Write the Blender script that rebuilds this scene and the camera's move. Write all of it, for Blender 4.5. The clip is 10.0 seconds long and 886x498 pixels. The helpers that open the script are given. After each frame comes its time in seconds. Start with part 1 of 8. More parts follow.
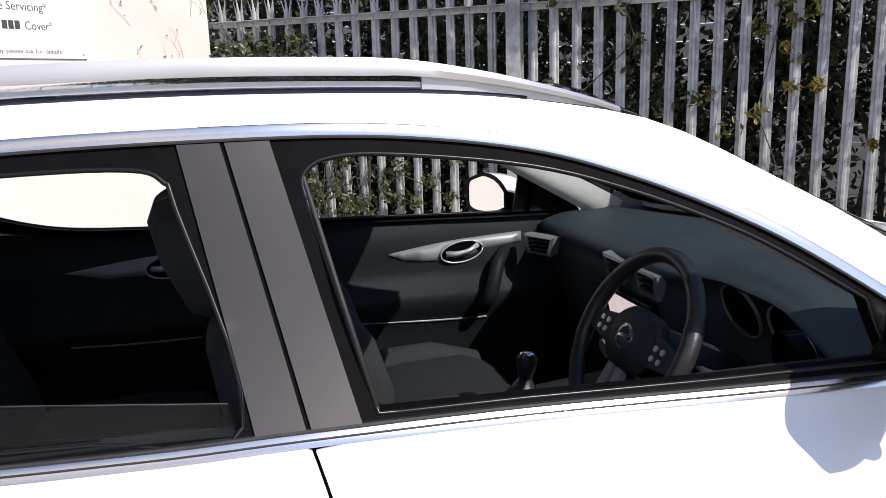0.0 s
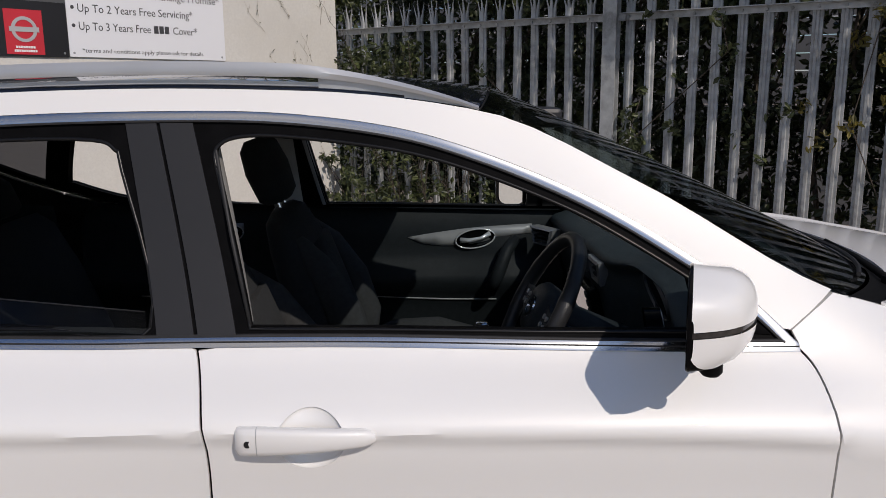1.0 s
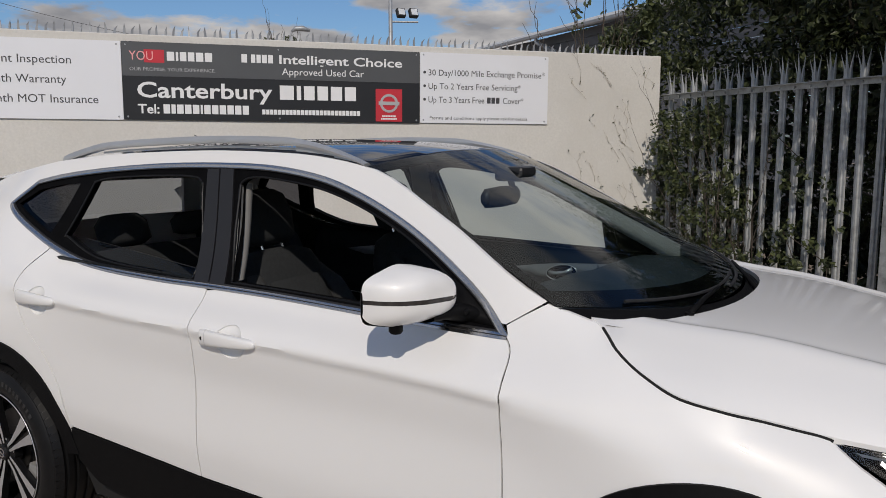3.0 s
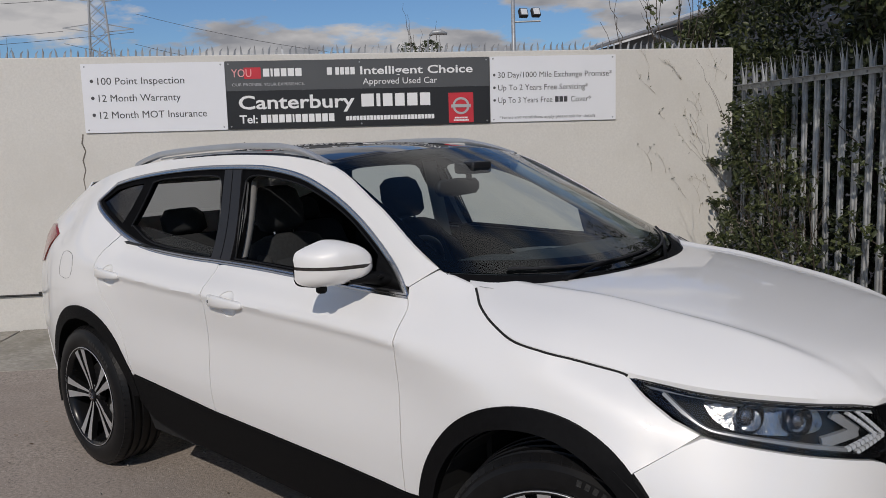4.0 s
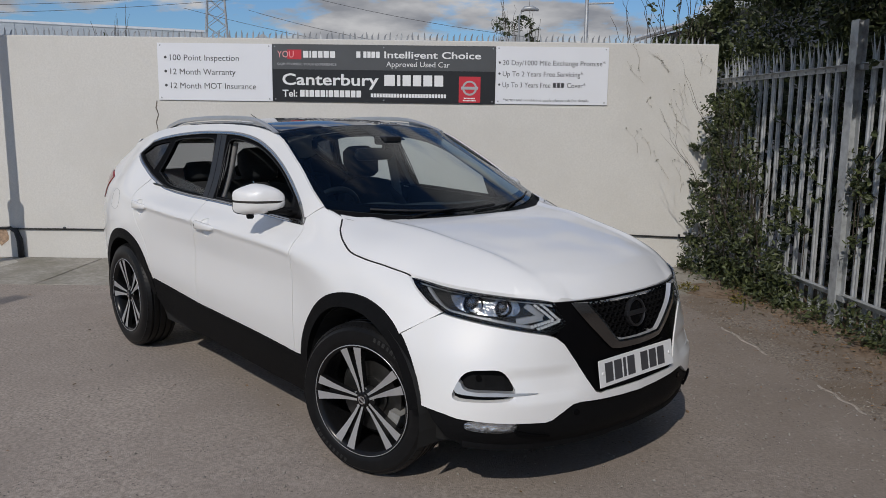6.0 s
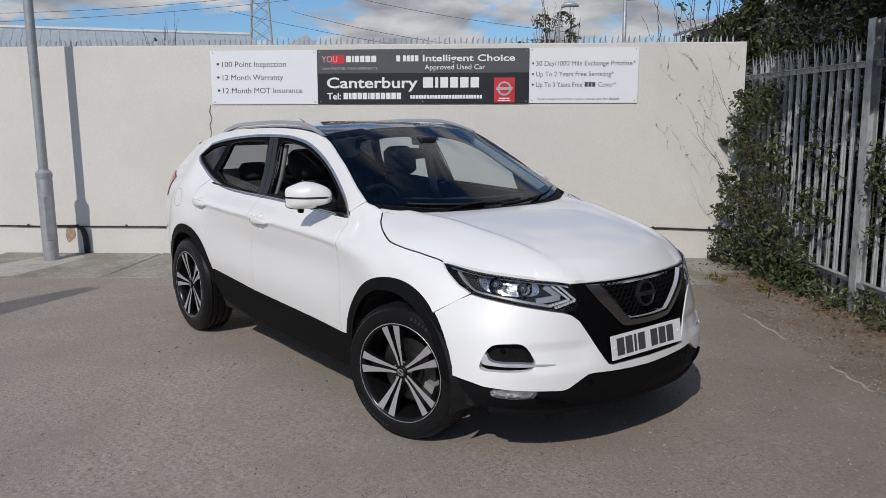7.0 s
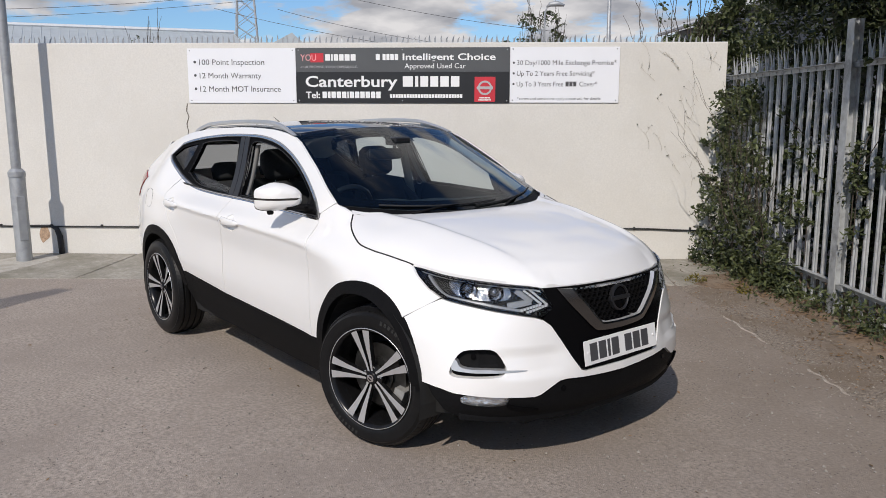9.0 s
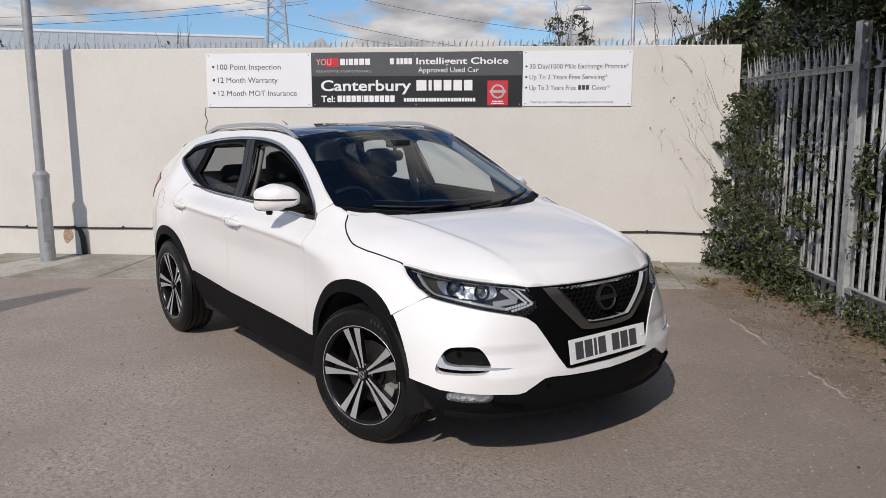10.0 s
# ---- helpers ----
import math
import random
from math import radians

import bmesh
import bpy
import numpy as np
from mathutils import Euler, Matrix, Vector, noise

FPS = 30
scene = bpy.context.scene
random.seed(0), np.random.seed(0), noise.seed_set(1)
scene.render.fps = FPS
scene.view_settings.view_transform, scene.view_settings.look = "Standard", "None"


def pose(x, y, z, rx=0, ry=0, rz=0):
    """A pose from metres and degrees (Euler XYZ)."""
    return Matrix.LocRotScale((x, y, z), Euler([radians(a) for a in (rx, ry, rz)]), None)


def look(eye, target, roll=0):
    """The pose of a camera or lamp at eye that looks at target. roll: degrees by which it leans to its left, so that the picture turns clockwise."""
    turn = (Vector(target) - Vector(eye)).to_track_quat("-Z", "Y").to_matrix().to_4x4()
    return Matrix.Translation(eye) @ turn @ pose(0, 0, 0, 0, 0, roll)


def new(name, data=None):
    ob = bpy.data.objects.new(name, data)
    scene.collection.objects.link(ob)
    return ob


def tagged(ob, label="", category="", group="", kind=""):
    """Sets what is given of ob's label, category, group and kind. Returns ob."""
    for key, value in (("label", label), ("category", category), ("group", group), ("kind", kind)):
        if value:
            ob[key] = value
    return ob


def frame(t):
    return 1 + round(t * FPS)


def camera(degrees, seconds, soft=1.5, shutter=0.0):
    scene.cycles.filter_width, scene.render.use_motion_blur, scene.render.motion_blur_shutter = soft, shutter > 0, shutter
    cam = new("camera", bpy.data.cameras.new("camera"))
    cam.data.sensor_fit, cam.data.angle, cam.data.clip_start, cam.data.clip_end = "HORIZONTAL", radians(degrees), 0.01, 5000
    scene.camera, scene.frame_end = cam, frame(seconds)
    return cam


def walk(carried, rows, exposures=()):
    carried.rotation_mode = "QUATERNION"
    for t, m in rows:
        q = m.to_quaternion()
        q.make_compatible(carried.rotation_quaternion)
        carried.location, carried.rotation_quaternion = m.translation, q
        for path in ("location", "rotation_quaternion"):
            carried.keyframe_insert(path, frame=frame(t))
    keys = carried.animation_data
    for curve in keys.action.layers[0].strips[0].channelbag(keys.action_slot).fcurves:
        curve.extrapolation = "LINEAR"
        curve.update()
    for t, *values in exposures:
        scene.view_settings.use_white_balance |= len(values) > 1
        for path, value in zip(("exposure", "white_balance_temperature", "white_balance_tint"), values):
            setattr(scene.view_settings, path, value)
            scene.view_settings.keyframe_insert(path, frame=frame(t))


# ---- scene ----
cam = camera(58.3, 10.0, soft=0.7)
PATH = [
    (0, (-0.354, -1.699, 1.512), (0.127, 0.194, 1.081), -1.7),
    (0.5, (-0.165, -1.927, 1.489), (0.084, 0.016, 1.083), -0.8),
    (1, (0.064, -2.077, 1.498), (0.16, -0.121, 1.089), -0.5),
    (1.5, (0.413, -2.15, 1.485), (0.27, -0.222, 0.971), -2.6),
    (2, (0.779, -2.312, 1.49), (0.218, -0.457, 0.994), 0.3),
    (2.5, (1.164, -2.44, 1.508), (0.373, -0.654, 1.076), -0.9),
    (3, (1.605, -2.523, 1.518), (0.6, -0.814, 1.252), -0.1),
    (3.2, (1.764, -2.536, 1.531), (0.673, -0.881, 1.262), -1.1),
    (4.3, (2.74, -2.549, 1.502), (1.386, -1.103, 1.224), -0.9),
    (4.5, (2.899, -2.524, 1.498), (1.534, -1.095, 1.194), 0.2),
    (5, (3.298, -2.503, 1.515), (1.897, -1.12, 1.161), -0.5),
    (5.2, (3.456, -2.524, 1.516), (2.017, -1.18, 1.166), 0.3),
    (6.3, (4.136, -2.855, 1.563), (2.644, -1.56, 1.251), 1.0),
    (6.5, (4.199, -2.899, 1.576), (2.686, -1.625, 1.281), 1.7),
    (7, (4.359, -2.993, 1.57), (2.816, -1.766, 1.236), -0.5),
    (7.5, (4.429, -3.009, 1.573), (2.888, -1.779, 1.242), -1.0),
    (8, (4.393, -2.98, 1.572), (2.863, -1.735, 1.241), -0.8),
    (8.5, (4.325, -2.939, 1.569), (2.805, -1.684, 1.234), -0.6),
    (9, (4.342, -2.883, 1.575), (2.82, -1.63, 1.238), -0.3),
    (9.5, (4.446, -2.81, 1.567), (2.877, -1.616, 1.235), -0.2),
    (10, (4.514, -2.784, 1.564), (2.945, -1.587, 1.238), -0.4),
]
EXPOSURE = [(0, 0.80, 6850, 18), (0.5, 0.14, 6850, 17), (1, -0.32, 6900, 15), (1.5, -0.40, 7150, 13), (2, -0.43, 7150, 13), (2.5, -0.46, 7060, 12), (3.2, -0.45, 6860, 12), (4.5, -0.57, 6700, 12), (5, -0.62, 6640, 12), (6.5, -0.35, 6500, 10), (7.5, -0.14, 6520, 11), (9, 0.06, 6740, 12), (10, -0.02, 6860, 13)]
walk(cam, [(t, look(eye, target, roll)) for t, eye, target, roll in PATH], EXPOSURE)

# ---- light ----
SUN_FROM = Vector((0.52, -0.855, 0.0)).normalized()
SUN_ELEV = radians(40)


def make_world():
    w = bpy.data.worlds.new("world")
    scene.world = w
    w.use_nodes = True
    nt = w.node_tree
    nt.nodes.clear()
    out = nt.nodes.new("ShaderNodeOutputWorld")
    bg = nt.nodes.new("ShaderNodeBackground")
    sky = nt.nodes.new("ShaderNodeTexSky")
    sky.sky_type = "NISHITA"
    sky.sun_disc = False
    sky.sun_elevation = SUN_ELEV
    sky.sun_rotation = math.atan2(SUN_FROM.x, SUN_FROM.y)
    sky.air_density, sky.dust_density, sky.ozone_density = 1.0, 0.6, 1.5
    bg.inputs["Strength"].default_value = 0.125
    # broken cumulus over the whole sky, flattened towards the horizon
    tc = nt.nodes.new("ShaderNodeTexCoord")
    sep = nt.nodes.new("ShaderNodeSeparateXYZ")
    nt.links.new(tc.outputs["Generated"], sep.inputs[0])
    add = nt.nodes.new("ShaderNodeMath")
    add.operation = "ADD"
    add.inputs[1].default_value = 0.22
    nt.links.new(sep.outputs["Z"], add.inputs[0])
    div = nt.nodes.new("ShaderNodeVectorMath")
    div.operation = "DIVIDE"
    nt.links.new(tc.outputs["Generated"], div.inputs[0])
    comb = nt.nodes.new("ShaderNodeCombineXYZ")
    for i in range(3):
        nt.links.new(add.outputs[0], comb.inputs[i])
    nt.links.new(comb.outputs[0], div.inputs[1])
    n1 = nt.nodes.new("ShaderNodeTexNoise")
    n1.inputs["Scale"].default_value = 1.9
    n1.inputs["Detail"].default_value = 7.0
    n1.inputs["Roughness"].default_value = 0.58
    mp = nt.nodes.new("ShaderNodeMapping")
    mp.inputs["Location"].default_value = CLOUD_SHIFT
    nt.links.new(div.outputs[0], mp.inputs["Vector"])
    nt.links.new(mp.outputs[0], n1.inputs["Vector"])
    ramp = nt.nodes.new("ShaderNodeValToRGB")
    ramp.color_ramp.elements[0].position = 0.465
    ramp.color_ramp.elements[0].color = (0, 0, 0, 1)
    ramp.color_ramp.elements[1].position = 0.54
    ramp.color_ramp.elements[1].color = (1, 1, 1, 1)
    nt.links.new(n1.outputs["Fac"], ramp.inputs[0])
    # cloud bodies: bright tops, grey bellies
    n2 = nt.nodes.new("ShaderNodeTexNoise")
    n2.inputs["Scale"].default_value = 3.4
    n2.inputs["Detail"].default_value = 5.0
    nt.links.new(mp.outputs[0], n2.inputs["Vector"])
    r2 = nt.nodes.new("ShaderNodeValToRGB")
    r2.color_ramp.elements[0].position = 0.36
    r2.color_ramp.elements[0].color = (2.7, 2.85, 3.2, 1)
    r2.color_ramp.elements[1].position = 0.62
    r2.color_ramp.elements[1].color = (5.6, 5.65, 5.8, 1)
    nt.links.new(n2.outputs["Fac"], r2.inputs[0])
    mix = nt.nodes.new("ShaderNodeMixRGB")
    nt.links.new(ramp.outputs[0], mix.inputs[0])
    deep = nt.nodes.new("ShaderNodeMixRGB")
    deep.blend_type = "MULTIPLY"
    deep.inputs[0].default_value = 1.0
    deep.inputs[2].default_value = (0.50, 0.70, 0.94, 1)
    nt.links.new(sky.outputs[0], deep.inputs[1])
    nt.links.new(deep.outputs[0], mix.inputs[1])
    nt.links.new(r2.outputs[0], mix.inputs[2])
    nt.links.new(mix.outputs[0], bg.inputs["Color"])
    nt.links.new(bg.outputs[0], out.inputs["Surface"])


CLOUD_SHIFT = (0.35, 0.1, 0.0)
make_world()
sun_data = bpy.data.lights.new("sun", "SUN")
sun_data.energy, sun_data.angle, sun_data.color = 3.2, radians(0.53), (1.0, 0.95, 0.88)
sun = new("sun", sun_data)
sun.matrix_world = look(SUN_FROM * math.cos(SUN_ELEV) * 30 + Vector((0, 0, 30 * math.sin(SUN_ELEV))), (0, 0, 0))


# ---- materials ----
def material(name, color, rough=0.6, metal=0.0, vary=0.12, scale=6.0, bump=0.0, bump_scale=60.0, coat=0.0, second=None, second_scale=1.5,
             second_at=(0.5, 0.65), spec=0.5, per_piece=0.0, trans=0.0):
    """A Principled material with two scales of colour variation, and fine relief."""
    m = bpy.data.materials.new(name)
    m.use_nodes = True
    nt = m.node_tree
    b = nt.nodes["Principled BSDF"]
    b.inputs["Roughness"].default_value = rough
    b.inputs["Metallic"].default_value = metal
    b.inputs["Coat Weight"].default_value = coat
    b.inputs["Coat Roughness"].default_value = 0.04
    b.inputs["Specular IOR Level"].default_value = spec
    b.inputs["Transmission Weight"].default_value = trans
    tc = nt.nodes.new("ShaderNodeTexCoord")
    n1 = nt.nodes.new("ShaderNodeTexNoise")
    n1.inputs["Scale"].default_value = scale
    n1.inputs["Detail"].default_value = 6.0
    nt.links.new(tc.outputs["Object"], n1.inputs["Vector"])
    r1 = nt.nodes.new("ShaderNodeValToRGB")
    lo = [max(0.0, c * (1 - vary)) for c in color]
    hi = [min(1.0, c * (1 + vary)) for c in color]
    r1.color_ramp.elements[0].position, r1.color_ramp.elements[0].color = 0.3, (*lo, 1)
    r1.color_ramp.elements[1].position, r1.color_ramp.elements[1].color = 0.7, (*hi, 1)
    nt.links.new(n1.outputs["Fac"], r1.inputs[0])
    col = r1.outputs[0]
    if second:
        n2 = nt.nodes.new("ShaderNodeTexNoise")
        n2.inputs["Scale"].default_value = second_scale
        n2.inputs["Detail"].default_value = 8.0
        n2.inputs["Roughness"].default_value = 0.65
        nt.links.new(tc.outputs["Object"], n2.inputs["Vector"])
        r2 = nt.nodes.new("ShaderNodeValToRGB")
        r2.color_ramp.elements[0].position, r2.color_ramp.elements[0].color = second_at[0], (0, 0, 0, 1)
        r2.color_ramp.elements[1].position, r2.color_ramp.elements[1].color = second_at[1], (1, 1, 1, 1)
        nt.links.new(n2.outputs["Fac"], r2.inputs[0])
        mx = nt.nodes.new("ShaderNodeMixRGB")
        nt.links.new(r2.outputs[0], mx.inputs[0])
        nt.links.new(col, mx.inputs[1])
        mx.inputs[2].default_value = (*second, 1)
        col = mx.outputs[0]
    if per_piece:
        oi = nt.nodes.new("ShaderNodeObjectInfo")
        hsv = nt.nodes.new("ShaderNodeHueSaturation")
        mr = nt.nodes.new("ShaderNodeMapRange")
        mr.inputs["To Min"].default_value, mr.inputs["To Max"].default_value = 1 - per_piece, 1 + per_piece
        nt.links.new(oi.outputs["Random"], mr.inputs["Value"])
        nt.links.new(mr.outputs[0], hsv.inputs["Value"])
        nt.links.new(col, hsv.inputs["Color"])
        col = hsv.outputs[0]
    nt.links.new(col, b.inputs["Base Color"])
    if bump:
        n3 = nt.nodes.new("ShaderNodeTexNoise")
        n3.inputs["Scale"].default_value = bump_scale
        n3.inputs["Detail"].default_value = 4.0
        nt.links.new(tc.outputs["Object"], n3.inputs["Vector"])
        bp = nt.nodes.new("ShaderNodeBump")
        bp.inputs["Strength"].default_value = bump
        bp.inputs["Distance"].default_value = 0.01
        nt.links.new(n3.outputs["Fac"], bp.inputs["Height"])
        nt.links.new(bp.outputs[0], b.inputs["Normal"])
    return m


def leaf_material(name, color, vary):
    """Leaves: each one of its own tone, part of the light passing through."""
    m = bpy.data.materials.new(name)
    m.use_nodes = True
    nt = m.node_tree
    b = nt.nodes["Principled BSDF"]
    g = nt.nodes.new("ShaderNodeNewGeometry")
    r = nt.nodes.new("ShaderNodeValToRGB")
    r.color_ramp.elements[0].color = (*[c * (1 - vary) for c in color], 1)
    r.color_ramp.elements[1].color = (color[0] * (1 + 1.6 * vary), color[1] * (1 + vary), color[2] * (1 + 0.3 * vary), 1)
    nt.links.new(g.outputs["Random Per Island"], r.inputs[0])
    nt.links.new(r.outputs[0], b.inputs["Base Color"])
    b.inputs["Roughness"].default_value = 0.45
    b.inputs["Subsurface Weight"].default_value = 0.0
    tr = nt.nodes.new("ShaderNodeBsdfTranslucent")
    nt.links.new(r.outputs[0], tr.inputs["Color"])
    mx = nt.nodes.new("ShaderNodeMixShader")
    mx.inputs[0].default_value = 0.25
    nt.links.new(b.outputs[0], mx.inputs[1])
    nt.links.new(tr.outputs[0], mx.inputs[2])
    nt.links.new(mx.outputs[0], nt.nodes["Material Output"].inputs["Surface"])
    return m


def glass_material(name, tint, rough=0.0, gloss=0.09):
    """A thin pane: tinted see-through, with a mirror coat that grows towards grazing angles."""
    m = bpy.data.materials.new(name)
    m.use_nodes = True
    nt = m.node_tree
    nt.nodes.remove(nt.nodes["Principled BSDF"])
    t = nt.nodes.new("ShaderNodeBsdfTransparent")
    t.inputs["Color"].default_value = (*tint, 1)
    g = nt.nodes.new("ShaderNodeBsdfGlossy")
    g.inputs["Roughness"].default_value = rough
    f = nt.nodes.new("ShaderNodeLayerWeight")
    f.inputs["Blend"].default_value = 0.5
    pw = nt.nodes.new("ShaderNodeMath")
    pw.operation = "POWER"
    pw.inputs[1].default_value = 4.6
    nt.links.new(f.outputs["Facing"], pw.inputs[0])
    mu = nt.nodes.new("ShaderNodeMath")
    mu.operation = "MULTIPLY_ADD"
    mu.inputs[1].default_value = 0.92
    mu.inputs[2].default_value = gloss
    nt.links.new(pw.outputs[0], mu.inputs[0])
    mx = nt.nodes.new("ShaderNodeMixShader")
    nt.links.new(mu.outputs[0], mx.inputs[0])
    nt.links.new(t.outputs[0], mx.inputs[1])
    nt.links.new(g.outputs[0], mx.inputs[2])
    nt.links.new(mx.outputs[0], nt.nodes["Material Output"].inputs["Surface"])
    return m


M_asphalt = material("asphalt", (0.325, 0.277, 0.237), 0.9, vary=0.34, scale=60, bump=0.36, bump_scale=220, second=(0.262, 0.22, 0.187), second_scale=0.9, second_at=(0.40, 0.70))


def speckle(m, dark, scale, at):
    """Small dark pits and stones strewn over a material."""
    nt = m.node_tree
    b = nt.nodes["Principled BSDF"]
    col = b.inputs["Base Color"].links[0].from_socket
    tc = nt.nodes.new("ShaderNodeTexCoord")
    v = nt.nodes.new("ShaderNodeTexVoronoi")
    v.inputs["Scale"].default_value = scale
    nt.links.new(tc.outputs["Object"], v.inputs["Vector"])
    n = nt.nodes.new("ShaderNodeTexNoise")
    n.inputs["Scale"].default_value = scale * 0.12
    nt.links.new(tc.outputs["Object"], n.inputs["Vector"])
    less = nt.nodes.new("ShaderNodeMapRange")
    less.inputs["From Min"].default_value, less.inputs["From Max"].default_value = at, at * 0.4
    nt.links.new(v.outputs["Distance"], less.inputs["Value"])
    some = nt.nodes.new("ShaderNodeMapRange")
    some.inputs["From Min"].default_value, some.inputs["From Max"].default_value = 0.45, 0.65
    nt.links.new(n.outputs["Fac"], some.inputs["Value"])
    mu = nt.nodes.new("ShaderNodeMath")
    mu.operation = "MULTIPLY"
    nt.links.new(less.outputs[0], mu.inputs[0])
    nt.links.new(some.outputs[0], mu.inputs[1])
    mx = nt.nodes.new("ShaderNodeMixRGB")
    mx.inputs[2].default_value = (*dark, 1)
    nt.links.new(mu.outputs[0], mx.inputs[0])
    nt.links.new(col, mx.inputs[1])
    nt.links.new(mx.outputs[0], b.inputs["Base Color"])


def dirt_shade_by_fence(m):
    """Brown dirt trodden over the tarmac, with fence-side shade put into the colour, thicker towards the fence's foot.
    """
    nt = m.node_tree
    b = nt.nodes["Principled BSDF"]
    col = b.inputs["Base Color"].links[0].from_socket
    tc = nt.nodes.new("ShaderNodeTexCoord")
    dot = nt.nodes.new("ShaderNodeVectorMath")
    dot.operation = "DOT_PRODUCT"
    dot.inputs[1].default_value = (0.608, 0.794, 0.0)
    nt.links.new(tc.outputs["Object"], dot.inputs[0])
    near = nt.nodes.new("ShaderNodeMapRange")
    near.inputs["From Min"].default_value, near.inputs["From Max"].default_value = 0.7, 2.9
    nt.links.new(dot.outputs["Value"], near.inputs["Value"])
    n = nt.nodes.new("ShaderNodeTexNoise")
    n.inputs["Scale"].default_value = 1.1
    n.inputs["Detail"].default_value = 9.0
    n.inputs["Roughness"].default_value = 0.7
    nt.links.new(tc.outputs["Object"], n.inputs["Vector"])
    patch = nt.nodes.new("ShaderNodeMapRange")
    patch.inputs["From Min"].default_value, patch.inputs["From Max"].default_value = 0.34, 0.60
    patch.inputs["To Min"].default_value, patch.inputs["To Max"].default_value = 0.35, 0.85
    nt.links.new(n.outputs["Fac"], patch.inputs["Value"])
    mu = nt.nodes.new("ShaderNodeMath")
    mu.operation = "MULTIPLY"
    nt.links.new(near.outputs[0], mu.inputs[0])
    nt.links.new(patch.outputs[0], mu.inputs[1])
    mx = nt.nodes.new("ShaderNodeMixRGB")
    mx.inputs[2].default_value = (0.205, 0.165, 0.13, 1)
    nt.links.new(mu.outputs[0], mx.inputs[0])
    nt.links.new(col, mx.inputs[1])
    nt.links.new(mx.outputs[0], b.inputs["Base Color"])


dirt_shade_by_fence(M_asphalt)
speckle(M_asphalt, (0.10, 0.085, 0.075), 42, 0.26)
speckle(M_asphalt, (0.55, 0.51, 0.46), 30, 0.15)
M_concrete = material("concrete", (0.335, 0.31, 0.268), 0.9, vary=0.2, scale=26, bump=0.4, bump_scale=120, second=(0.20, 0.187, 0.145), second_scale=1.7, second_at=(0.40, 0.62))
M_footing = material("pale_concrete", (0.43, 0.405, 0.36), 0.9, vary=0.15, scale=22, bump=0.4, bump_scale=120, second=(0.33, 0.305, 0.26), second_scale=4)
M_render = material("wall_render", (0.645, 0.627, 0.587), 0.92, vary=0.05, scale=55, bump=0.25, bump_scale=150, second=(0.585, 0.564, 0.52), second_scale=0.8, second_at=(0.45, 0.75))
M_crack = material("crack_dirt", (0.17, 0.15, 0.13), 0.9, vary=0.3, scale=40)
M_rust = material("rust_stain", (0.36, 0.25, 0.17), 0.9, vary=0.3, scale=40)
M_galv = material("galvanised_steel", (0.39, 0.405, 0.41), 0.6, 0.25, vary=0.16, scale=18, second=(0.22, 0.228, 0.225), second_scale=5, per_piece=0.12)
M_galv_post = material("lamp_post_steel", (0.36, 0.375, 0.39), 0.5, 0.4, vary=0.1, scale=10, second=(0.28, 0.29, 0.3), second_scale=4)
M_white_board = material("white_board", (0.78, 0.79, 0.82), 0.35, vary=0.015, scale=3)
M_dark_board = material("dark_board", (0.018, 0.018, 0.02), 0.3, vary=0.1, scale=3)
M_grey_board = material("grey_board", (0.085, 0.088, 0.092), 0.35, vary=0.05, scale=3)
M_red = material("red_print", (0.55, 0.03, 0.045), 0.4, vary=0.05)
M_print_dark = material("dark_print", (0.06, 0.06, 0.065), 0.5, vary=0.05)
M_print_white = material("white_print", (0.8, 0.8, 0.8), 0.5, vary=0.03)
M_print_grey = material("grey_print", (0.42, 0.42, 0.43), 0.5, vary=0.03)
M_black_rubber = material("black_rubber", (0.016, 0.016, 0.017), 0.6, vary=0.3, scale=40)
M_leaf = leaf_material("ivy_leaf", (0.062, 0.090, 0.046), 0.6)
M_leaf_dark = leaf_material("hedge_leaf", (0.036, 0.055, 0.028), 0.6)
M_leaf_yellow = leaf_material("pale_leaf", (0.15, 0.14, 0.035), 0.4)
M_litter = leaf_material("leaf_litter", (0.17, 0.115, 0.06), 0.5)
M_bark = material("bark", (0.07, 0.056, 0.043), 0.9, vary=0.3, scale=25, bump=0.5, bump_scale=60)
M_twig = material("dry_twig", (0.36, 0.31, 0.25), 0.9, vary=0.25, scale=30)
M_pebble = material("pebble", (0.24, 0.22, 0.19), 0.9, vary=0.25, scale=25)
M_soil = material("soil", (0.185, 0.125, 0.08), 0.95, vary=0.45, scale=28, bump=0.8, bump_scale=90, second=(0.24, 0.185, 0.135), second_scale=3.5, second_at=(0.42, 0.62))
M_margin = material("rough_old_tarmac", (0.24, 0.20, 0.162), 0.95, vary=0.42, scale=55, bump=0.9, bump_scale=120, second=(0.20, 0.155, 0.115), second_scale=1.6, second_at=(0.44, 0.60))
M_seam = material("seam_mortar", (0.345, 0.30, 0.255), 0.9, vary=0.25, scale=30)
M_cladding_blue = material("roof_cladding", (0.42, 0.46, 0.48), 0.55, 0.1, vary=0.06, scale=2)
M_cladding_pale = material("pale_cladding", (0.62, 0.64, 0.66), 0.5, vary=0.06, scale=2)
# Boards of the pale building; the shade on them is put into this dark colour.
M_shaded_board = material("shaded_cladding", (0.13, 0.135, 0.145), 0.6, vary=0.08, scale=2)
M_far_tree = leaf_material("far_leaf", (0.06, 0.085, 0.045), 0.4)


speckle(M_margin, (0.09, 0.075, 0.06), 55, 0.30)
speckle(M_margin, (0.52, 0.48, 0.43), 34, 0.20)


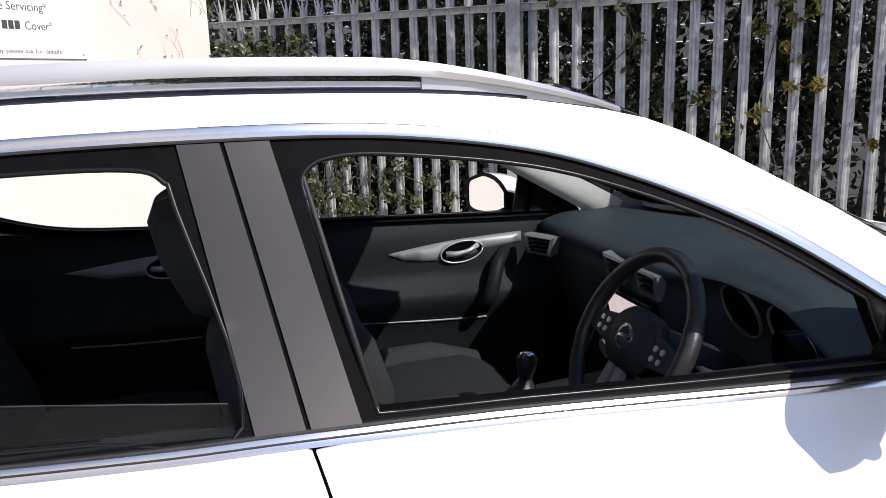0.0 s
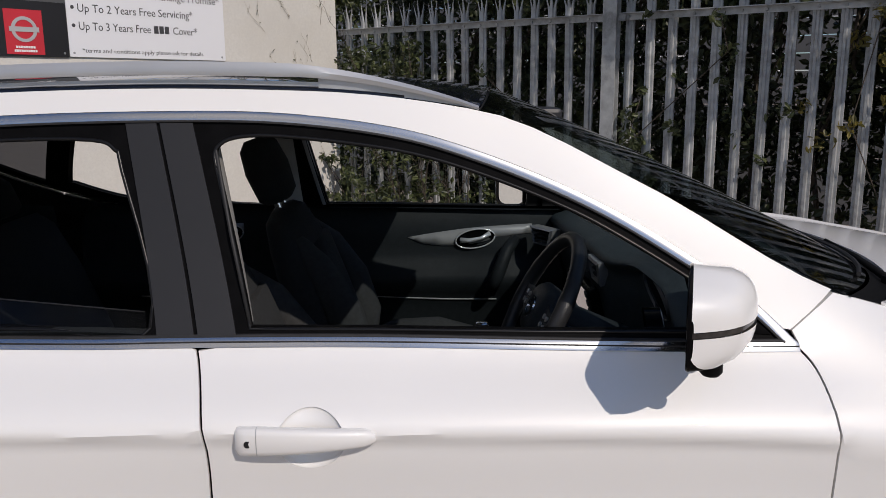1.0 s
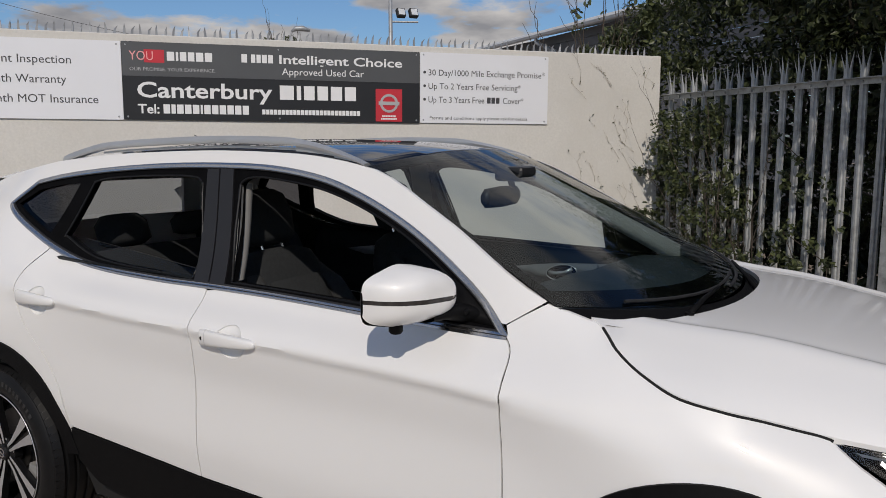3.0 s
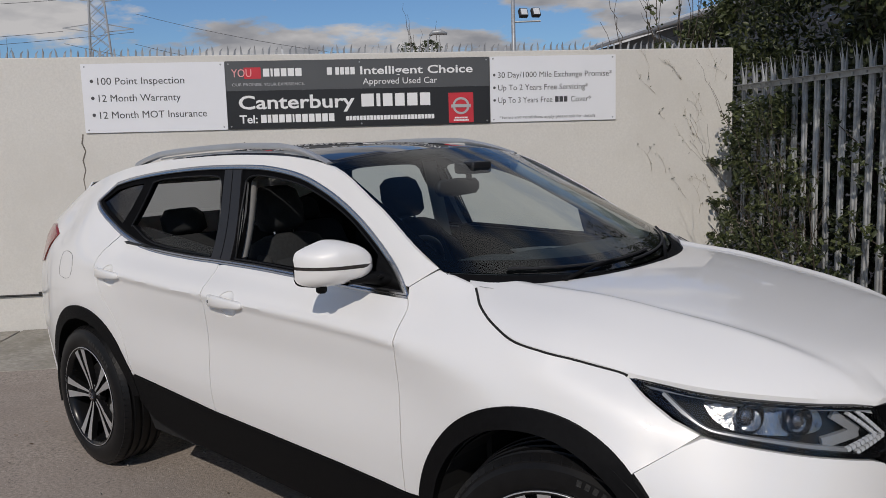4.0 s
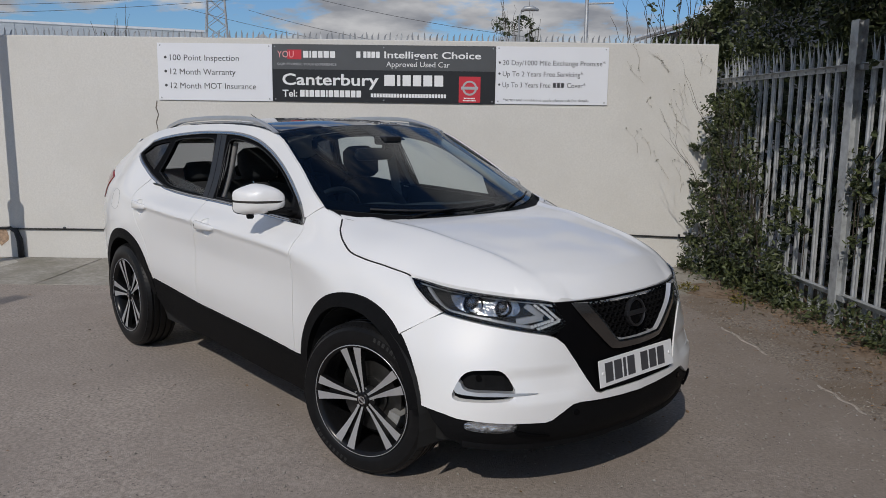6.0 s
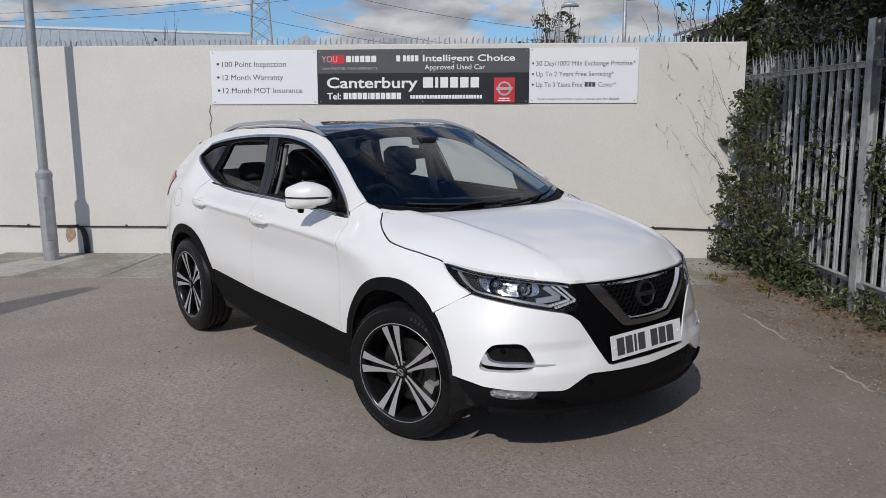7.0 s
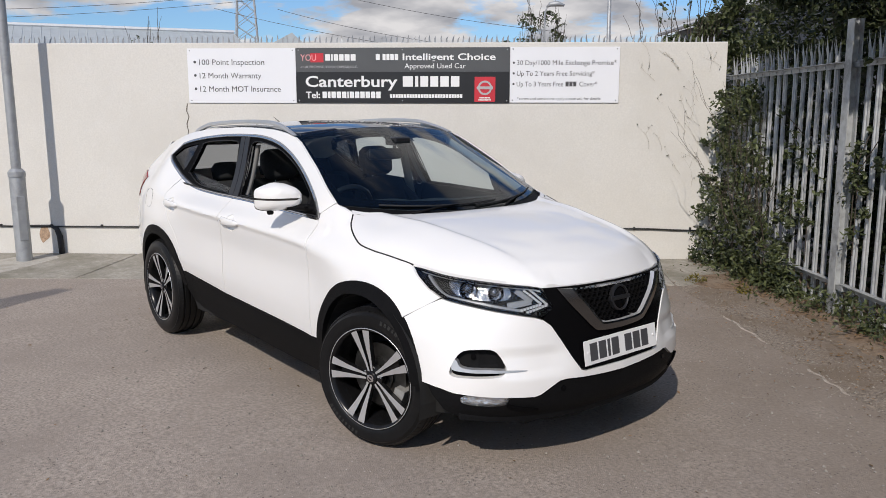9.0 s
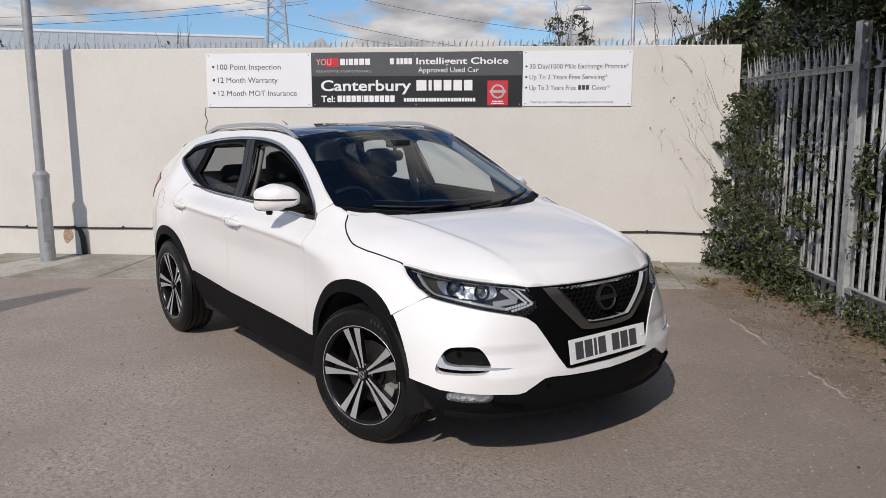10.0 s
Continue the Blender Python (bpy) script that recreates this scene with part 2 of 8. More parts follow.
# ---- mesh helpers ----
def mesh_ob(name, bm, mat, parent=None, label="", smooth=False, angle=None):
    me = bpy.data.meshes.new(name)
    bm.to_mesh(me)
    bm.free()
    for m in (mat if isinstance(mat, (list, tuple)) else [mat]):
        me.materials.append(m)
    if smooth:
        me.shade_smooth()
        if angle:
            me.set_sharp_from_angle(angle=radians(angle))
    ob = new(name, me)
    if parent:
        ob.parent = parent
    if label:
        tagged(ob, label)
    return ob


def part(name, bm, mat, parent, label="", smooth=False, angle=None):
    return mesh_ob(name, bm, mat, parent, label, smooth, angle)


def empty(name, m=None):
    ob = new(name)
    ob.empty_display_size = 0.1
    if m is not None:
        ob.matrix_world = m
    return ob


def box(bm, lo, hi, m=None, bevel=0.0):
    """A box between two corners, in an existing bmesh."""
    vs = [Vector((x, y, z)) for x in (lo[0], hi[0]) for y in (lo[1], hi[1]) for z in (lo[2], hi[2])]
    if m is not None:
        vs = [m @ v for v in vs]
    v = [bm.verts.new(c) for c in vs]
    fs = [bm.faces.new([v[i] for i in q]) for q in ((0, 1, 3, 2), (4, 6, 7, 5), (0, 4, 5, 1), (2, 3, 7, 6), (0, 2, 6, 4), (1, 5, 7, 3))]
    if bevel:
        es = list({e for f in fs for e in f.edges})
        bmesh.ops.bevel(bm, geom=es, offset=bevel, segments=2, affect="EDGES", profile=0.5)
    return bm


def box_bm(lo, hi, m=None, bevel=0.0):
    return box(bmesh.new(), lo, hi, m, bevel)


def tube(bm, pts, radii, seg=10, caps=True):
    """A round tube through the points."""
    pts = [Vector(p) for p in pts]
    radii = radii if isinstance(radii, (list, tuple)) else [radii] * len(pts)
    rings = []
    for i, p in enumerate(pts):
        d = (pts[min(i + 1, len(pts) - 1)] - pts[max(i - 1, 0)]).normalized()
        a = d.orthogonal().normalized() if i == 0 else (ref - d * ref.dot(d)).normalized()
        ref = a
        b = d.cross(a)
        rings.append([bm.verts.new(p + (a * math.cos(2 * math.pi * k / seg) + b * math.sin(2 * math.pi * k / seg)) * radii[i]) for k in range(seg)])
    for r0, r1 in zip(rings, rings[1:]):
        for k in range(seg):
            bm.faces.new((r0[k], r0[(k + 1) % seg], r1[(k + 1) % seg], r1[k]))
    if caps:
        bm.faces.new(rings[0][::-1])
        bm.faces.new(rings[-1])
    return bm


def lathe(bm, profile, seg=48, m=None, closed=False):
    """Revolves (radius, along) round the local y axis."""
    rings = []
    for k in range(seg):
        a = 2 * math.pi * k / seg
        ring = []
        for r, y in profile:
            v = Vector((r * math.cos(a), y, r * math.sin(a)))
            ring.append(bm.verts.new(m @ v if m is not None else v))
        rings.append(ring)
    n = len(profile)
    for k in range(seg):
        a, b = rings[k], rings[(k + 1) % seg]
        for i in range(n if closed else n - 1):
            j = (i + 1) % n
            bm.faces.new((a[i], a[j], b[j], b[i]))
    return bm


def sheet(bm, nu, nv, fn):
    """A grid of quads from fn(u, v), u and v from 0 to 1."""
    g = [[bm.verts.new(fn(i / nu, j / nv)) for j in range(nv + 1)] for i in range(nu + 1)]
    for i in range(nu):
        for j in range(nv):
            bm.faces.new((g[i][j], g[i + 1][j], g[i + 1][j + 1], g[i][j + 1]))
    return bm


def smooth_line(pts, n=6, closed=False):
    """Catmull-Rom through 2D points."""
    out = []
    m = len(pts)
    rng = range(m if closed else m - 1)
    for i in rng:
        p0 = pts[(i - 1) % m] if closed or i > 0 else pts[0]
        p1, p2 = pts[i], pts[(i + 1) % m]
        p3 = pts[(i + 2) % m] if closed or i + 2 < m else pts[-1]
        for k in range(n):
            t = k / n
            out.append(tuple(0.5 * (2 * b + (c - a) * t + (2 * a - 5 * b + 4 * c - d) * t * t + (3 * b - a - 3 * c + d) * t ** 3) for a, b, c, d in zip(p0, p1, p2, p3)))
    if not closed:
        out.append(tuple(pts[-1]))
    return out


def text_bm(words, size, m, bold=False, extrude=0.0008):
    cu = bpy.data.curves.new("lettering", "FONT")
    cu.body, cu.size, cu.extrude = words, size, extrude
    cu.offset = size * 0.018 if bold else 0.0
    cu.resolution_u = 3
    ob = bpy.data.objects.new("lettering", cu)
    me = bpy.data.meshes.new_from_object(ob)
    bm = bmesh.new()
    bm.from_mesh(me)
    bmesh.ops.transform(bm, matrix=m, verts=bm.verts)
    bpy.data.objects.remove(ob)
    bpy.data.meshes.remove(me)
    return bm


def fitted_text(words, left, right, height, m, bold=False):
    """Lettering scaled so that it runs from left to right (metres along local x) with that capital height."""
    bm = text_bm(words, 1.0, Matrix(), bold)
    xs = [v.co.x for v in bm.verts]
    s = (right - left) / (max(xs) - min(xs))
    bmesh.ops.transform(bm, matrix=m @ Matrix.Translation((left - min(xs) * s, 0, 0)) @ Matrix.Diagonal((s, height / 0.70, 0.001 / 0.001, 1)), verts=bm.verts)
    return bm


def letters(words, left, right, height, m, mat, parent, bold=False):
    """The same lettering, each character a part of its own."""
    bm = fitted_text(words, left, right, height, Matrix(), bold)
    bm.verts.ensure_lookup_table()
    seen, groups = set(), []
    for v in bm.verts:
        if v in seen:
            continue
        stack, isle = [v], []
        seen.add(v)
        while stack:
            a = stack.pop()
            isle.append(a)
            for e in a.link_edges:
                b = e.other_vert(a)
                if b not in seen:
                    seen.add(b)
                    stack.append(b)
        groups.append([min(q.co.x for q in isle), max(q.co.x for q in isle), isle])
    groups.sort(key=lambda g: (g[0] + g[1]) / 2)
    merged = []
    for g in groups:
        if merged and g[0] < (merged[-1][0] + merged[-1][1]) / 2:
            merged[-1][1] = max(merged[-1][1], g[1])
            merged[-1][2] += g[2]
        else:
            merged.append(g)
    for _, _, isle in merged:
        one = bmesh.new()
        new_v = {v: one.verts.new(m @ v.co) for v in isle}
        for f in {f for v in isle for f in v.link_faces}:
            one.faces.new([new_v[v] for v in f.verts])
        part("letter", one, mat, parent)
    bm.free()


# ---- the yard ----
def ground_z(x, y):
    return 0.009 * max(0.0, min(1.0, (x + 1.3) / 2.6)) - 0.015 * max(0.0, min(y, 6.5) + 0.87) - 0.017 * max(0.0, min(-x, 8.0) - 1.4)


WALL = pose(-4.619, 0.759, 0, 0, 0, 46.42)
FENCE = pose(-0.45, 5.08, 0, 0, 0, -37.45)


def top_z(u):
    return 2.372 - 0.0095 * u


def build_ground():
    bm = bmesh.new()
    xs = [-2000, -400, -100, -40, -20, -12, -8] + [-6 + 0.5 * i for i in range(33)] + [12, 20, 40, 100, 400, 2000]
    ys = [-2000, -400, -100, -40, -20, -12, -6] + [-5.5 + 0.5 * i for i in range(24)] + [8, 12, 20, 40, 100, 400, 2000]
    g = [[bm.verts.new((x, y, ground_z(x, min(y, 6.5)))) for y in ys] for x in xs]
    for i in range(len(xs) - 1):
        for j in range(len(ys) - 1):
            bm.faces.new((g[i][j], g[i + 1][j], g[i + 1][j + 1], g[i][j + 1]))
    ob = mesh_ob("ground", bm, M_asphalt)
    tagged(ob, "worn brown-grey tarmac yard with fine grit", "ground", kind="structure")


build_ground()


def build_wall():
    bm = bmesh.new()
    n = 40
    us = [-16 + (5.98 + 16) * i / n for i in range(n + 1)]
    rows = []
    for u in us:
        rows.append([bm.verts.new(WALL @ Vector(c)) for c in ((u, 0, -0.3), (u, 0, top_z(u) - 0.006), (u, 0.006, top_z(u)), (u, 0.21, top_z(u)), (u, 0.21, -0.3))])
    for a, b in zip(rows, rows[1:]):
        for k in range(4):
            bm.faces.new((a[k], b[k], b[k + 1], a[k + 1]))
    bm.faces.new(rows[0][::-1])
    bm.faces.new(rows[-1])
    ob = mesh_ob("wall_north", bm, M_render)
    tagged(ob, "tall cream rendered boundary wall with faint stains", "wall", kind="structure")
    return ob


wall = build_wall()


def slab_strip():
    """Concrete slabs along the foot of the wall."""
    base = empty("pavement")
    base.matrix_world = WALL
    tagged(base, "strip of weathered concrete slabs along the wall", "pavement", kind="structure")
    u, k = -12.6, 0
    while u < 5.9:
        w = 1.98
        z0 = ground_z(*(WALL @ Vector((u + 1, -1.2, 0))).xy)
        bm = box_bm((u + 0.012, -1.46, -0.2), (min(u + w, 5.9) - 0.012, -0.02, 0.010 + 0.004 * (k % 2)), bevel=0.008)
        ob = part("slab", bm, M_concrete, base)
        ob.location.z = z0
        u += w
        k += 1


slab_strip()


def post_footing():
    """The paler concrete cast round the lamp post's foot."""
    z0 = ground_z(*(WALL @ Vector((-1.9, -0.8, 0))).xy) + 0.016
    rng = random.Random(3)
    rim = [(-2.62, -1.45), (-2.1, -1.46), (-1.72, -1.44), (-1.60, -0.9), (-1.52, -0.35), (-1.7, -0.12), (-2.02, -0.2), (-2.25, -0.7)]
    rim = [(u + rng.uniform(-0.02, 0.02), v + rng.uniform(-0.01, 0.02)) for u, v in resample_line(rim, 0.12)]
    bm = bmesh.new()
    hi = [bm.verts.new(WALL @ Vector((u, v, z0 + 0.006))) for u, v in rim]
    lo = [bm.verts.new(WALL @ Vector((u, v, z0 - 0.05))) for u, v in rim]
    bm.faces.new(hi)
    for k in range(len(rim)):
        j = (k + 1) % len(rim)
        bm.faces.new((lo[k], lo[j], hi[j], hi[k]))
    bmesh.ops.recalc_face_normals(bm, faces=bm.faces)
    ob = mesh_ob("post_footing", bm, M_footing)
    tagged(ob, "patch of pale concrete cast round the lamp post", "pavement", kind="structure")


def resample_line(poly, step):
    """Extra points along a closed outline."""
    out = []
    for a, b in zip(poly, poly[1:] + poly[:1]):
        k = max(1, int(math.dist(a, b) / step + 0.5))
        out += [(a[0] + (b[0] - a[0]) * j / k, a[1] + (b[1] - a[1]) * j / k) for j in range(k)]
    return out


post_footing()

# ---- boards on the wall ----
def on_wall(u, z, off=0.0):
    """A frame on the wall's face: x along the wall, y up, z out towards the yard."""
    return WALL @ Matrix.Translation((u, -off, z)) @ pose(0, 0, 0, 90)


SIGN_TILT = -0.42


def letter_blocks(bm, x0, x1, z, h, widths, m, depth=0.001):
    """Plain bars, one a character, where writing is not lettered."""
    total = sum(widths)
    s, x = (x1 - x0) / total, x0
    for w in widths:
        if w > 0.4:
            if isinstance(bm, list):
                bm.append(box_bm((x, z, 0), (x + (w - 0.18) * s, z + h, depth), m))
            else:
                box(bm, (x, z, 0), (x + (w - 0.18) * s, z + h, depth), m)
        x += w * s
    return bm


def rounded_panel(w, h, t, r=0.008):
    bm = bmesh.new()
    pts = []
    for cx, cy, a0 in ((w - r, r, -90), (w - r, h - r, 0), (r, h - r, 90), (r, r, 180)):
        for k in range(4):
            a = radians(a0 + 30 * k)
            pts.append((cx + r * math.cos(a), cy + r * math.sin(a)))
    lo = [bm.verts.new((x, y, 0)) for x, y in pts]
    hi = [bm.verts.new((x, y, t)) for x, y in pts]
    bm.faces.new(lo[::-1])
    bm.faces.new(hi)
    for i in range(len(pts)):
        j = (i + 1) % len(pts)
        bm.faces.new((lo[i], lo[j], hi[j], hi[i]))
    return bm


def screws(parent, w, h, xs):
    for x in xs:
        for y in (0.025, h - 0.025):
            bm = bmesh.new()
            lathe(bm, [(0.0, 0.003), (0.006, 0.003), (0.008, 0.0)], 12, Matrix.Translation((x, y, 0.006)) @ pose(0, 0, 0, 90))
            part("screw", bm, M_galv_post, parent)


def build_signs():
    h = 0.603
    left = empty("sign_board", on_wall(0.0, 1.708, 0.008) @ pose(0, 0, 0, 0, 0, SIGN_TILT))
    part("panel", rounded_panel(1.243, h, 0.006), M_white_board, left)
    screws(left, 1.243, h, (0.03, 1.21))
    m = Matrix.Translation((0, 0, 0.0065))
    for words, z, x1 in (("100 Point Inspection", 0.420, 0.885), ("12 Month Warranty", 0.272, 0.845), ("12 Month MOT Insurance", 0.124, 1.065)):
        letters(words, 0.135, x1, 0.062, m @ Matrix.Translation((0, z, 0)), M_print_dark, left)
        bm = bmesh.new()
        lathe(bm, [(0, 0.001), (0.015, 0.001), (0.015, 0)], 16, m @ Matrix.Translation((0.085, z + 0.032, 0)) @ pose(0, 0, 0, 90))
        part("bullet", bm, M_print_dark, left)
    tagged(left, "white sign board with grey bullet-point lettering on the wall", "sign")

    mid = empty("sign_board", on_wall(1.246, 1.700, 0.008) @ pose(0, 0, 0, 0, 0, SIGN_TILT))
    W = 2.392
    part("panel", rounded_panel(W, h, 0.006), M_dark_board, mid)
    part("top_band", box_bm((0.002, 0.34, 0.0062), (W - 0.002, h - 0.002, 0.0085)), M_grey_board, mid, "charcoal grey upper band")
    screws(mid, W, h, (0.03, 1.2, W - 0.03))
    m2 = Matrix.Translation((0, 0, 0.009))
    part("red_flash", box_bm((0.165, 0.445, 0.009), (0.315, 0.545, 0.0095)), M_red, mid, "red highlight block")
    letters("YOU", 0.055, 0.232, 0.070, Matrix.Translation((0, 0.463, 0.0096)), M_print_red_white, mid)
    bms = letter_blocks([], 0.335, 0.69, 0.463, 0.070, (1, .45, .9, .9, 1, 1), m2)
    for bm in bms:
        part("name_block", bm, M_print_white, mid)
    letters("OUR PROMISE. YOUR EXPERIENCE.", 0.055, 0.70, 0.026, m2 @ Matrix.Translation((0, 0.382, 0)), M_print_grey, mid)
    bms = letter_blocks([], 0.905, 1.165, 0.468, 0.066, (1, .4, .8, .8, .9, .9), m2)
    for bm in bms:
        part("name_block", bm, M_print_white, mid)
    letters("Intelligent Choice", 1.205, 2.235, 0.070, m2 @ Matrix.Translation((0, 0.468, 0)), M_print_white, mid, True)
    letters("Approved Used Car", 1.225, 1.905, 0.055, m2 @ Matrix.Translation((0, 0.378, 0)), M_print_white, mid)
    m3 = Matrix.Translation((0, 0, 0.0066))
    letters("Canterbury", 0.105, 1.145, 0.118, m3 @ Matrix.Translation((0, 0.178, 0)), M_print_white, mid, True)
    bms = letter_blocks([], 1.205, 1.86, 0.178, 0.115, (1.05, .45, .85, .85, .9, .9), m3)
    for bm in bms:
        part("name_block", bm, M_print_white, mid)
    letters("Tel:", 0.105, 0.265, 0.072, m3 @ Matrix.Translation((0, 0.052, 0)), M_print_white, mid, True)
    bms = letter_blocks([], 0.295, 0.965, 0.052, 0.072, (1, .7, 1, 1, 1, .45, 1, 1, 1, 1, 1, 1), m3)
    for bm in bms:
        part("number_block", bm, M_print_white, mid)
    bms = letter_blocks([], 1.06, 1.875, 0.056, 0.040, [1] * 26, m3)
    for bm in bms:
        part("address_block", bm, M_print_white, mid)
    part("emblem_panel", box_bm((2.005, 0.012, 0.0062), (2.235, 0.285, 0.0090)), M_red, mid, "red emblem panel")
    bm = bmesh.new()
    lathe(bm, [(0.058, 0.0), (0.058, 0.003), (0.078, 0.003), (0.078, 0.0)], 32, Matrix.Translation((2.12, 0.165, 0.009)) @ pose(0, 0, 0, 90))
    box(bm, (2.03, 0.150, 0.0095), (2.21, 0.180, 0.0125))
    part("emblem", bm, M_print_grey, mid, "plain silver ring and bar")
    bm = letter_blocks(bmesh.new(), 2.06, 2.18, 0.050, 0.014, [1] * 8, Matrix.Translation((0, 0, 0.0095)))
    letter_blocks(bm, 2.05, 2.19, 0.027, 0.014, [1] * 10, Matrix.Translation((0, 0, 0.0095)))
    part("strapline_blocks", bm, M_print_white, mid)
    tagged(mid, "black and grey sign board with white lettering, red emblem panel", "sign")

    right = empty("sign_board", on_wall(3.641, 1.688, 0.008) @ pose(0, 0, 0, 0, 0, SIGN_TILT))
    part("panel", rounded_panel(1.19, h - 0.004, 0.006), M_white_board, right)
    screws(right, 1.19, h, (0.03, 1.16))
    for words, z, x1 in (("30 Day/1000 Mile Exchange Promise*", 0.405, 1.155), ("Up To 2 Years Free Servicing*", 0.290, 0.925)):
        letters(words, 0.075, x1, 0.052, m @ Matrix.Translation((0, z, 0)), M_print_dark, right)
    letters("Up To 3 Years Free", 0.075, 0.585, 0.052, m @ Matrix.Translation((0, 0.175, 0)), M_print_dark, right)
    for bm in letter_blocks([], 0.61, 0.735, 0.175, 0.052, (1, 1, 1), m):
        part("name_block", bm, M_print_dark, right)
    letters("Cover*", 0.76, 0.955, 0.052, m @ Matrix.Translation((0, 0.175, 0)), M_print_dark, right)
    letters("*terms and conditions apply please ask for details", 0.085, 0.995, 0.028, m @ Matrix.Translation((0, 0.03, 0)), M_print_dark, right)
    for z in (0.405, 0.290, 0.175):
        bm = bmesh.new()
        lathe(bm, [(0, 0.001), (0.012, 0.001), (0.012, 0)], 16, m @ Matrix.Translation((0.04, z + 0.026, 0)) @ pose(0, 0, 0, 90))
        part("bullet", bm, M_print_dark, right)
    tagged(right, "white sign board listing offers in grey lettering, on the wall", "sign")


M_print_red_white = material("pale_red_print", (0.8, 0.35, 0.35), 0.5, vary=0.03)
build_signs()


# ---- spikes on the wall, cable, lamp post ----
def build_spikes():
    u = -9.0
    base = empty("spike_strip", WALL)
    tagged(base, "galvanised anti-climb spikes along the wall top", "security spikes")
    bm = bmesh.new()
    rng = random.Random(4)
    while u < 5.9:
        z = top_z(u)
        box(bm, (u, 0.07, z), (u + 0.5, 0.12, z + 0.006))
        u += 0.5
    part("base_rail", bm, M_galv, base)
    me, alt = None, None
    u, k = -3.2, 0
    while u < 5.9:
        z = top_z(u)
        h = 0.072 if k % 2 else 0.088
        data = me if k % 2 else alt
        if data is None:
            bm = bmesh.new()
            bend = 0.022 if k % 2 else 0.004
            v = [bm.verts.new(c) for c in ((-0.010, -0.002, 0), (0.010, -0.002, 0), (0.010, 0.004, 0), (-0.010, 0.004, 0))]
            tip = bm.verts.new((bend, -0.012, h))
            mid = [bm.verts.new((c.co.x * 0.75 + bend * 0.2, c.co.y, h * 0.6)) for c in v]
            for i in range(4):
                j = (i + 1) % 4
                bm.faces.new((v[i], v[j], mid[j], mid[i]))
                bm.faces.new((mid[i], mid[j], tip))
            data = bpy.data.meshes.new("spike")
            bm.to_mesh(data)
            bm.free()
            data.materials.append(M_galv_post)
            if k % 2:
                me = data
            else:
                alt = data
        ob = new("spike", data)
        ob.parent = base
        ob.matrix_basis = Matrix.Translation((u + rng.uniform(-0.006, 0.006), 0.09, z + 0.005)) @ pose(0, 0, 0, rng.uniform(-8, 8), rng.uniform(-8, 8), rng.uniform(-30, 30))
        u += 0.062
        k += 1


build_spikes()


def build_cable():
    bm = bmesh.new()
    pts = []
    for i in range(0, 81):
        u = -9 + 14.9 * i / 80
        sag = 0.012 * math.sin(u * 4.1) * (0.5 + 0.5 * math.sin(u * 1.3))
        pts.append((u, -0.014, 0.275 + sag))
    tube(bm, pts, 0.010, 6)
    c = empty("wall_cable", WALL)
    part("cable", bm, M_black_rubber, c, smooth=True)
    for i in range(24):
        u = -8.6 + 0.62 * i
        bm = box_bm((u, -0.026, 0.270), (u + 0.022, 0, 0.300), bevel=0.004)
        part("clip", bm, M_black_rubber, c)
    bm = bmesh.new()
    tube(bm, [(-2.05, -0.016, 0.28), (-1.78, -0.02, 0.285), (-1.70, -0.025, 0.25), (-1.665, -0.03, 0.16), (-1.655, -0.035, 0.05), (-1.65, -0.04, -0.06)], [0.012, 0.013, 0.03, 0.034, 0.034, 0.034], 10)
    part("cable_bundle", bm, M_black_rubber, c, "thick black cable running to the ground", smooth=True)
    tagged(c, "black cable clipped along the wall", "cable")


build_cable()


def build_lamp_post():
    p = WALL @ Vector((-1.83, -0.50, 0))
    z0 = ground_z(p.x, p.y) + 0.012
    post = empty("lamp_post", Matrix.Translation((p.x, p.y, z0)))
    bm = bmesh.new()
    tube(bm, [(0, 0, 0), (0, 0, 0.98), (0, 0, 1.0)], [0.084, 0.084, 0.08], 24)
    part("base_tube", bm, M_galv_post, post, smooth=True, angle=40)
    bm = bmesh.new()
    tube(bm, [(0, 0, 0.96), (0, 0, 1.015), (0, 0, 1.05)], [0.09, 0.09, 0.06], 24)
    part("collar", bm, M_galv_post, post, smooth=True, angle=40)
    bm = bmesh.new()
    tube(bm, [(0, 0, 1.02), (0, 0, 3.2), (0, 0, 6.0)], [0.052, 0.05, 0.042], 24)
    part("shaft", bm, M_galv_post, post, smooth=True, angle=40)
    bm = box_bm((0.070, -0.045, 0.25), (0.088, 0.045, 0.75), bevel=0.006)
    part("access_door", bm, M_galv_post, post)
    bm = bmesh.new()
    tube(bm, [(0, 0, 0), (0, 0, 0.012)], [0.13, 0.12], 24)
    part("base_plate", bm, M_concrete, post)
    tagged(post, "galvanised grey steel lamp post with a stepped base", "lamp post")


build_lamp_post()


# ---- palisade fence ----
def fence_top(s):
    return 2.175 + 0.006 * s


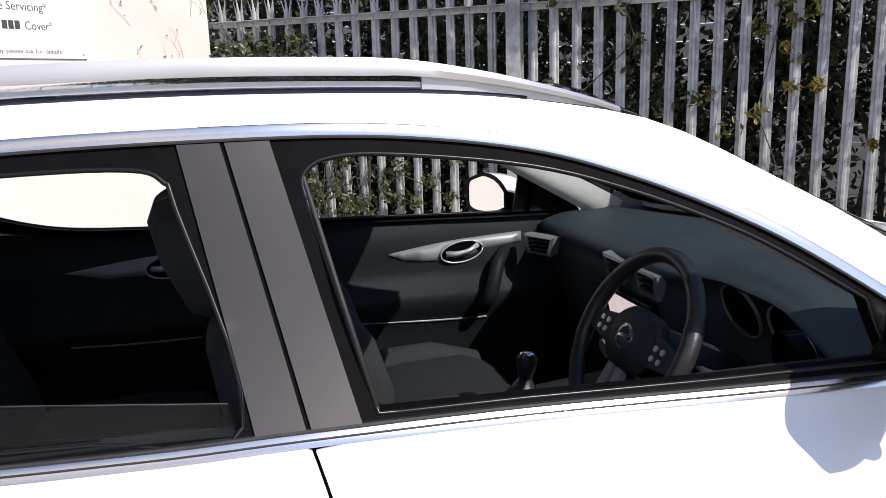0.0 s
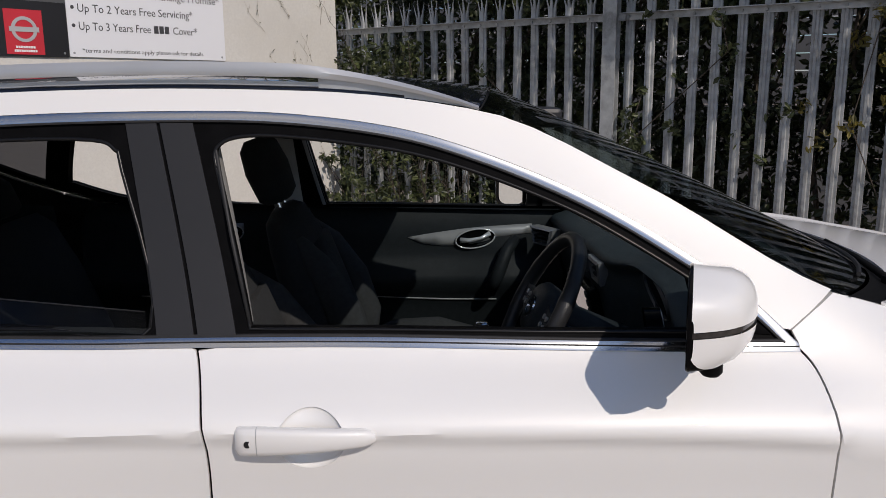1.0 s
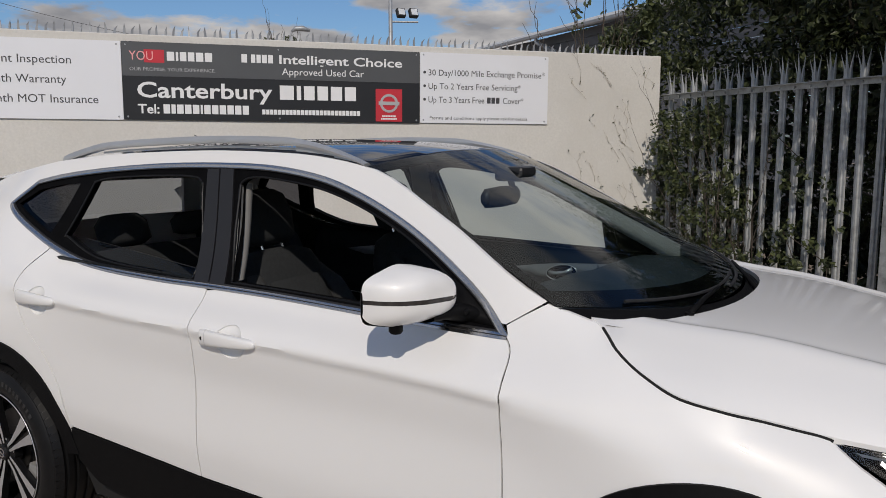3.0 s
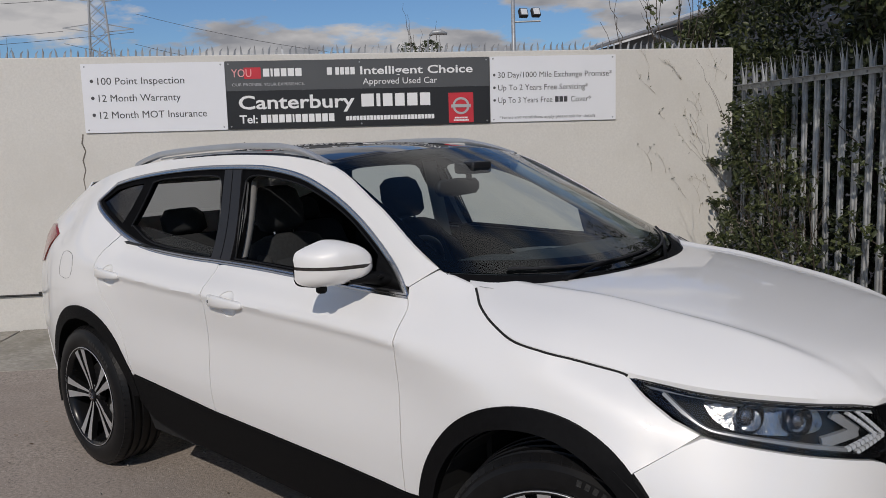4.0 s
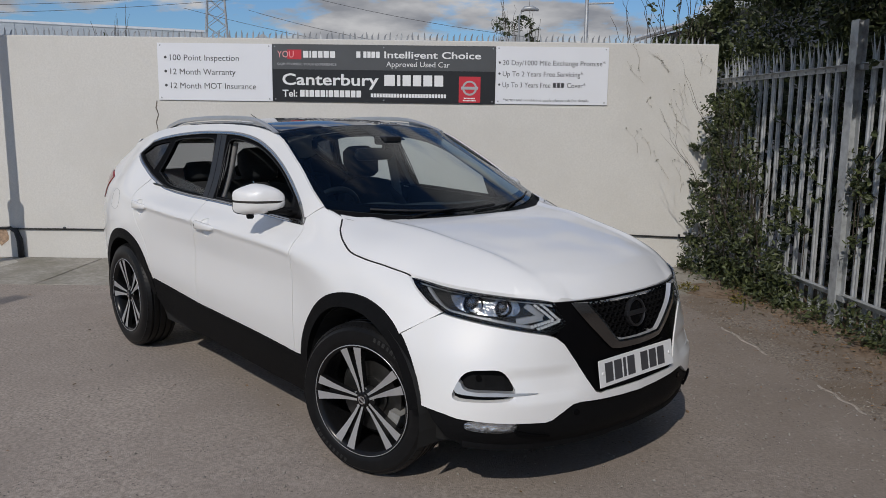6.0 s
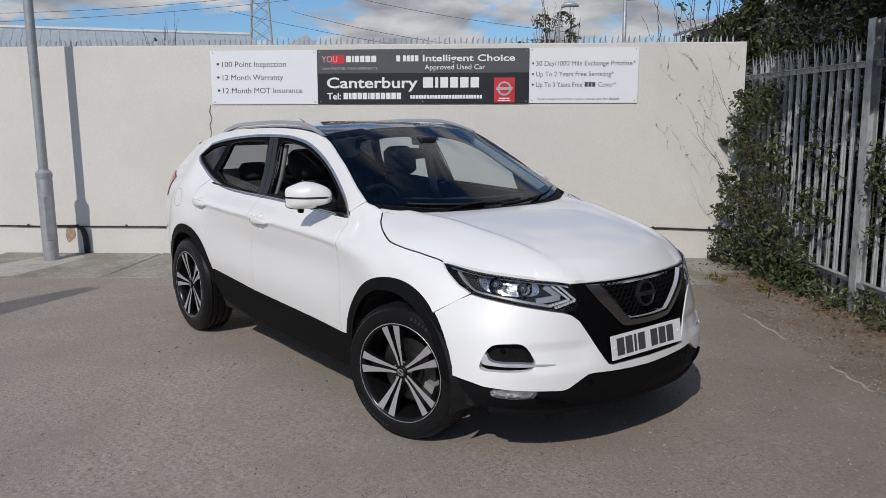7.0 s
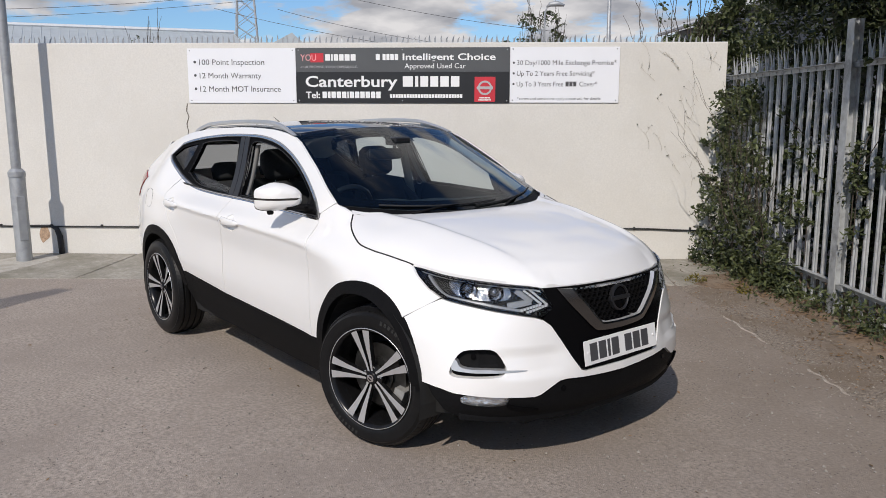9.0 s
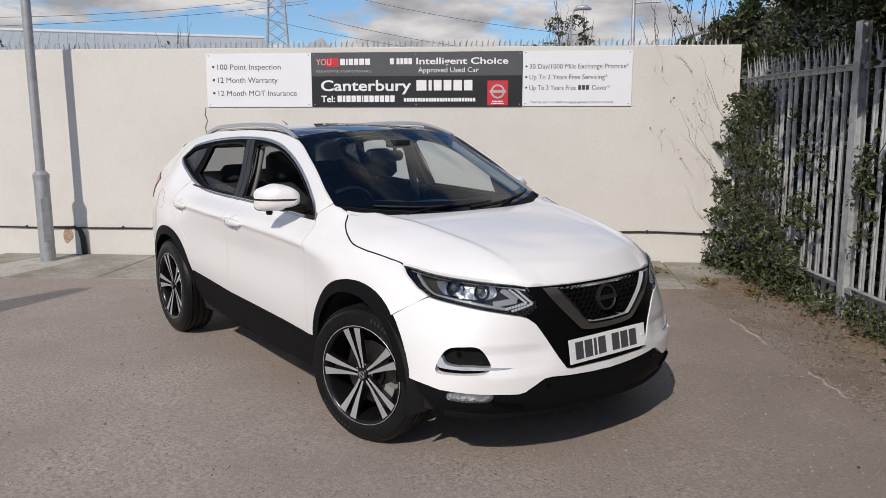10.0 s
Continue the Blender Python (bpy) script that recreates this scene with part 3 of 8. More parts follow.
def build_fence():
    f = empty("palisade_fence", FENCE)
    tagged(f, "weathered galvanised palisade fence with split pointed pales", "fence")

    def pale_mesh(cut):
        bm = bmesh.new()
        prof = [(-0.032, 0.012), (-0.030, -0.003), (-0.014, -0.003), (-0.008, -0.013), (0.008, -0.013), (0.014, -0.003), (0.030, -0.003), (0.032, 0.012)]
        zs = [0.0, 1.2, 2.075]
        rows = [[bm.verts.new((x, y, z)) for x, y in prof] for z in zs]
        for a, b in zip(rows, rows[1:]):
            for i in range(len(prof) - 1):
                bm.faces.new((a[i], a[i + 1], b[i + 1], b[i]))
        top = rows[-1]
        tips = [bm.verts.new((-0.046 - 0.012 * cut, -0.012, 2.20)), bm.verts.new((0.0, -0.030, 2.235)), bm.verts.new((0.046 + 0.012 * cut, -0.012, 2.205))]
        bm.faces.new((top[0], top[1], tips[0]))
        bm.faces.new((top[1], top[2], tips[0]))
        bm.faces.new((top[2], top[3], tips[1]))
        bm.faces.new((top[3], top[4], tips[1]))
        bm.faces.new((top[4], top[5], tips[1]))
        bm.faces.new((top[5], top[6], tips[2]))
        bm.faces.new((top[6], top[7], tips[2]))
        me = bpy.data.meshes.new("pale")
        bm.to_mesh(me)
        bm.free()
        me.materials.append(M_galv)
        return me

    kinds = [pale_mesh(0), pale_mesh(1.0)]
    rng = random.Random(7)
    for k in range(70):
        s = 0.058 + 0.15 * k
        x, y = (FENCE @ Vector((s, 0, 0))).xy
        z0 = ground_z(x, y) - 0.02
        ob = new("pale", kinds[rng.randrange(2)])
        ob.parent = f
        ob.matrix_basis = Matrix.Translation((s, 0.04, z0 + rng.uniform(-0.006, 0.006))) @ pose(0, 0, 0, rng.uniform(-0.4, 0.4), rng.uniform(-0.35, 0.35), rng.uniform(-2, 2)) @ Matrix.Diagonal((1, 1, (fence_top(s) - z0) / 2.235, 1))
    for z in (1.935, 0.19):
        for s0, s1 in ((-0.02, 2.45), (2.55, 5.2), (5.3, 7.95), (8.05, 10.7)):
            bm = bmesh.new()
            for lo, hi in (((s0, 0.012, z - 0.024), (s1, 0.018, z + 0.024)), ((s0, -0.030, z + 0.018), (s1, 0.012, z + 0.024))):
                box(bm, lo, hi)
            part("rail", bm, M_galv, f)
            if z > 1:
                k = 0
                while 0.058 + 0.15 * k < s1 - 0.03:
                    s = 0.058 + 0.15 * k
                    if s > s0 + 0.03:
                        bm = bmesh.new()
                        tube(bm, [(s, 0.012, z - 0.004), (s, 0.002, z - 0.004)], [0.011, 0.009], 8)
                        part("bolt", bm, M_galv, f)
                    k += 1
    for s in (2.5, 5.25, 8.0):
        x, y = (FENCE @ Vector((s, 0, 0))).xy
        z0 = ground_z(x, y) - 0.05
        bm = bmesh.new()
        prof = [(-0.05, -0.066), (0.05, -0.066), (0.05, -0.058), (0.004, -0.058), (0.004, 0.004), (0.05, 0.004), (0.05, 0.012), (-0.05, 0.012), (-0.05, 0.004), (-0.004, 0.004), (-0.004, -0.058), (-0.05, -0.058)]
        lo = [bm.verts.new((s + x, y, z0)) for x, y in prof]
        hi = [bm.verts.new((s + x, y, 2.27)) for x, y in prof]
        for i in range(12):
            bm.faces.new((lo[i], lo[(i + 1) % 12], hi[(i + 1) % 12], hi[i]))
        bm.faces.new(hi)
        part("post", bm, M_galv, f)
        for z in (1.935, 0.19):
            part("fish_plate", box_bm((s - 0.10, -0.03, z - 0.03), (s + 0.10, -0.022 + 0.03, z + 0.012)), M_galv, f)


build_fence()


# ---- leaves ----
def leaf_cloud(count, place, size, rng, up=0.35):
    """Many small folded leaves as one mesh; place() gives a centre, and an outward direction or None."""
    verts, faces = [], []
    for _ in range(count):
        c, out = place()
        c = Vector(c)
        n = Vector((rng.gauss(0, 1), rng.gauss(0, 1), rng.gauss(0, 1) + up))
        if out is not None:
            n += Vector(out) * 1.1
        n.normalize()
        a = n.orthogonal().normalized()
        a.rotate(Matrix.Rotation(rng.uniform(0, 6.28), 3, n))
        b = n.cross(a)
        s = size * rng.uniform(0.55, 1.35)
        w = s * rng.uniform(0.6, 0.95)
        i = len(verts)
        fold = n * s * 0.16
        verts += [c - a * s, c - a * s * 0.1 + b * w * 0.62 + fold, c + a * s * 0.55 + b * w * 0.4 + fold, c + a * s, c + a * s * 0.55 - b * w * 0.4 + fold, c - a * s * 0.1 - b * w * 0.62 + fold]
        faces += [(i, i + 1, i + 2, i + 3), (i, i + 3, i + 4, i + 5)]
    me = bpy.data.meshes.new("leaves")
    me.from_pydata([tuple(v) for v in verts], [], faces)
    return me


def branch_tree(bm, rng, base, tip, r0, depth, spread):
    """A limb with forks, as tapered tubes."""
    base, tip = Vector(base), Vector(tip)
    pts = [base.lerp(tip, k / 4) + Vector((rng.gauss(0, 1), rng.gauss(0, 1), 0)) * (0.03 * (tip - base).length if 0 < k < 4 else 0) for k in range(5)]
    tube(bm, pts, [r0 * (1 - 0.13 * k) for k in range(5)], 6)
    if depth:
        for k in (2, 3, 4):
            d = (tip - base) * 0.5
            d += Vector((rng.gauss(0, 1), rng.gauss(0, 1), rng.gauss(0.3, 0.6))) * spread * (tip - base).length
            branch_tree(bm, rng, pts[k], pts[k] + d, r0 * 0.5, depth - 1, spread)


def build_hedge():
    """The overgrown hedge behind the fence, in separate bushes."""
    rng = random.Random(11)
    for i, s0 in enumerate((0.6, 2.1, 3.6, 5.2, 7.0, 9.0)):
        hi = (4.1, 4.6, 4.0, 3.8, 3.5, 3.3)[i]
        h = empty("hedge_tree", FENCE @ Matrix.Translation((s0, 0.95, -0.1)))
        bm = bmesh.new()
        for k in range(4):
            b = Vector((rng.uniform(-0.5, 0.5), rng.uniform(-0.2, 0.3), 0))
            branch_tree(bm, rng, b, b + Vector((rng.uniform(-0.6, 0.6), rng.uniform(-0.2, 0.2), hi * 0.55)), 0.026, 2, 0.14)
        part("trunk", bm, M_bark, h)
        blobs = [(Vector((rng.uniform(-0.95, 0.95), rng.uniform(-0.45, 0.7), rng.uniform(0.25, hi))), rng.uniform(0.22, 0.5)) for _ in range(95)]

        lean = [(Vector((rng.uniform(-0.9, 0.9), rng.uniform(-1.5, -0.8), rng.uniform(2.62, min(hi, 3.4)))), rng.uniform(0.10, 0.24)) for _ in range(26)]
        blobs += lean if 0 < i < 5 else []

        def place():
            c, r = blobs[rng.randrange(len(blobs))]
            d = Vector((rng.gauss(0, 1), rng.gauss(0, 1), rng.gauss(0, 1))).normalized()
            p = c + d * r * rng.random() ** 0.35
            if p.z < 2.35:
                p.y = max(p.y, -0.78)
            p.z = max(p.z, 0.02)
            return p, d

        me = leaf_cloud(19000, place, 0.041, rng)
        me.materials.append(M_leaf_dark)
        ob = new("crown", me)
        ob.parent = h
        tagged(h, "overgrown dark green hedge tree behind the palisade fence", "tree", "hedge behind the fence")


build_hedge()


def build_ivy():
    """The shrub and ivy that has grown through the fence at the corner, and along its foot."""
    rng = random.Random(23)
    h = empty("ivy_shrub", FENCE @ Matrix.Translation((0.3, -0.05, -0.1)))
    bm = bmesh.new()
    for k in range(12):
        b = Vector((rng.uniform(-0.2, 1.1), rng.uniform(-0.05, 0.05), 0))
        branch_tree(bm, rng, b, b + Vector((rng.uniform(-0.35, 0.25), rng.uniform(-0.3, 0.0), rng.uniform(0.6, 1.25))), 0.007, 2, 0.10)
    part("stem", bm, M_bark, h)
    blobs = []
    for _ in range(230):
        z = 0.05 + 1.85 * rng.random() ** 1.5
        reach = 1.55 - 0.60 * z if z > 0.8 else 1.75 - 0.75 * z
        s = -0.22 + 0.06 * z + (max(0.2, reach) + 0.2) * rng.random() ** (1.0 + 0.25 * z)
        d = rng.uniform(-0.04, 0.30 if z < 1.0 else 0.14) * (1.15 - 0.45 * max(0, s))
        blobs.append((Vector((s, -d, z)), rng.uniform(0.04, 0.15)))
    for z, run in ((0.95, 0.46), (0.62, 0.36), (1.32, 0.34), (0.35, 0.40)):
        blobs += [(Vector((-0.18 - run * k / 5, -0.12 - 0.03 * k, z + 0.012 * k)), 0.05 - 0.005 * k) for k in range(6)]

    def place():
        c, r = blobs[rng.randrange(len(blobs))]
        d = Vector((rng.gauss(0, 1), rng.gauss(0, 1), rng.gauss(0, 1))).normalized()
        return c + d * r * rng.random() ** 0.4, d

    me = leaf_cloud(6400, place, 0.027, rng)
    me.materials.append(M_leaf)
    ob = new("leaves", me)
    ob.parent = h
    tagged(h, "straggling ivy shrub growing through the corner of the fence", "shrub")

    # sprays of ivy on the pales farther along
    rng2 = random.Random(31)
    for s0, z0, n, sx, sz in ((2.62, 1.0, 420, 0.10, 0.55), (3.1, 1.5, 240, 0.25, 0.4), (4.35, 1.45, 380, 0.25, 0.5), (2.05, 1.2, 200, 0.3, 0.35), (1.55, 0.6, 420, 0.22, 0.35)):
        sp = empty("ivy_spray", FENCE @ Matrix.Translation((s0, 0.02, z0)))
        blobs2 = [(Vector((rng2.gauss(0, sx), rng2.uniform(-0.1, 0.08), rng2.gauss(0, sz * 0.6))), rng2.uniform(0.03, 0.09)) for _ in range(14)]

        def place2():
            c, r = blobs2[rng2.randrange(len(blobs2))]
            d = Vector((rng2.gauss(0, 1), rng2.gauss(0, 1), rng2.gauss(0, 1))).normalized()
            return c + d * r * rng2.random() ** 0.4, d

        me = leaf_cloud(n, place2, 0.026, rng2)
        me.materials.append(M_leaf_yellow if s0 > 4 else M_leaf)
        ob = new("leaves", me)
        ob.parent = sp
        bm = bmesh.new()
        tube(bm, [blobs2[0][0] + Vector((0, 0, -sz)), blobs2[0][0], blobs2[1][0], blobs2[2][0]], 0.004, 5)
        part("stem", bm, M_bark, sp)
        tagged(sp, "spray of yellowing ivy on the fence pales" if s0 > 4 else "spray of green ivy on the fence pales", "ivy", "ivy on the fence")

    # low weeds along the foot of the fence
    w = empty("weeds", FENCE)
    rng3 = random.Random(5)

    def place3():
        s = rng3.uniform(0.2, 4.6)
        d = abs(rng3.gauss(0, 0.17)) * (1.2 if s < 2.4 else 0.8)
        hh = max(0.02, rng3.uniform(0.0, 0.26) - d * 0.35)
        p = Vector((s + 0.1 * math.sin(s * 9), -d, -0.09 + hh))
        return p, (0, -0.3, 0.6)

    me = leaf_cloud(3600, place3, 0.022, rng3)
    me.materials.append(M_leaf)
    ob = new("weed_leaves", me)
    ob.parent = w
    tagged(w, "low green weeds along the foot of the fence", "weeds", kind="stuff")


build_ivy()


def build_corner_bush():
    """The paler bush that hangs over the end of the wall, with thin upright shoots."""
    rng = random.Random(41)
    h = empty("overhanging_bush", WALL @ Matrix.Translation((5.7, 0.6, 0.0)))
    bm = bmesh.new()
    for k in range(7):
        b = Vector((rng.uniform(-0.1, 0.7), rng.uniform(-0.1, 0.3), 0))
        branch_tree(bm, rng, b, b + Vector((rng.uniform(-0.4, 0.4), rng.uniform(-0.1, 0.2), rng.uniform(1.7, 2.1))), 0.016, 2, 0.12)
    shoots = []
    for x, y, hi in ((-0.32, 0.0, 2.95), (-0.12, 0.1, 3.4), (-0.05, 0.0, 3.2), (0.25, 0.1, 3.3)):
        line = [Vector((x + 0.03 * k * rng.uniform(-1, 1), y, 1.9 + (hi - 1.9) * k / 6)) for k in range(7)]
        tube(bm, line, [0.006 - 0.0007 * k for k in range(7)], 5)
        shoots += line[2:]
    part("stem", bm, M_bark, h)
    blobs = []
    for _ in range(52):
        x = rng.uniform(-0.42, 0.55)
        blobs.append((Vector((x, rng.uniform(-0.15, 0.4), rng.uniform(1.95, 2.28 + 0.62 * (x + 0.42)))), rng.uniform(0.08, 0.16)))
    blobs += [(Vector((rng.uniform(0.42, 1.4), rng.uniform(-0.25, 0.8), rng.uniform(0.4, 3.1))), rng.uniform(0.14, 0.28)) for _ in range(80)]

    def place():
        c, r = (shoots[rng.randrange(len(shoots))], 0.055) if rng.random() < 0.008 else blobs[rng.randrange(len(blobs))]
        d = Vector((rng.gauss(0, 1), rng.gauss(0, 1), rng.gauss(0, 1))).normalized()
        return c + d * r * rng.random() ** 0.4, d

    me = leaf_cloud(17000, place, 0.030, rng)
    me.materials.append(M_leaf)
    ob = new("leaves", me)
    ob.parent = h
    tagged(h, "pale green bush hanging over the end of the wall", "bush")


build_corner_bush()


def build_litter():
    rng = random.Random(9)
    # soil washed over the tarmac along the fence
    bm = bmesh.new()
    n = 120
    rows = []
    for i in range(n + 1):
        s = -0.3 + 10.0 * i / n
        wdt = 0.30 + 0.42 * max(0.0, min(1.0, (3.0 - s) / 1.6)) + 0.10 * math.sin(s * 2.3) + 0.09 * math.sin(s * 5.7 + 1) + rng.uniform(-0.07, 0.07)
        row = []
        for k in range(7):
            q = k / 6
            p = FENCE @ Vector((s, 0.9 - (0.9 + wdt) * q, 0))
            row.append(bm.verts.new((p.x, p.y, ground_z(p.x, p.y) + 0.022 * (1 - q) ** 0.7 + (0.006 if k < 6 else -0.002))))
        rows.append(row)
    for a, b in zip(rows, rows[1:]):
        for k in range(6):
            bm.faces.new((a[k], a[k + 1], b[k + 1], b[k]))
    ob = mesh_ob("soil_strip", bm, M_soil, smooth=True)
    tagged(ob, "dark soil and dirt washed over the tarmac by the fence", "soil", kind="structure")

    # rougher old tarmac between a straight seam and the fence
    bm = bmesh.new()
    rows = []
    for i in range(101):
        s = 0.55 + 10.0 * i / 100
        row = []
        for d in (-0.10, -0.5, -0.80, -0.925 + 0.012 * math.sin(s * 7) + rng.uniform(-0.012, 0.012)):
            p = FENCE @ Vector((s, d, 0))
            row.append(bm.verts.new((p.x, p.y, ground_z(p.x, p.y) + (0.004 if d > -0.85 else 0.0005))))
        rows.append(row)
    for a, b in zip(rows, rows[1:]):
        for k in range(3):
            bm.faces.new((a[k], a[k + 1], b[k + 1], b[k]))
    ob = mesh_ob("tarmac_margin", bm, M_margin)
    tagged(ob, "rough gritty old tarmac margin beside the fence", "ground", kind="structure")
    bm = bmesh.new()
    for s0, s1 in ((2.5, 3.3), (3.9, 4.4)):
        pts = []
        for i in range(13):
            p = FENCE @ Vector((s0 + (s1 - s0) * i / 12, -0.93 + 0.012 * math.sin(5 * i), 0))
            pts.append((p.x, p.y, ground_z(p.x, p.y) - 0.0175))
        tube(bm, pts, [0.019] + [0.0215] * 11 + [0.018], 12)
    ob = mesh_ob("tarmac_seam", bm, M_seam)
    tagged(ob, "pale mortar seam along the edge of the tarmac", "ground", kind="structure")

    def place():
        s = rng.uniform(-0.2, 6.0)
        d = abs(rng.gauss(0.25, 0.42))
        p = FENCE @ Vector((s, -d, 0))
        return Vector((p.x, p.y, ground_z(p.x, p.y) + 0.007 + 0.008 * rng.random() + (0.018 if d < 0.4 else 0.0))), (0, 0, 5.0)

    me = leaf_cloud(2300, place, 0.012, rng)
    me.materials.append(M_litter)
    ob = new("leaf_litter", me)
    tagged(ob, "scattered dead brown leaves and debris on the ground", "leaf litter", kind="stuff")

    verts, faces = [], []
    for _ in range(5200):
        s = rng.uniform(-0.3, 7.5)
        d = abs(rng.gauss(0.3, 0.8)) if rng.random() < 0.75 else rng.uniform(0, 5.5)
        p = FENCE @ Vector((s, -d, 0))
        r = rng.uniform(0.003, 0.010)
        c = Vector((p.x, p.y, ground_z(p.x, p.y) + r * 0.35))
        i = len(verts)
        for q in ((1, 0, 0), (0, 1, 0), (-1, 0, 0), (0, -1, 0), (0, 0, 0.8), (0, 0, -0.8)):
            verts.append(tuple(c + Vector(q) * r * rng.uniform(0.7, 1.2)))
        faces += [(i, i + 1, i + 4), (i + 1, i + 2, i + 4), (i + 2, i + 3, i + 4), (i + 3, i, i + 4)]
    me = bpy.data.meshes.new("grit")
    me.from_pydata(verts, [], faces)
    me.materials.append(M_pebble)
    ob = new("grit", me)
    tagged(ob, "loose grit and small stones on the tarmac", "grit", kind="stuff")


build_litter()


# ---- beyond the wall ----
def polar(az, r, z=0.0):
    """A place seen from the yard's near end, by bearing and distance."""
    return Vector((4.3 + r * math.cos(radians(az)), -2.9 + r * math.sin(radians(az)), z))


def build_far():
    # long low industrial roof
    a, b = polar(176, 62), polar(153.9, 62)
    d = (b - a).normalized()
    nrm = Vector((-d.y, d.x, 0))
    bld = empty("industrial_building")
    bm = bmesh.new()
    n = 40
    hi, lo = 7.9, 6.2
    rows = []
    for i in range(n):
        for q, off in ((0.0, 0.0), (0.9, 0.0), (0.93, 0.03), (0.97, 0.03)):
            p = a.lerp(b, (i + q) / n)
            rows.append([bm.verts.new((*(p + nrm * 0).xy, lo + off)), bm.verts.new((*(p + nrm * 5).xy, hi + off))])
    for r0, r1 in zip(rows, rows[1:]):
        bm.faces.new((r0[0], r1[0], r1[1], r0[1]))
    part("roof", bm, M_cladding_blue, bld)
    bm = bmesh.new()
    v = [bm.verts.new((*p.xy, z)) for p, z in ((a, 0), (b, 0), (b, lo), (a, lo))]
    bm.faces.new(v)
    v = [bm.verts.new((*p.xy, z)) for p, z in ((b, 0), (b + nrm * 10, 0), (b + nrm * 10, lo), (b + nrm * 5, hi), (b, lo))]
    bm.faces.new(v)
    part("wall", bm, M_cladding_pale, bld)
    bm = bmesh.new()
    tube(bm, [(*(a + nrm * 5).xy, hi + 0.1), (*(b + nrm * 5).xy, hi + 0.1)], 0.14, 6)
    part("ridge", bm, M_cladding_pale, bld)
    tagged(bld, "long low industrial building with a pale blue-grey sheet roof", "building")

    shed = empty("far_shed", Matrix.Translation(polar(151.3, 80)) @ pose(0, 0, 0, 0, 0, 61))
    bm = bmesh.new()
    prof = [(-2.6, 0), (2.6, 0), (2.6, 7.4), (0.6, 9.3), (-2.6, 7.6)]
    f0 = [bm.verts.new((x, 0, z)) for x, z in prof]
    f1 = [bm.verts.new((x, 9, z)) for x, z in prof]
    bm.faces.new(f0)
    bm.faces.new(f1[::-1])
    for i in range(5):
        bm.faces.new((f0[i], f0[(i + 1) % 5], f1[(i + 1) % 5], f1[i]))
    part("wall", bm, M_cladding_blue, shed)
    tagged(shed, "far grey gabled shed roof beyond the wall", "building")

    # lattice pylon and its lines
    base = polar(153.9, 150)
    py = empty("pylon", Matrix.Translation(base) @ pose(0, 0, 0, 0, 0, 60))
    bm = bmesh.new()
    H, w0, w1 = 34.0, 2.6, 0.8
    for sx in (-1, 1):
        for sy in (-1, 1):
            tube(bm, [(sx * w0, sy * w0, 0), (sx * w1, sy * w1, H)], 0.14, 4)
    part("legs", bm, M_galv_post, py)
    bm = bmesh.new()
    lv = 14
    for k in range(lv):
        za, zb = H * k / lv, H * (k + 1) / lv
        wa, wb = w0 + (w1 - w0) * k / lv, w0 + (w1 - w0) * (k + 1) / lv
        for sgn in (-1, 1):
            for p, q in (((-wa, sgn * wa, za), (wb, sgn * wb, zb)), ((wa, sgn * wa, za), (-wb, sgn * wb, zb)), ((sgn * wa, -wa, za), (sgn * wb, wb, zb)), ((sgn * wa, wa, za), (sgn * wb, -wb, zb))):
                tube(bm, [p, q], 0.07, 4)
    part("lattice", bm, M_galv_post, py)
    bm = bmesh.new()
    for z, r in ((22.5, 5.5), (27.5, 6.0), (32, 5.0)):
        for sgn in (-1, 1):
            tube(bm, [(sgn * 0.8, 0, z + 0.8), (sgn * r, 0, z)], 0.09, 4)
            tube(bm, [(sgn * 0.8, 0, z - 0.6), (sgn * r, 0, z)], 0.09, 4)
    part("cross_arms", bm, M_galv_post, py)
    tagged(py, "grey lattice electricity pylon in the distance", "pylon")
    for k, (za, ra, az1, z1) in enumerate(((22.0, -5.5, 178, 17.0), (22.0, 5.5, 178, 15.3), (27.0, -6, 178, 22), (22.0, -5.5, 134, 8.8), (22.0, 5.5, 134, 10.0), (27, 6, 132, 13))):
        p0 = py.matrix_world @ Vector((ra, 0, za if az1 > 150 else za - 2.0))
        p1 = polar(az1, 150 if az1 > 150 else 120, z1)
        pts = []
        for i in range(25):
            q = i / 24
            p = p0.lerp(p1, q)
            p.z -= 2.0 * 4 * q * (1 - q) * 0.5
            pts.append(p)
        bm = bmesh.new()
        tube(bm, pts, 0.045, 4)
        ob = mesh_ob("power_line", bm, M_print_dark)
        tagged(ob, "thin dark overhead power line against the sky", "power line", "power lines")

    # floodlight column
    base = polar(128.93, 24)
    fl = empty("floodlight_column", Matrix.Translation(base) @ pose(0, 0, 0, 0, 0, 38.5))
    bm = bmesh.new()
    tube(bm, [(0, 0, 0), (0, 0, 6.2)], [0.07, 0.05], 12)
    part("column", bm, M_galv_post, fl, smooth=True)
    bm = bmesh.new()
    tube(bm, [(0, 0, 4.75), (0.75, 0, 4.75)], 0.025, 8)
    part("bracket", bm, M_galv_post, fl)
    for x in (0.28, 0.62):
        bm = bmesh.new()
        box(bm, (-0.12, -0.06, -0.12), (0.12, 0.08, 0.12), Matrix.Translation((x, -0.02, 4.98)) @ pose(0, 0, 0, -25, 0, 20), 0.02)
        fd = part("floodlight", bm, M_black_rubber, fl)
        part("lens", box_bm((-0.09, -0.068, -0.09), (0.09, -0.061, 0.09), Matrix.Translation((x, -0.02, 4.98)) @ pose(0, 0, 0, -25, 0, 20)), M_cladding_pale, fd)
    tagged(fl, "grey steel column with two floodlights on a bracket", "floodlight")

    # street lamp
    base = polar(133.35, 45)
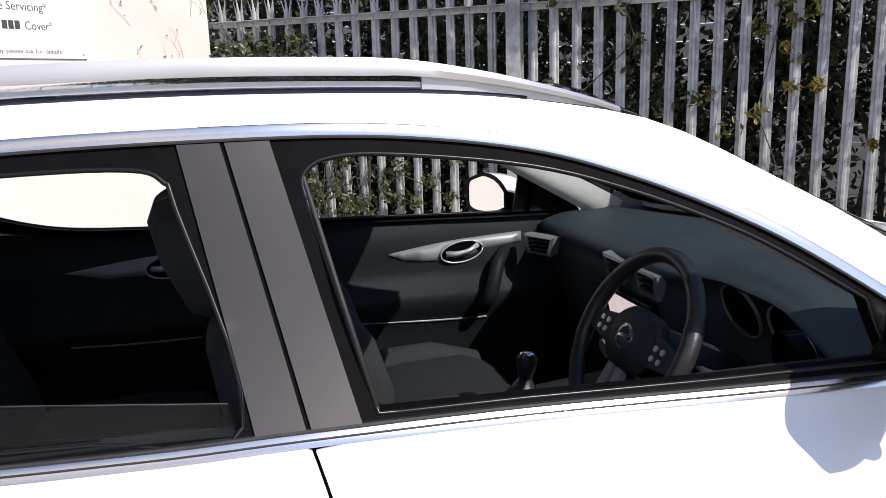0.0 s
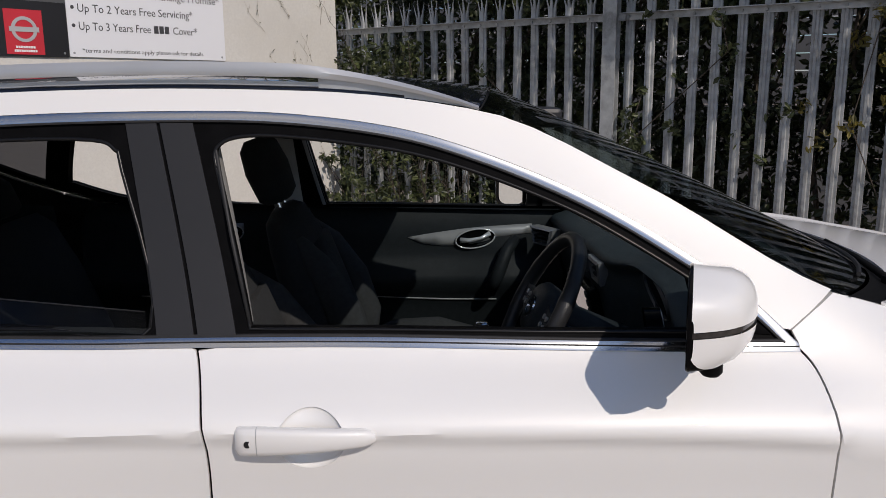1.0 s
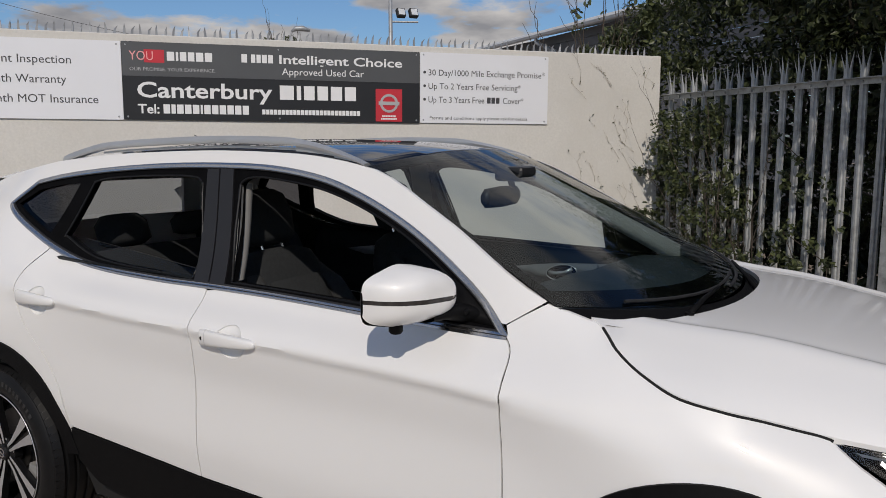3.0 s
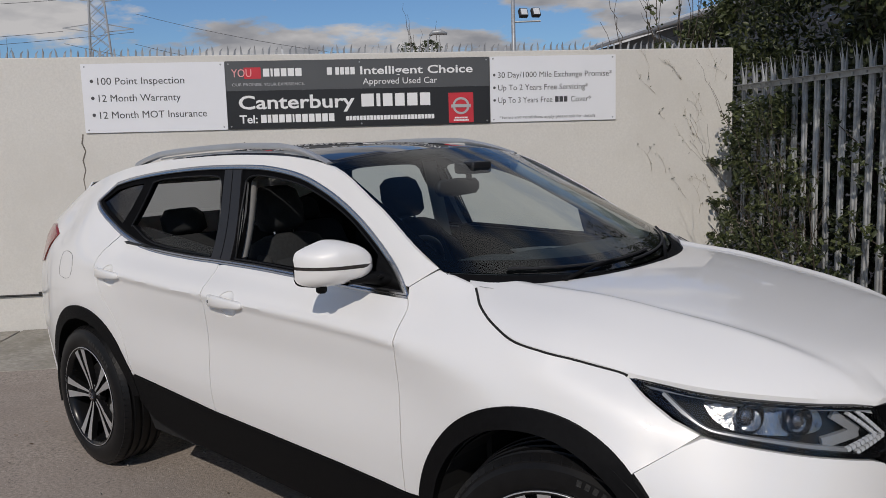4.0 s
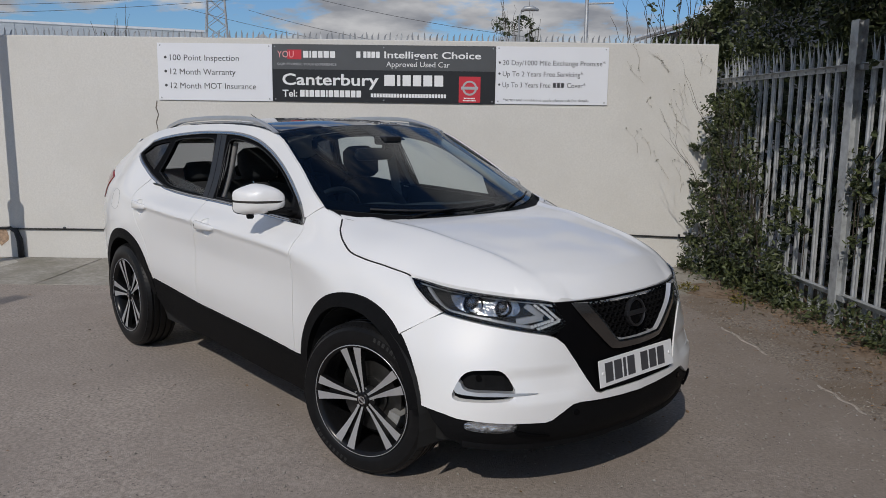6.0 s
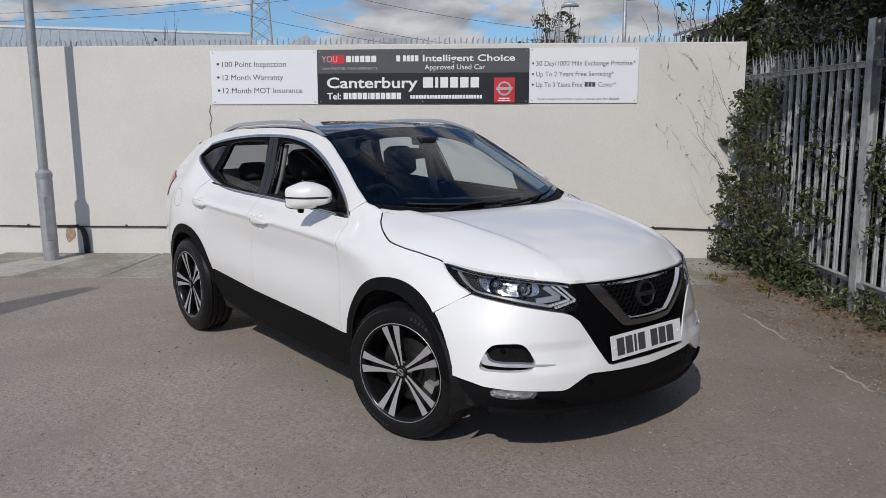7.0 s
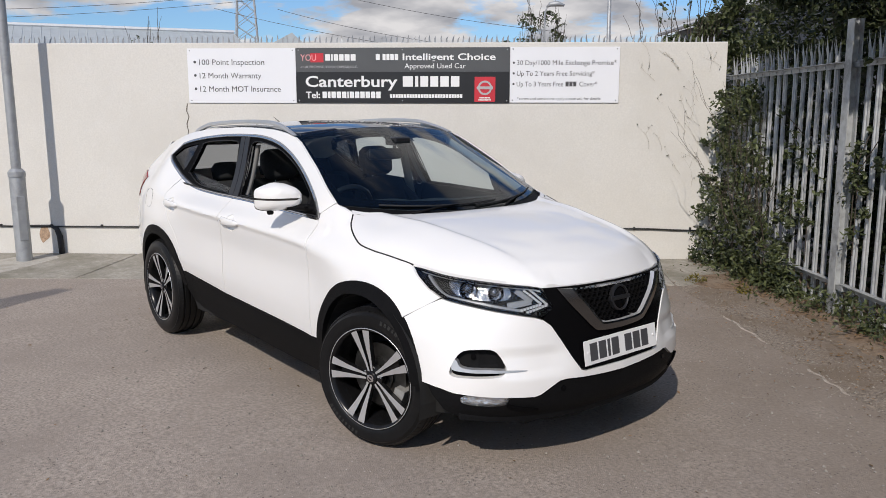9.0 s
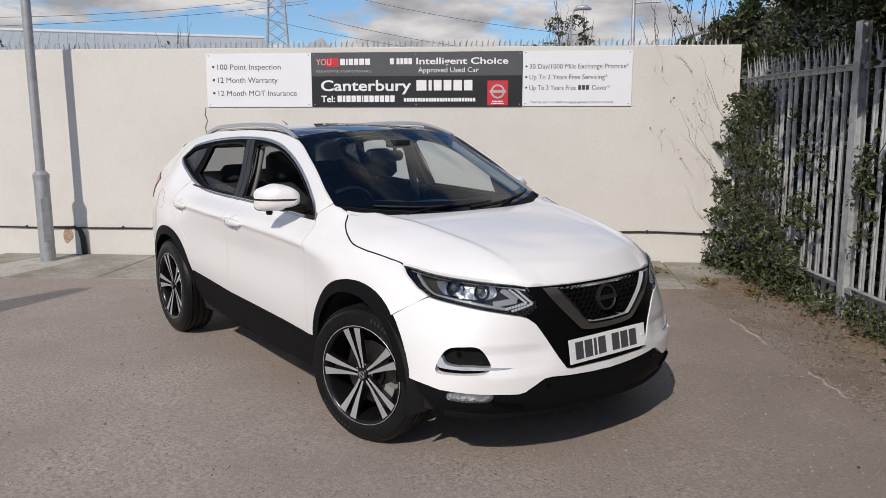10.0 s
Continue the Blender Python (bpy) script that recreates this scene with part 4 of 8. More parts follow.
    sl = empty("street_lamp", Matrix.Translation(base) @ pose(0, 0, 0, 0, 0, 43))
    bm = bmesh.new()
    tube(bm, [(0, 0, 0), (0, 0, 6.6), (0.03, 0, 7.0), (0.15, 0, 7.25)], [0.08, 0.05, 0.045, 0.04], 8)
    part("column", bm, M_galv_post, sl, smooth=True)
    bm = bmesh.new()
    tube(bm, [(0.1, 0, 7.22), (0.3, 0, 7.36), (0.7, 0, 7.38), (1.05, 0, 7.28)], [0.05, 0.13, 0.15, 0.06], 10)
    part("lantern", bm, M_galv_post, sl, smooth=True)
    tagged(sl, "grey street lamp with a curved lantern beyond the wall", "street lamp")

    # trees beyond the wall
    rng = random.Random(41)
    for az, r, top, wd, n, thin in ((133.6, 50, 7.5, 1.1, 1500, 0.5), (132.3, 50, 6.9, 0.5, 500, 0.4), (135.3, 52, 6.1, 2.2, 1500, 0.4), (172, 40, 5.3, 0.9, 500, 0.6), (160.5, 38, 4.9, 0.8, 60, 1.0)):
        t = empty("far_tree", Matrix.Translation(polar(az, r)))
        bm = bmesh.new()
        for k in range(3):
            branch_tree(bm, rng, (0, 0, 0), (rng.uniform(-wd, wd) * 0.5, rng.uniform(-wd, wd) * 0.5, top * rng.uniform(0.62, 0.75)), 0.05, 2, 0.03)
        part("trunk", bm, M_bark, t)
        blobs = [(Vector((rng.gauss(0, wd * 0.45), rng.gauss(0, wd * 0.45), top * (1 - rng.random() ** 1.5 * 0.5))), rng.uniform(0.15, 0.45) * min(1.0, wd)) for _ in range(40)]

        def place():
            c, q = blobs[rng.randrange(len(blobs))]
            d = Vector((rng.gauss(0, 1), rng.gauss(0, 1), rng.gauss(0, 1))).normalized()
            p = c + d * q * rng.random() ** 0.4
            p.z = min(p.z, top)
            return p, d

        me = leaf_cloud(n, place, 0.09, rng)
        me.materials.append(M_far_tree)
        ob = new("crown", me)
        ob.parent = t
        tagged(t, "small green tree top showing above the wall", "tree", "trees beyond the wall")

    # pale clad building that runs behind the hedge
    g = empty("clad_building", FENCE @ Matrix.Translation((0, 4.4, 0)))
    for k in range(21):
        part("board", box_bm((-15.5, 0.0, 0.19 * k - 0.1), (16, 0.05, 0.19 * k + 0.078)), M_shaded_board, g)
    bm = bmesh.new()
    for k in range(126):
        x = -15.8 + 0.25 * k
        v = [bm.verts.new(c) for c in ((x, -0.3, 3.95), (x + 0.2, -0.3, 3.95), (x + 0.2, 6.0, 5.4), (x, 6.0, 5.4))]
        bm.faces.new(v)
        w = [bm.verts.new(c) for c in ((x + 0.2, -0.3, 3.95), (x + 0.225, -0.3, 3.99), (x + 0.25, -0.3, 3.95), (x + 0.25, 6.0, 5.4), (x + 0.225, 6.0, 5.44), (x + 0.2, 6.0, 5.4))]
        bm.faces.new((w[0], w[1], w[4], w[5]))
        bm.faces.new((w[1], w[2], w[3], w[4]))
    part("roof", bm, M_cladding_blue, g)
    bm = bmesh.new()
    tube(bm, [(-15.9, -0.36, 3.9), (16, -0.36, 3.9)], 0.07, 8)
    part("gutter", bm, M_cladding_pale, g)
    bm = bmesh.new()
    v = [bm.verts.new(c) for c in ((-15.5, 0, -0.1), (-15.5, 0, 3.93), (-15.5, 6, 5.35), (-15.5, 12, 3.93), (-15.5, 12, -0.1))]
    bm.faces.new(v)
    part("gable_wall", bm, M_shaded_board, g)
    bm = tube(bmesh.new(), [(-9.95, -0.36, 3.86), (-9.93, -0.34, 3.74), (-9.5, -0.08, 3.5), (-9.48, -0.06, 3.4), (-9.48, -0.06, 0.0)], 0.05, 8)
    part("downpipe", bm, M_galv_post, g)
    tagged(g, "pale clad building with a grey ribbed roof behind the hedge", "building")


build_far()


def build_scatter():
    """Odd leaves and bits on the open tarmac, and two tufts of weeds by the wall."""
    rng = random.Random(77)

    def place():
        x, y = rng.uniform(-4.5, 4.5), rng.uniform(-4.5, 3.5)
        return Vector((x, y, ground_z(x, y) + 0.006)), (0, 0, 3)

    me = leaf_cloud(260, place, 0.011, rng)
    me.materials.append(M_litter)
    ob = new("stray_leaves", me)
    tagged(ob, "odd dead leaves strewn over the tarmac", "leaf litter", kind="stuff")
    for u, d, n, r in ((5.05, 0.75, 160, 0.13), (5.45, 1.25, 110, 0.11), (5.75, 1.75, 70, 0.09), (3.5, 0.06, 40, 0.07)):
        p = WALL @ Vector((u, -d, 0))
        w = empty("weed_tuft", Matrix.Translation((p.x, p.y, ground_z(p.x, p.y))))

        def place2():
            a, q = rng.uniform(0, 6.28), r * rng.random() ** 0.7
            return Vector((q * math.cos(a), q * math.sin(a), rng.uniform(0.0, 0.10) * (1 - q / r * 0.6))), (0, 0, 0.8)

        me = leaf_cloud(n, place2, 0.016, rng)
        me.materials.append(M_leaf_yellow)
        ob = new("leaves", me)
        ob.parent = w
        tagged(w, "small yellow-green weed tuft on the tarmac", "weed", "weeds by the wall")
    # chipped render and rust beside the cable
    bm = bmesh.new()
    pts = smooth_line([(-1.86, 0.10), (-1.80, 0.16), (-1.83, 0.27), (-1.90, 0.26), (-1.93, 0.17), (-1.90, 0.08)], 5, True)
    vs = [bm.verts.new(WALL @ Vector((u, -0.003, z))) for u, z in pts]
    bm.faces.new(vs)
    ob = mesh_ob("wall_chip", bm, M_rust)
    tagged(ob, "rusty chipped patch in the wall render", "wall stain", kind="structure")
    # a crack that runs down from the board's corner
    bm = bmesh.new()
    pts = [(-0.03, 1.70), (-0.045, 1.62), (-0.02, 1.55), (-0.05, 1.47), (-0.035, 1.38), (-0.06, 1.30), (-0.05, 1.2), (-0.07, 1.1), (-0.06, 0.95)]
    tube(bm, [WALL @ Vector((u, 0.0, z)) for u, z in pts], [0.006, 0.008, 0.006, 0.007, 0.005, 0.005, 0.004, 0.004, 0.002], 5)
    ob = mesh_ob("wall_crack", bm, M_crack)
    tagged(ob, "brown crack in the wall render below the board", "wall crack", kind="structure")
    # dry twigs that cling to the wall near the corner
    tw = empty("dry_vine", WALL)
    spots = []
    for k in range(20):
        u0, z0 = rng.uniform(5.15, 5.92), rng.uniform(0.7, 2.05)
        run, rise, bend = rng.uniform(0.05, 0.24), rng.uniform(0.10, 0.36), rng.uniform(-0.03, 0.05)
        pts = []
        for q in range(9):
            f = q / 8
            pts.append(Vector((u0 - run * f + bend * math.sin(math.pi * f) + rng.uniform(-0.008, 0.008), -0.004 - 0.008 * abs(math.sin(5 * f)), min(2.33, z0 + rise * f))))
        part("twig", tube(bmesh.new(), pts, [0.0015 - 0.00011 * q for q in range(9)], 4), M_twig, tw)
        spots += [p for p in pts if rng.random() < 0.55]
        for q in (5,):
            d = Vector((rng.uniform(-0.09, 0.05), -0.004, rng.uniform(0.02, 0.10)))
            part("twig", tube(bmesh.new(), [pts[q], pts[q] + d * 0.5 + Vector((0.004, 0, 0)), pts[q] + d], [0.0013, 0.0011, 0.0007], 4), M_twig, tw)
            spots.append(pts[q] + d)

    def on_twig():
        p = spots[rng.randrange(len(spots))]
        return p + Vector((rng.gauss(0, 0.012), -0.006, rng.gauss(0, 0.012))), (0, -1, 0)

    me = leaf_cloud(70, on_twig, 0.009, rng)
    me.materials.append(M_leaf_dark)
    ob = new("vine_leaves", me)
    ob.parent = tw
    tagged(tw, "thin dry vine twigs clinging to the cream wall", "vine")


build_scatter()


M_mesh_fabric = material("open_mesh_fabric", (0.8, 0.8, 0.8), 0.7, vary=0.03)
# Part see-through, to weaken the shadow of the added banner.
M_mesh_fabric.node_tree.nodes["Principled BSDF"].inputs["Alpha"].default_value = 0.42


def build_flag():
    """An unseen sail-shaped banner on a pole behind the walk, added to throw a shadow on the tarmac."""
    f = empty("sail_banner", Matrix.Translation((-1.47, -4.26, ground_z(-1.47, -4.26))) @ pose(0, 0, 0, 0, 0, 31.3))
    wide = lambda z: 0.17 + 0.33 * min(1.0, max(0.0, (3.22 - z) / 0.95)) ** 0.9 - 0.06 * max(0.0, (1.6 - z))
    bm = bmesh.new()
    g = []
    for i in range(25):
        z = 0.55 + 2.67 * i / 24
        g.append([[bm.verts.new((-wide(z) * j / 8, 0.012 * math.sin(3 * z + 0.6 * j) + o, z)) for j in range(9)] for o in (0.0, 0.002)])
    for i in range(24):
        for j in range(8):
            for k in (0, 1):
                bm.faces.new((g[i][k][j], g[i + 1][k][j], g[i + 1][k][j + 1], g[i][k][j + 1]))
    part("fabric", bm, M_mesh_fabric, f, smooth=True)
    part("pole", tube(bmesh.new(), [(0.006, 0, 0.03), (0.006, 0, 1.6), (0.004, 0, 3.22)], [0.014, 0.011, 0.006], 10), M_galv_post, f)
    part("base_plate", box_bm((-0.22, -0.22, 0.0), (0.22, 0.22, 0.03), None, 0.006), M_galv_post, f)
    tagged(f, "unseen open-mesh sail-shaped banner on a pole and flat base, added for its shadow", "banner")


build_flag()

# ---- the car: shape ----
def spline(*knots):
    """Monotone cubic through (x, value) knots."""
    xs = [k[0] for k in knots]
    ys = [k[1] for k in knots]
    n = len(xs)
    h = [xs[i + 1] - xs[i] for i in range(n - 1)]
    d = [(ys[i + 1] - ys[i]) / h[i] for i in range(n - 1)]
    m = [d[0]] + [0.0 if d[i - 1] * d[i] <= 0 else 3 * (h[i - 1] + h[i]) / ((2 * h[i] + h[i - 1]) / d[i - 1] + (h[i] + 2 * h[i - 1]) / d[i]) for i in range(1, n - 1)] + [d[-1]]

    def f(x):
        if x <= xs[0]:
            return ys[0] + m[0] * (x - xs[0])
        if x >= xs[-1]:
            return ys[-1] + m[-1] * (x - xs[-1])
        i = 0
        while x > xs[i + 1]:
            i += 1
        t = (x - xs[i]) / h[i]
        return (ys[i] * (1 + 2 * t) * (1 - t) ** 2 + h[i] * m[i] * t * (1 - t) ** 2 + ys[i + 1] * t * t * (3 - 2 * t) + h[i] * m[i + 1] * t * t * (t - 1))

    return f


# feature lines of the body side, from the sill up: height and half width along the car
SIDE_Z = [
    spline((-2.2, 0.20), (2.2, 0.20)),
    spline((-2.1, 0.53), (-0.88, 0.50), (-0.25, 0.47), (0.83, 0.43), (1.8, 0.43)),
    spline((-2.1, 0.68), (-0.9, 0.62), (0.0, 0.585), (0.8, 0.575), (1.8, 0.56)),
    spline((-2.1, 0.84), (-0.9, 0.80), (0.0, 0.77), (0.8, 0.76), (1.3, 0.70), (1.8, 0.63)),
    spline((-2.1, 1.02), (-1.2, 0.985), (-0.6, 0.958), (0.1, 0.937), (0.75, 0.905), (1.1, 0.845), (1.4, 0.785), (1.7, 0.69)),
    spline((-2.1, 1.16), (-1.7, 1.19), (-1.44, 1.255), (-1.2, 1.165), (-1.0, 1.10), (-0.8, 1.072), (-0.3, 1.056), (0.35, 1.042), (0.77, 1.03), (1.0, 0.985), (1.25, 0.895), (1.5, 0.835), (1.7, 0.745)),
    spline((-2.1, 1.20), (-1.95, 1.27), (-1.75, 1.345), (-1.5, 1.41), (-1.2, 1.457), (-0.8, 1.485), (-0.4, 1.495), (-0.1, 1.488), (0.208, 1.450), (0.5, 1.318), (0.844, 1.124), (0.97, 1.083), (1.0, 1.062), (1.034, 1.035), (1.11, 0.991), (1.2, 0.956), (1.29, 0.939), (1.42, 0.912), (1.5, 0.893), (1.69, 0.79)),
]
SIDE_W = [
    spline((-2.1, 0.72), (-1.7, 0.79), (-1.0, 0.81), (1.0, 0.81), (1.7, 0.79)),
    spline((-2.1, 0.74), (-1.7, 0.85), (-1.3, 0.885), (-0.88, 0.868), (0.0, 0.862), (0.83, 0.866), (1.3, 0.885), (1.6, 0.862), (1.8, 0.80)),
    spline((-2.1, 0.75), (-1.7, 0.855), (-1.3, 0.895), (-0.88, 0.884), (0.0, 0.874), (0.8, 0.874), (1.3, 0.895), (1.57, 0.858), (1.8, 0.78)),
    spline((-2.1, 0.745), (-1.7, 0.852), (-1.3, 0.897), (-0.88, 0.882), (0.0, 0.866), (0.8, 0.867), (1.25, 0.893), (1.57, 0.848), (1.8, 0.765)),
    spline((-2.1, 0.70), (-1.8, 0.80), (-1.3, 0.872), (-0.8, 0.884), (0.0, 0.882), (0.7, 0.878), (1.1, 0.878), (1.4, 0.845), (1.57, 0.815), (1.7, 0.765)),
    spline((-2.1, 0.64), (-1.8, 0.71), (-1.44, 0.715), (-1.1, 0.752), (-0.8, 0.768), (0.0, 0.774), (0.77, 0.772), (1.0, 0.805), (1.25, 0.838), (1.5, 0.79), (1.7, 0.745)),
    spline((-2.1, 0.58), (-1.7, 0.585), (-1.2, 0.590), (-0.6, 0.592), (-0.1, 0.590), (0.208, 0.598), (0.5, 0.648), (0.844, 0.708), (0.97, 0.70), (1.0, 0.721), (1.034, 0.752), (1.11, 0.786), (1.2, 0.805), (1.29, 0.795), (1.36, 0.769), (1.42, 0.749), (1.5, 0.724), (1.69, 0.718)),
]
SIDE_CACHE = {}


def side_w(x, z):
    """Half width of the car's side at a station and a height."""
    k = round(x, 4)
    if k not in SIDE_CACHE:
        zs = [f(x) for f in SIDE_Z]
        for i in range(1, 7):
            zs[i] = max(zs[i], zs[i - 1] + 0.02)
        SIDE_CACHE[k] = spline(*zip(zs, [f(x) for f in SIDE_W]))
    w = SIDE_CACHE[k](z)
    # the shoulder line: the flank steps in just below it
    fade = max(0.0, min(1.0, (1.05 - x) / 0.35, (x + 1.6) / 0.4))
    w -= 0.009 * fade * max(0.0, min(1.0, (SIDE_Z[4](x) + 0.003 - z) / 0.022))
    return w


FASCIA = [  # height, then (forward, half width) from the centre out to the wheel arch
    (0.90, ((2.065, 0), (2.05, 0.22), (1.995, 0.42), (1.86, 0.575), (1.68, 0.67), (1.48, 0.715))),
    (0.84, ((2.095, 0), (2.08, 0.22), (2.02, 0.42), (1.88, 0.59), (1.70, 0.695), (1.51, 0.755))),
    (0.74, ((2.12, 0), (2.105, 0.22), (2.035, 0.44), (1.905, 0.615), (1.735, 0.735), (1.54, 0.82))),
    (0.58, ((2.125, 0), (2.11, 0.23), (2.05, 0.46), (1.935, 0.66), (1.77, 0.79), (1.56, 0.865))),
    (0.42, ((2.15, 0), (2.135, 0.24), (2.075, 0.48), (1.965, 0.68), (1.81, 0.805), (1.62, 0.872))),
    (0.34, ((2.15, 0), (2.135, 0.24), (2.075, 0.48), (1.965, 0.68), (1.82, 0.81), (1.66, 0.872))),
    (0.20, ((2.08, 0), (2.065, 0.24), (2.00, 0.47), (1.90, 0.66), (1.78, 0.79), (1.68, 0.85))),
]
FASCIA_X = [spline(*[(k / 5, p[k][0]) for k in range(6)]) for _, p in FASCIA]
FASCIA_Y = [spline(*[(k / 5, p[k][1]) for k in range(6)]) for _, p in FASCIA]


def fascia(s, z, off=0.0):
    """A place on the car's nose; s runs from 0 at the centre to +1 and -1 at the wheel arches. off: metres outwards."""
    a = abs(s)
    hs = [f[0] for f in FASCIA][::-1]

    def at(q):
        return spline(*zip(hs, [f(q) for f in FASCIA_X][::-1]))(z), spline(*zip(hs, [f(q) for f in FASCIA_Y][::-1]))(z)

    x, y = at(a)
    off -= 0.011 * max(0.0, min(1.0, (a - 0.29) / 0.05, (0.66 - a) / 0.05)) * max(0.0, min(1.0, (z - 0.462) / 0.012, (0.562 - z) / 0.006))
    if off:
        x1, y1 = at(a + 0.02)
        x0, y0 = at(max(a - 0.02, 0))
        n = Vector((y1 - y0, -(x1 - x0), 0)).normalized()
        x, y = x + n.x * off, y + n.y * off
    return Vector((x, y if s > 0 else -y, z))


def windscreen(q, v, off=0.0):
    """q: -1 to 1 across, v: 0 at the cowl, 1 at the roof."""
    a = abs(q)
    b = Vector((1.165 - 0.300 * a ** 2.3, 0.712 * q, 1.068 + 0.046 * a ** 2))
    t = Vector((0.275 - 0.066 * q * q, 0.592 * q, 1.492 - 0.042 * a ** 2))
    p = b.lerp(t, v)
    n = Vector((0.42, 0, 0.9))
    return p + n * (0.013 * 4 * v * (1 - v) * (1 - 0.9 * a * a) + off)


ROOF_Z = spline((-1.85, 1.375), (-1.5, 1.455), (-1.2, 1.496), (-0.8, 1.524), (-0.4, 1.533), (0.0, 1.521), (0.275, 1.490))


def roof(x, y, off=0.0):
    w, ze, zc = SIDE_W[6](x), SIDE_Z[6](x), ROOF_Z(x)
    return Vector((x, y, zc - (zc - ze) * (abs(y) / w) ** 2.2 + off))


BONNET_C = spline((1.1, 1.077), (1.3, 1.065), (1.55, 1.029), (1.8, 0.975), (1.98, 0.921), (2.10, 0.885))


BONNET_W = spline((0.85, 0.70), (0.97, 0.70), (1.0, 0.721), (1.034, 0.752), (1.11, 0.786), (1.2, 0.805), (1.29, 0.795), (1.36, 0.769), (1.42, 0.749), (1.5, 0.722), (1.68, 0.675), (1.86, 0.578), (1.98, 0.462), (2.025, 0.405))
BONNET_EZ = spline((0.85, 1.12), (0.97, 1.083), (1.0, 1.062), (1.034, 1.035), (1.11, 0.991), (1.2, 0.956), (1.29, 0.939), (1.42, 0.912), (1.5, 0.893), (1.68, 0.873), (1.86, 0.856), (1.98, 0.839), (2.03, 0.831), (2.1, 0.829))


def bonnet(x, y, off=0.0):
    w = BONNET_W(min(x, 2.025))
    zc, ze = BONNET_C(x), BONNET_EZ(x)
    q = min(abs(y) / w, 1.0)
    z = zc - (zc - ze) * (0.25 * q ** 2 + 0.75 * q ** 7)
    if abs(y) < 0.425:
        e = 2.092 - 0.072 * (abs(y) / 0.41) ** 2.1 - x
        z -= (z - 0.829) * min(1.0, max(0.0, 1 - e / 0.11)) ** 2.2 * min(1.0, (0.425 - abs(y)) / 0.09)
    # two raised creases that run from the cowl to the grille's corners
    cy = 0.575 - 0.15 * max(0.0, x - 1.0)
    e = abs(y) - cy
    z += 0.013 * math.exp(-(e / (0.075 if e > 0 else 0.024)) ** 2) * max(0.0, min(1.0, (2.05 - x) / 0.3))
    return Vector((x, y, z + off))


# ---- panels cut from those surfaces ----
from mathutils.geometry import delaunay_2d_cdt


def inset(poly, d):
    """Moves a closed polygon's edge inwards by d (outwards if negative)."""
    area = sum(a[0] * b[1] - b[0] * a[1] for a, b in zip(poly, poly[1:] + poly[:1]))
    s = 1 if area > 0 else -1
    out = []
    n = len(poly)
    for i in range(n):
        a, b, c = Vector(poly[i - 1]), Vector(poly[i]), Vector(poly[(i + 1) % n])
        e0, e1 = (b - a), (c - b)
        if e0.length < 1e-7 or e1.length < 1e-7:
            continue
        e0.normalize()
        e1.normalize()
        n0, n1 = Vector((-e0.y, e0.x)) * s, Vector((-e1.y, e1.x)) * s
        m = n0 + n1
        if m.length < 0.2:
            m = n0
        m.normalize()
        out.append(tuple(b + m * d / max(0.5, m.dot(n0))))
    return out


def inside(pts, poly):
    """Which of the points (an array) lie in the polygon."""
    x, y = pts[:, 0], pts[:, 1]
    r = np.zeros(len(pts), bool)
    n = len(poly)
    for i in range(n):
        (x0, y0), (x1, y1) = poly[i], poly[(i + 1) % n]
        if y0 == y1:
            continue
        r ^= ((y0 > y) != (y1 > y)) & (x < (x1 - x0) * (y - y0) / (y1 - y0) + x0)
    return r


def resample(poly, step):
    out = []
    n = len(poly)
    for i in range(n):
        a, b = Vector(poly[i]), Vector(poly[(i + 1) % n])
        k = max(1, int((b - a).length / step + 0.5))
        out += [tuple(a.lerp(b, j / k)) for j in range(k)]
    return out


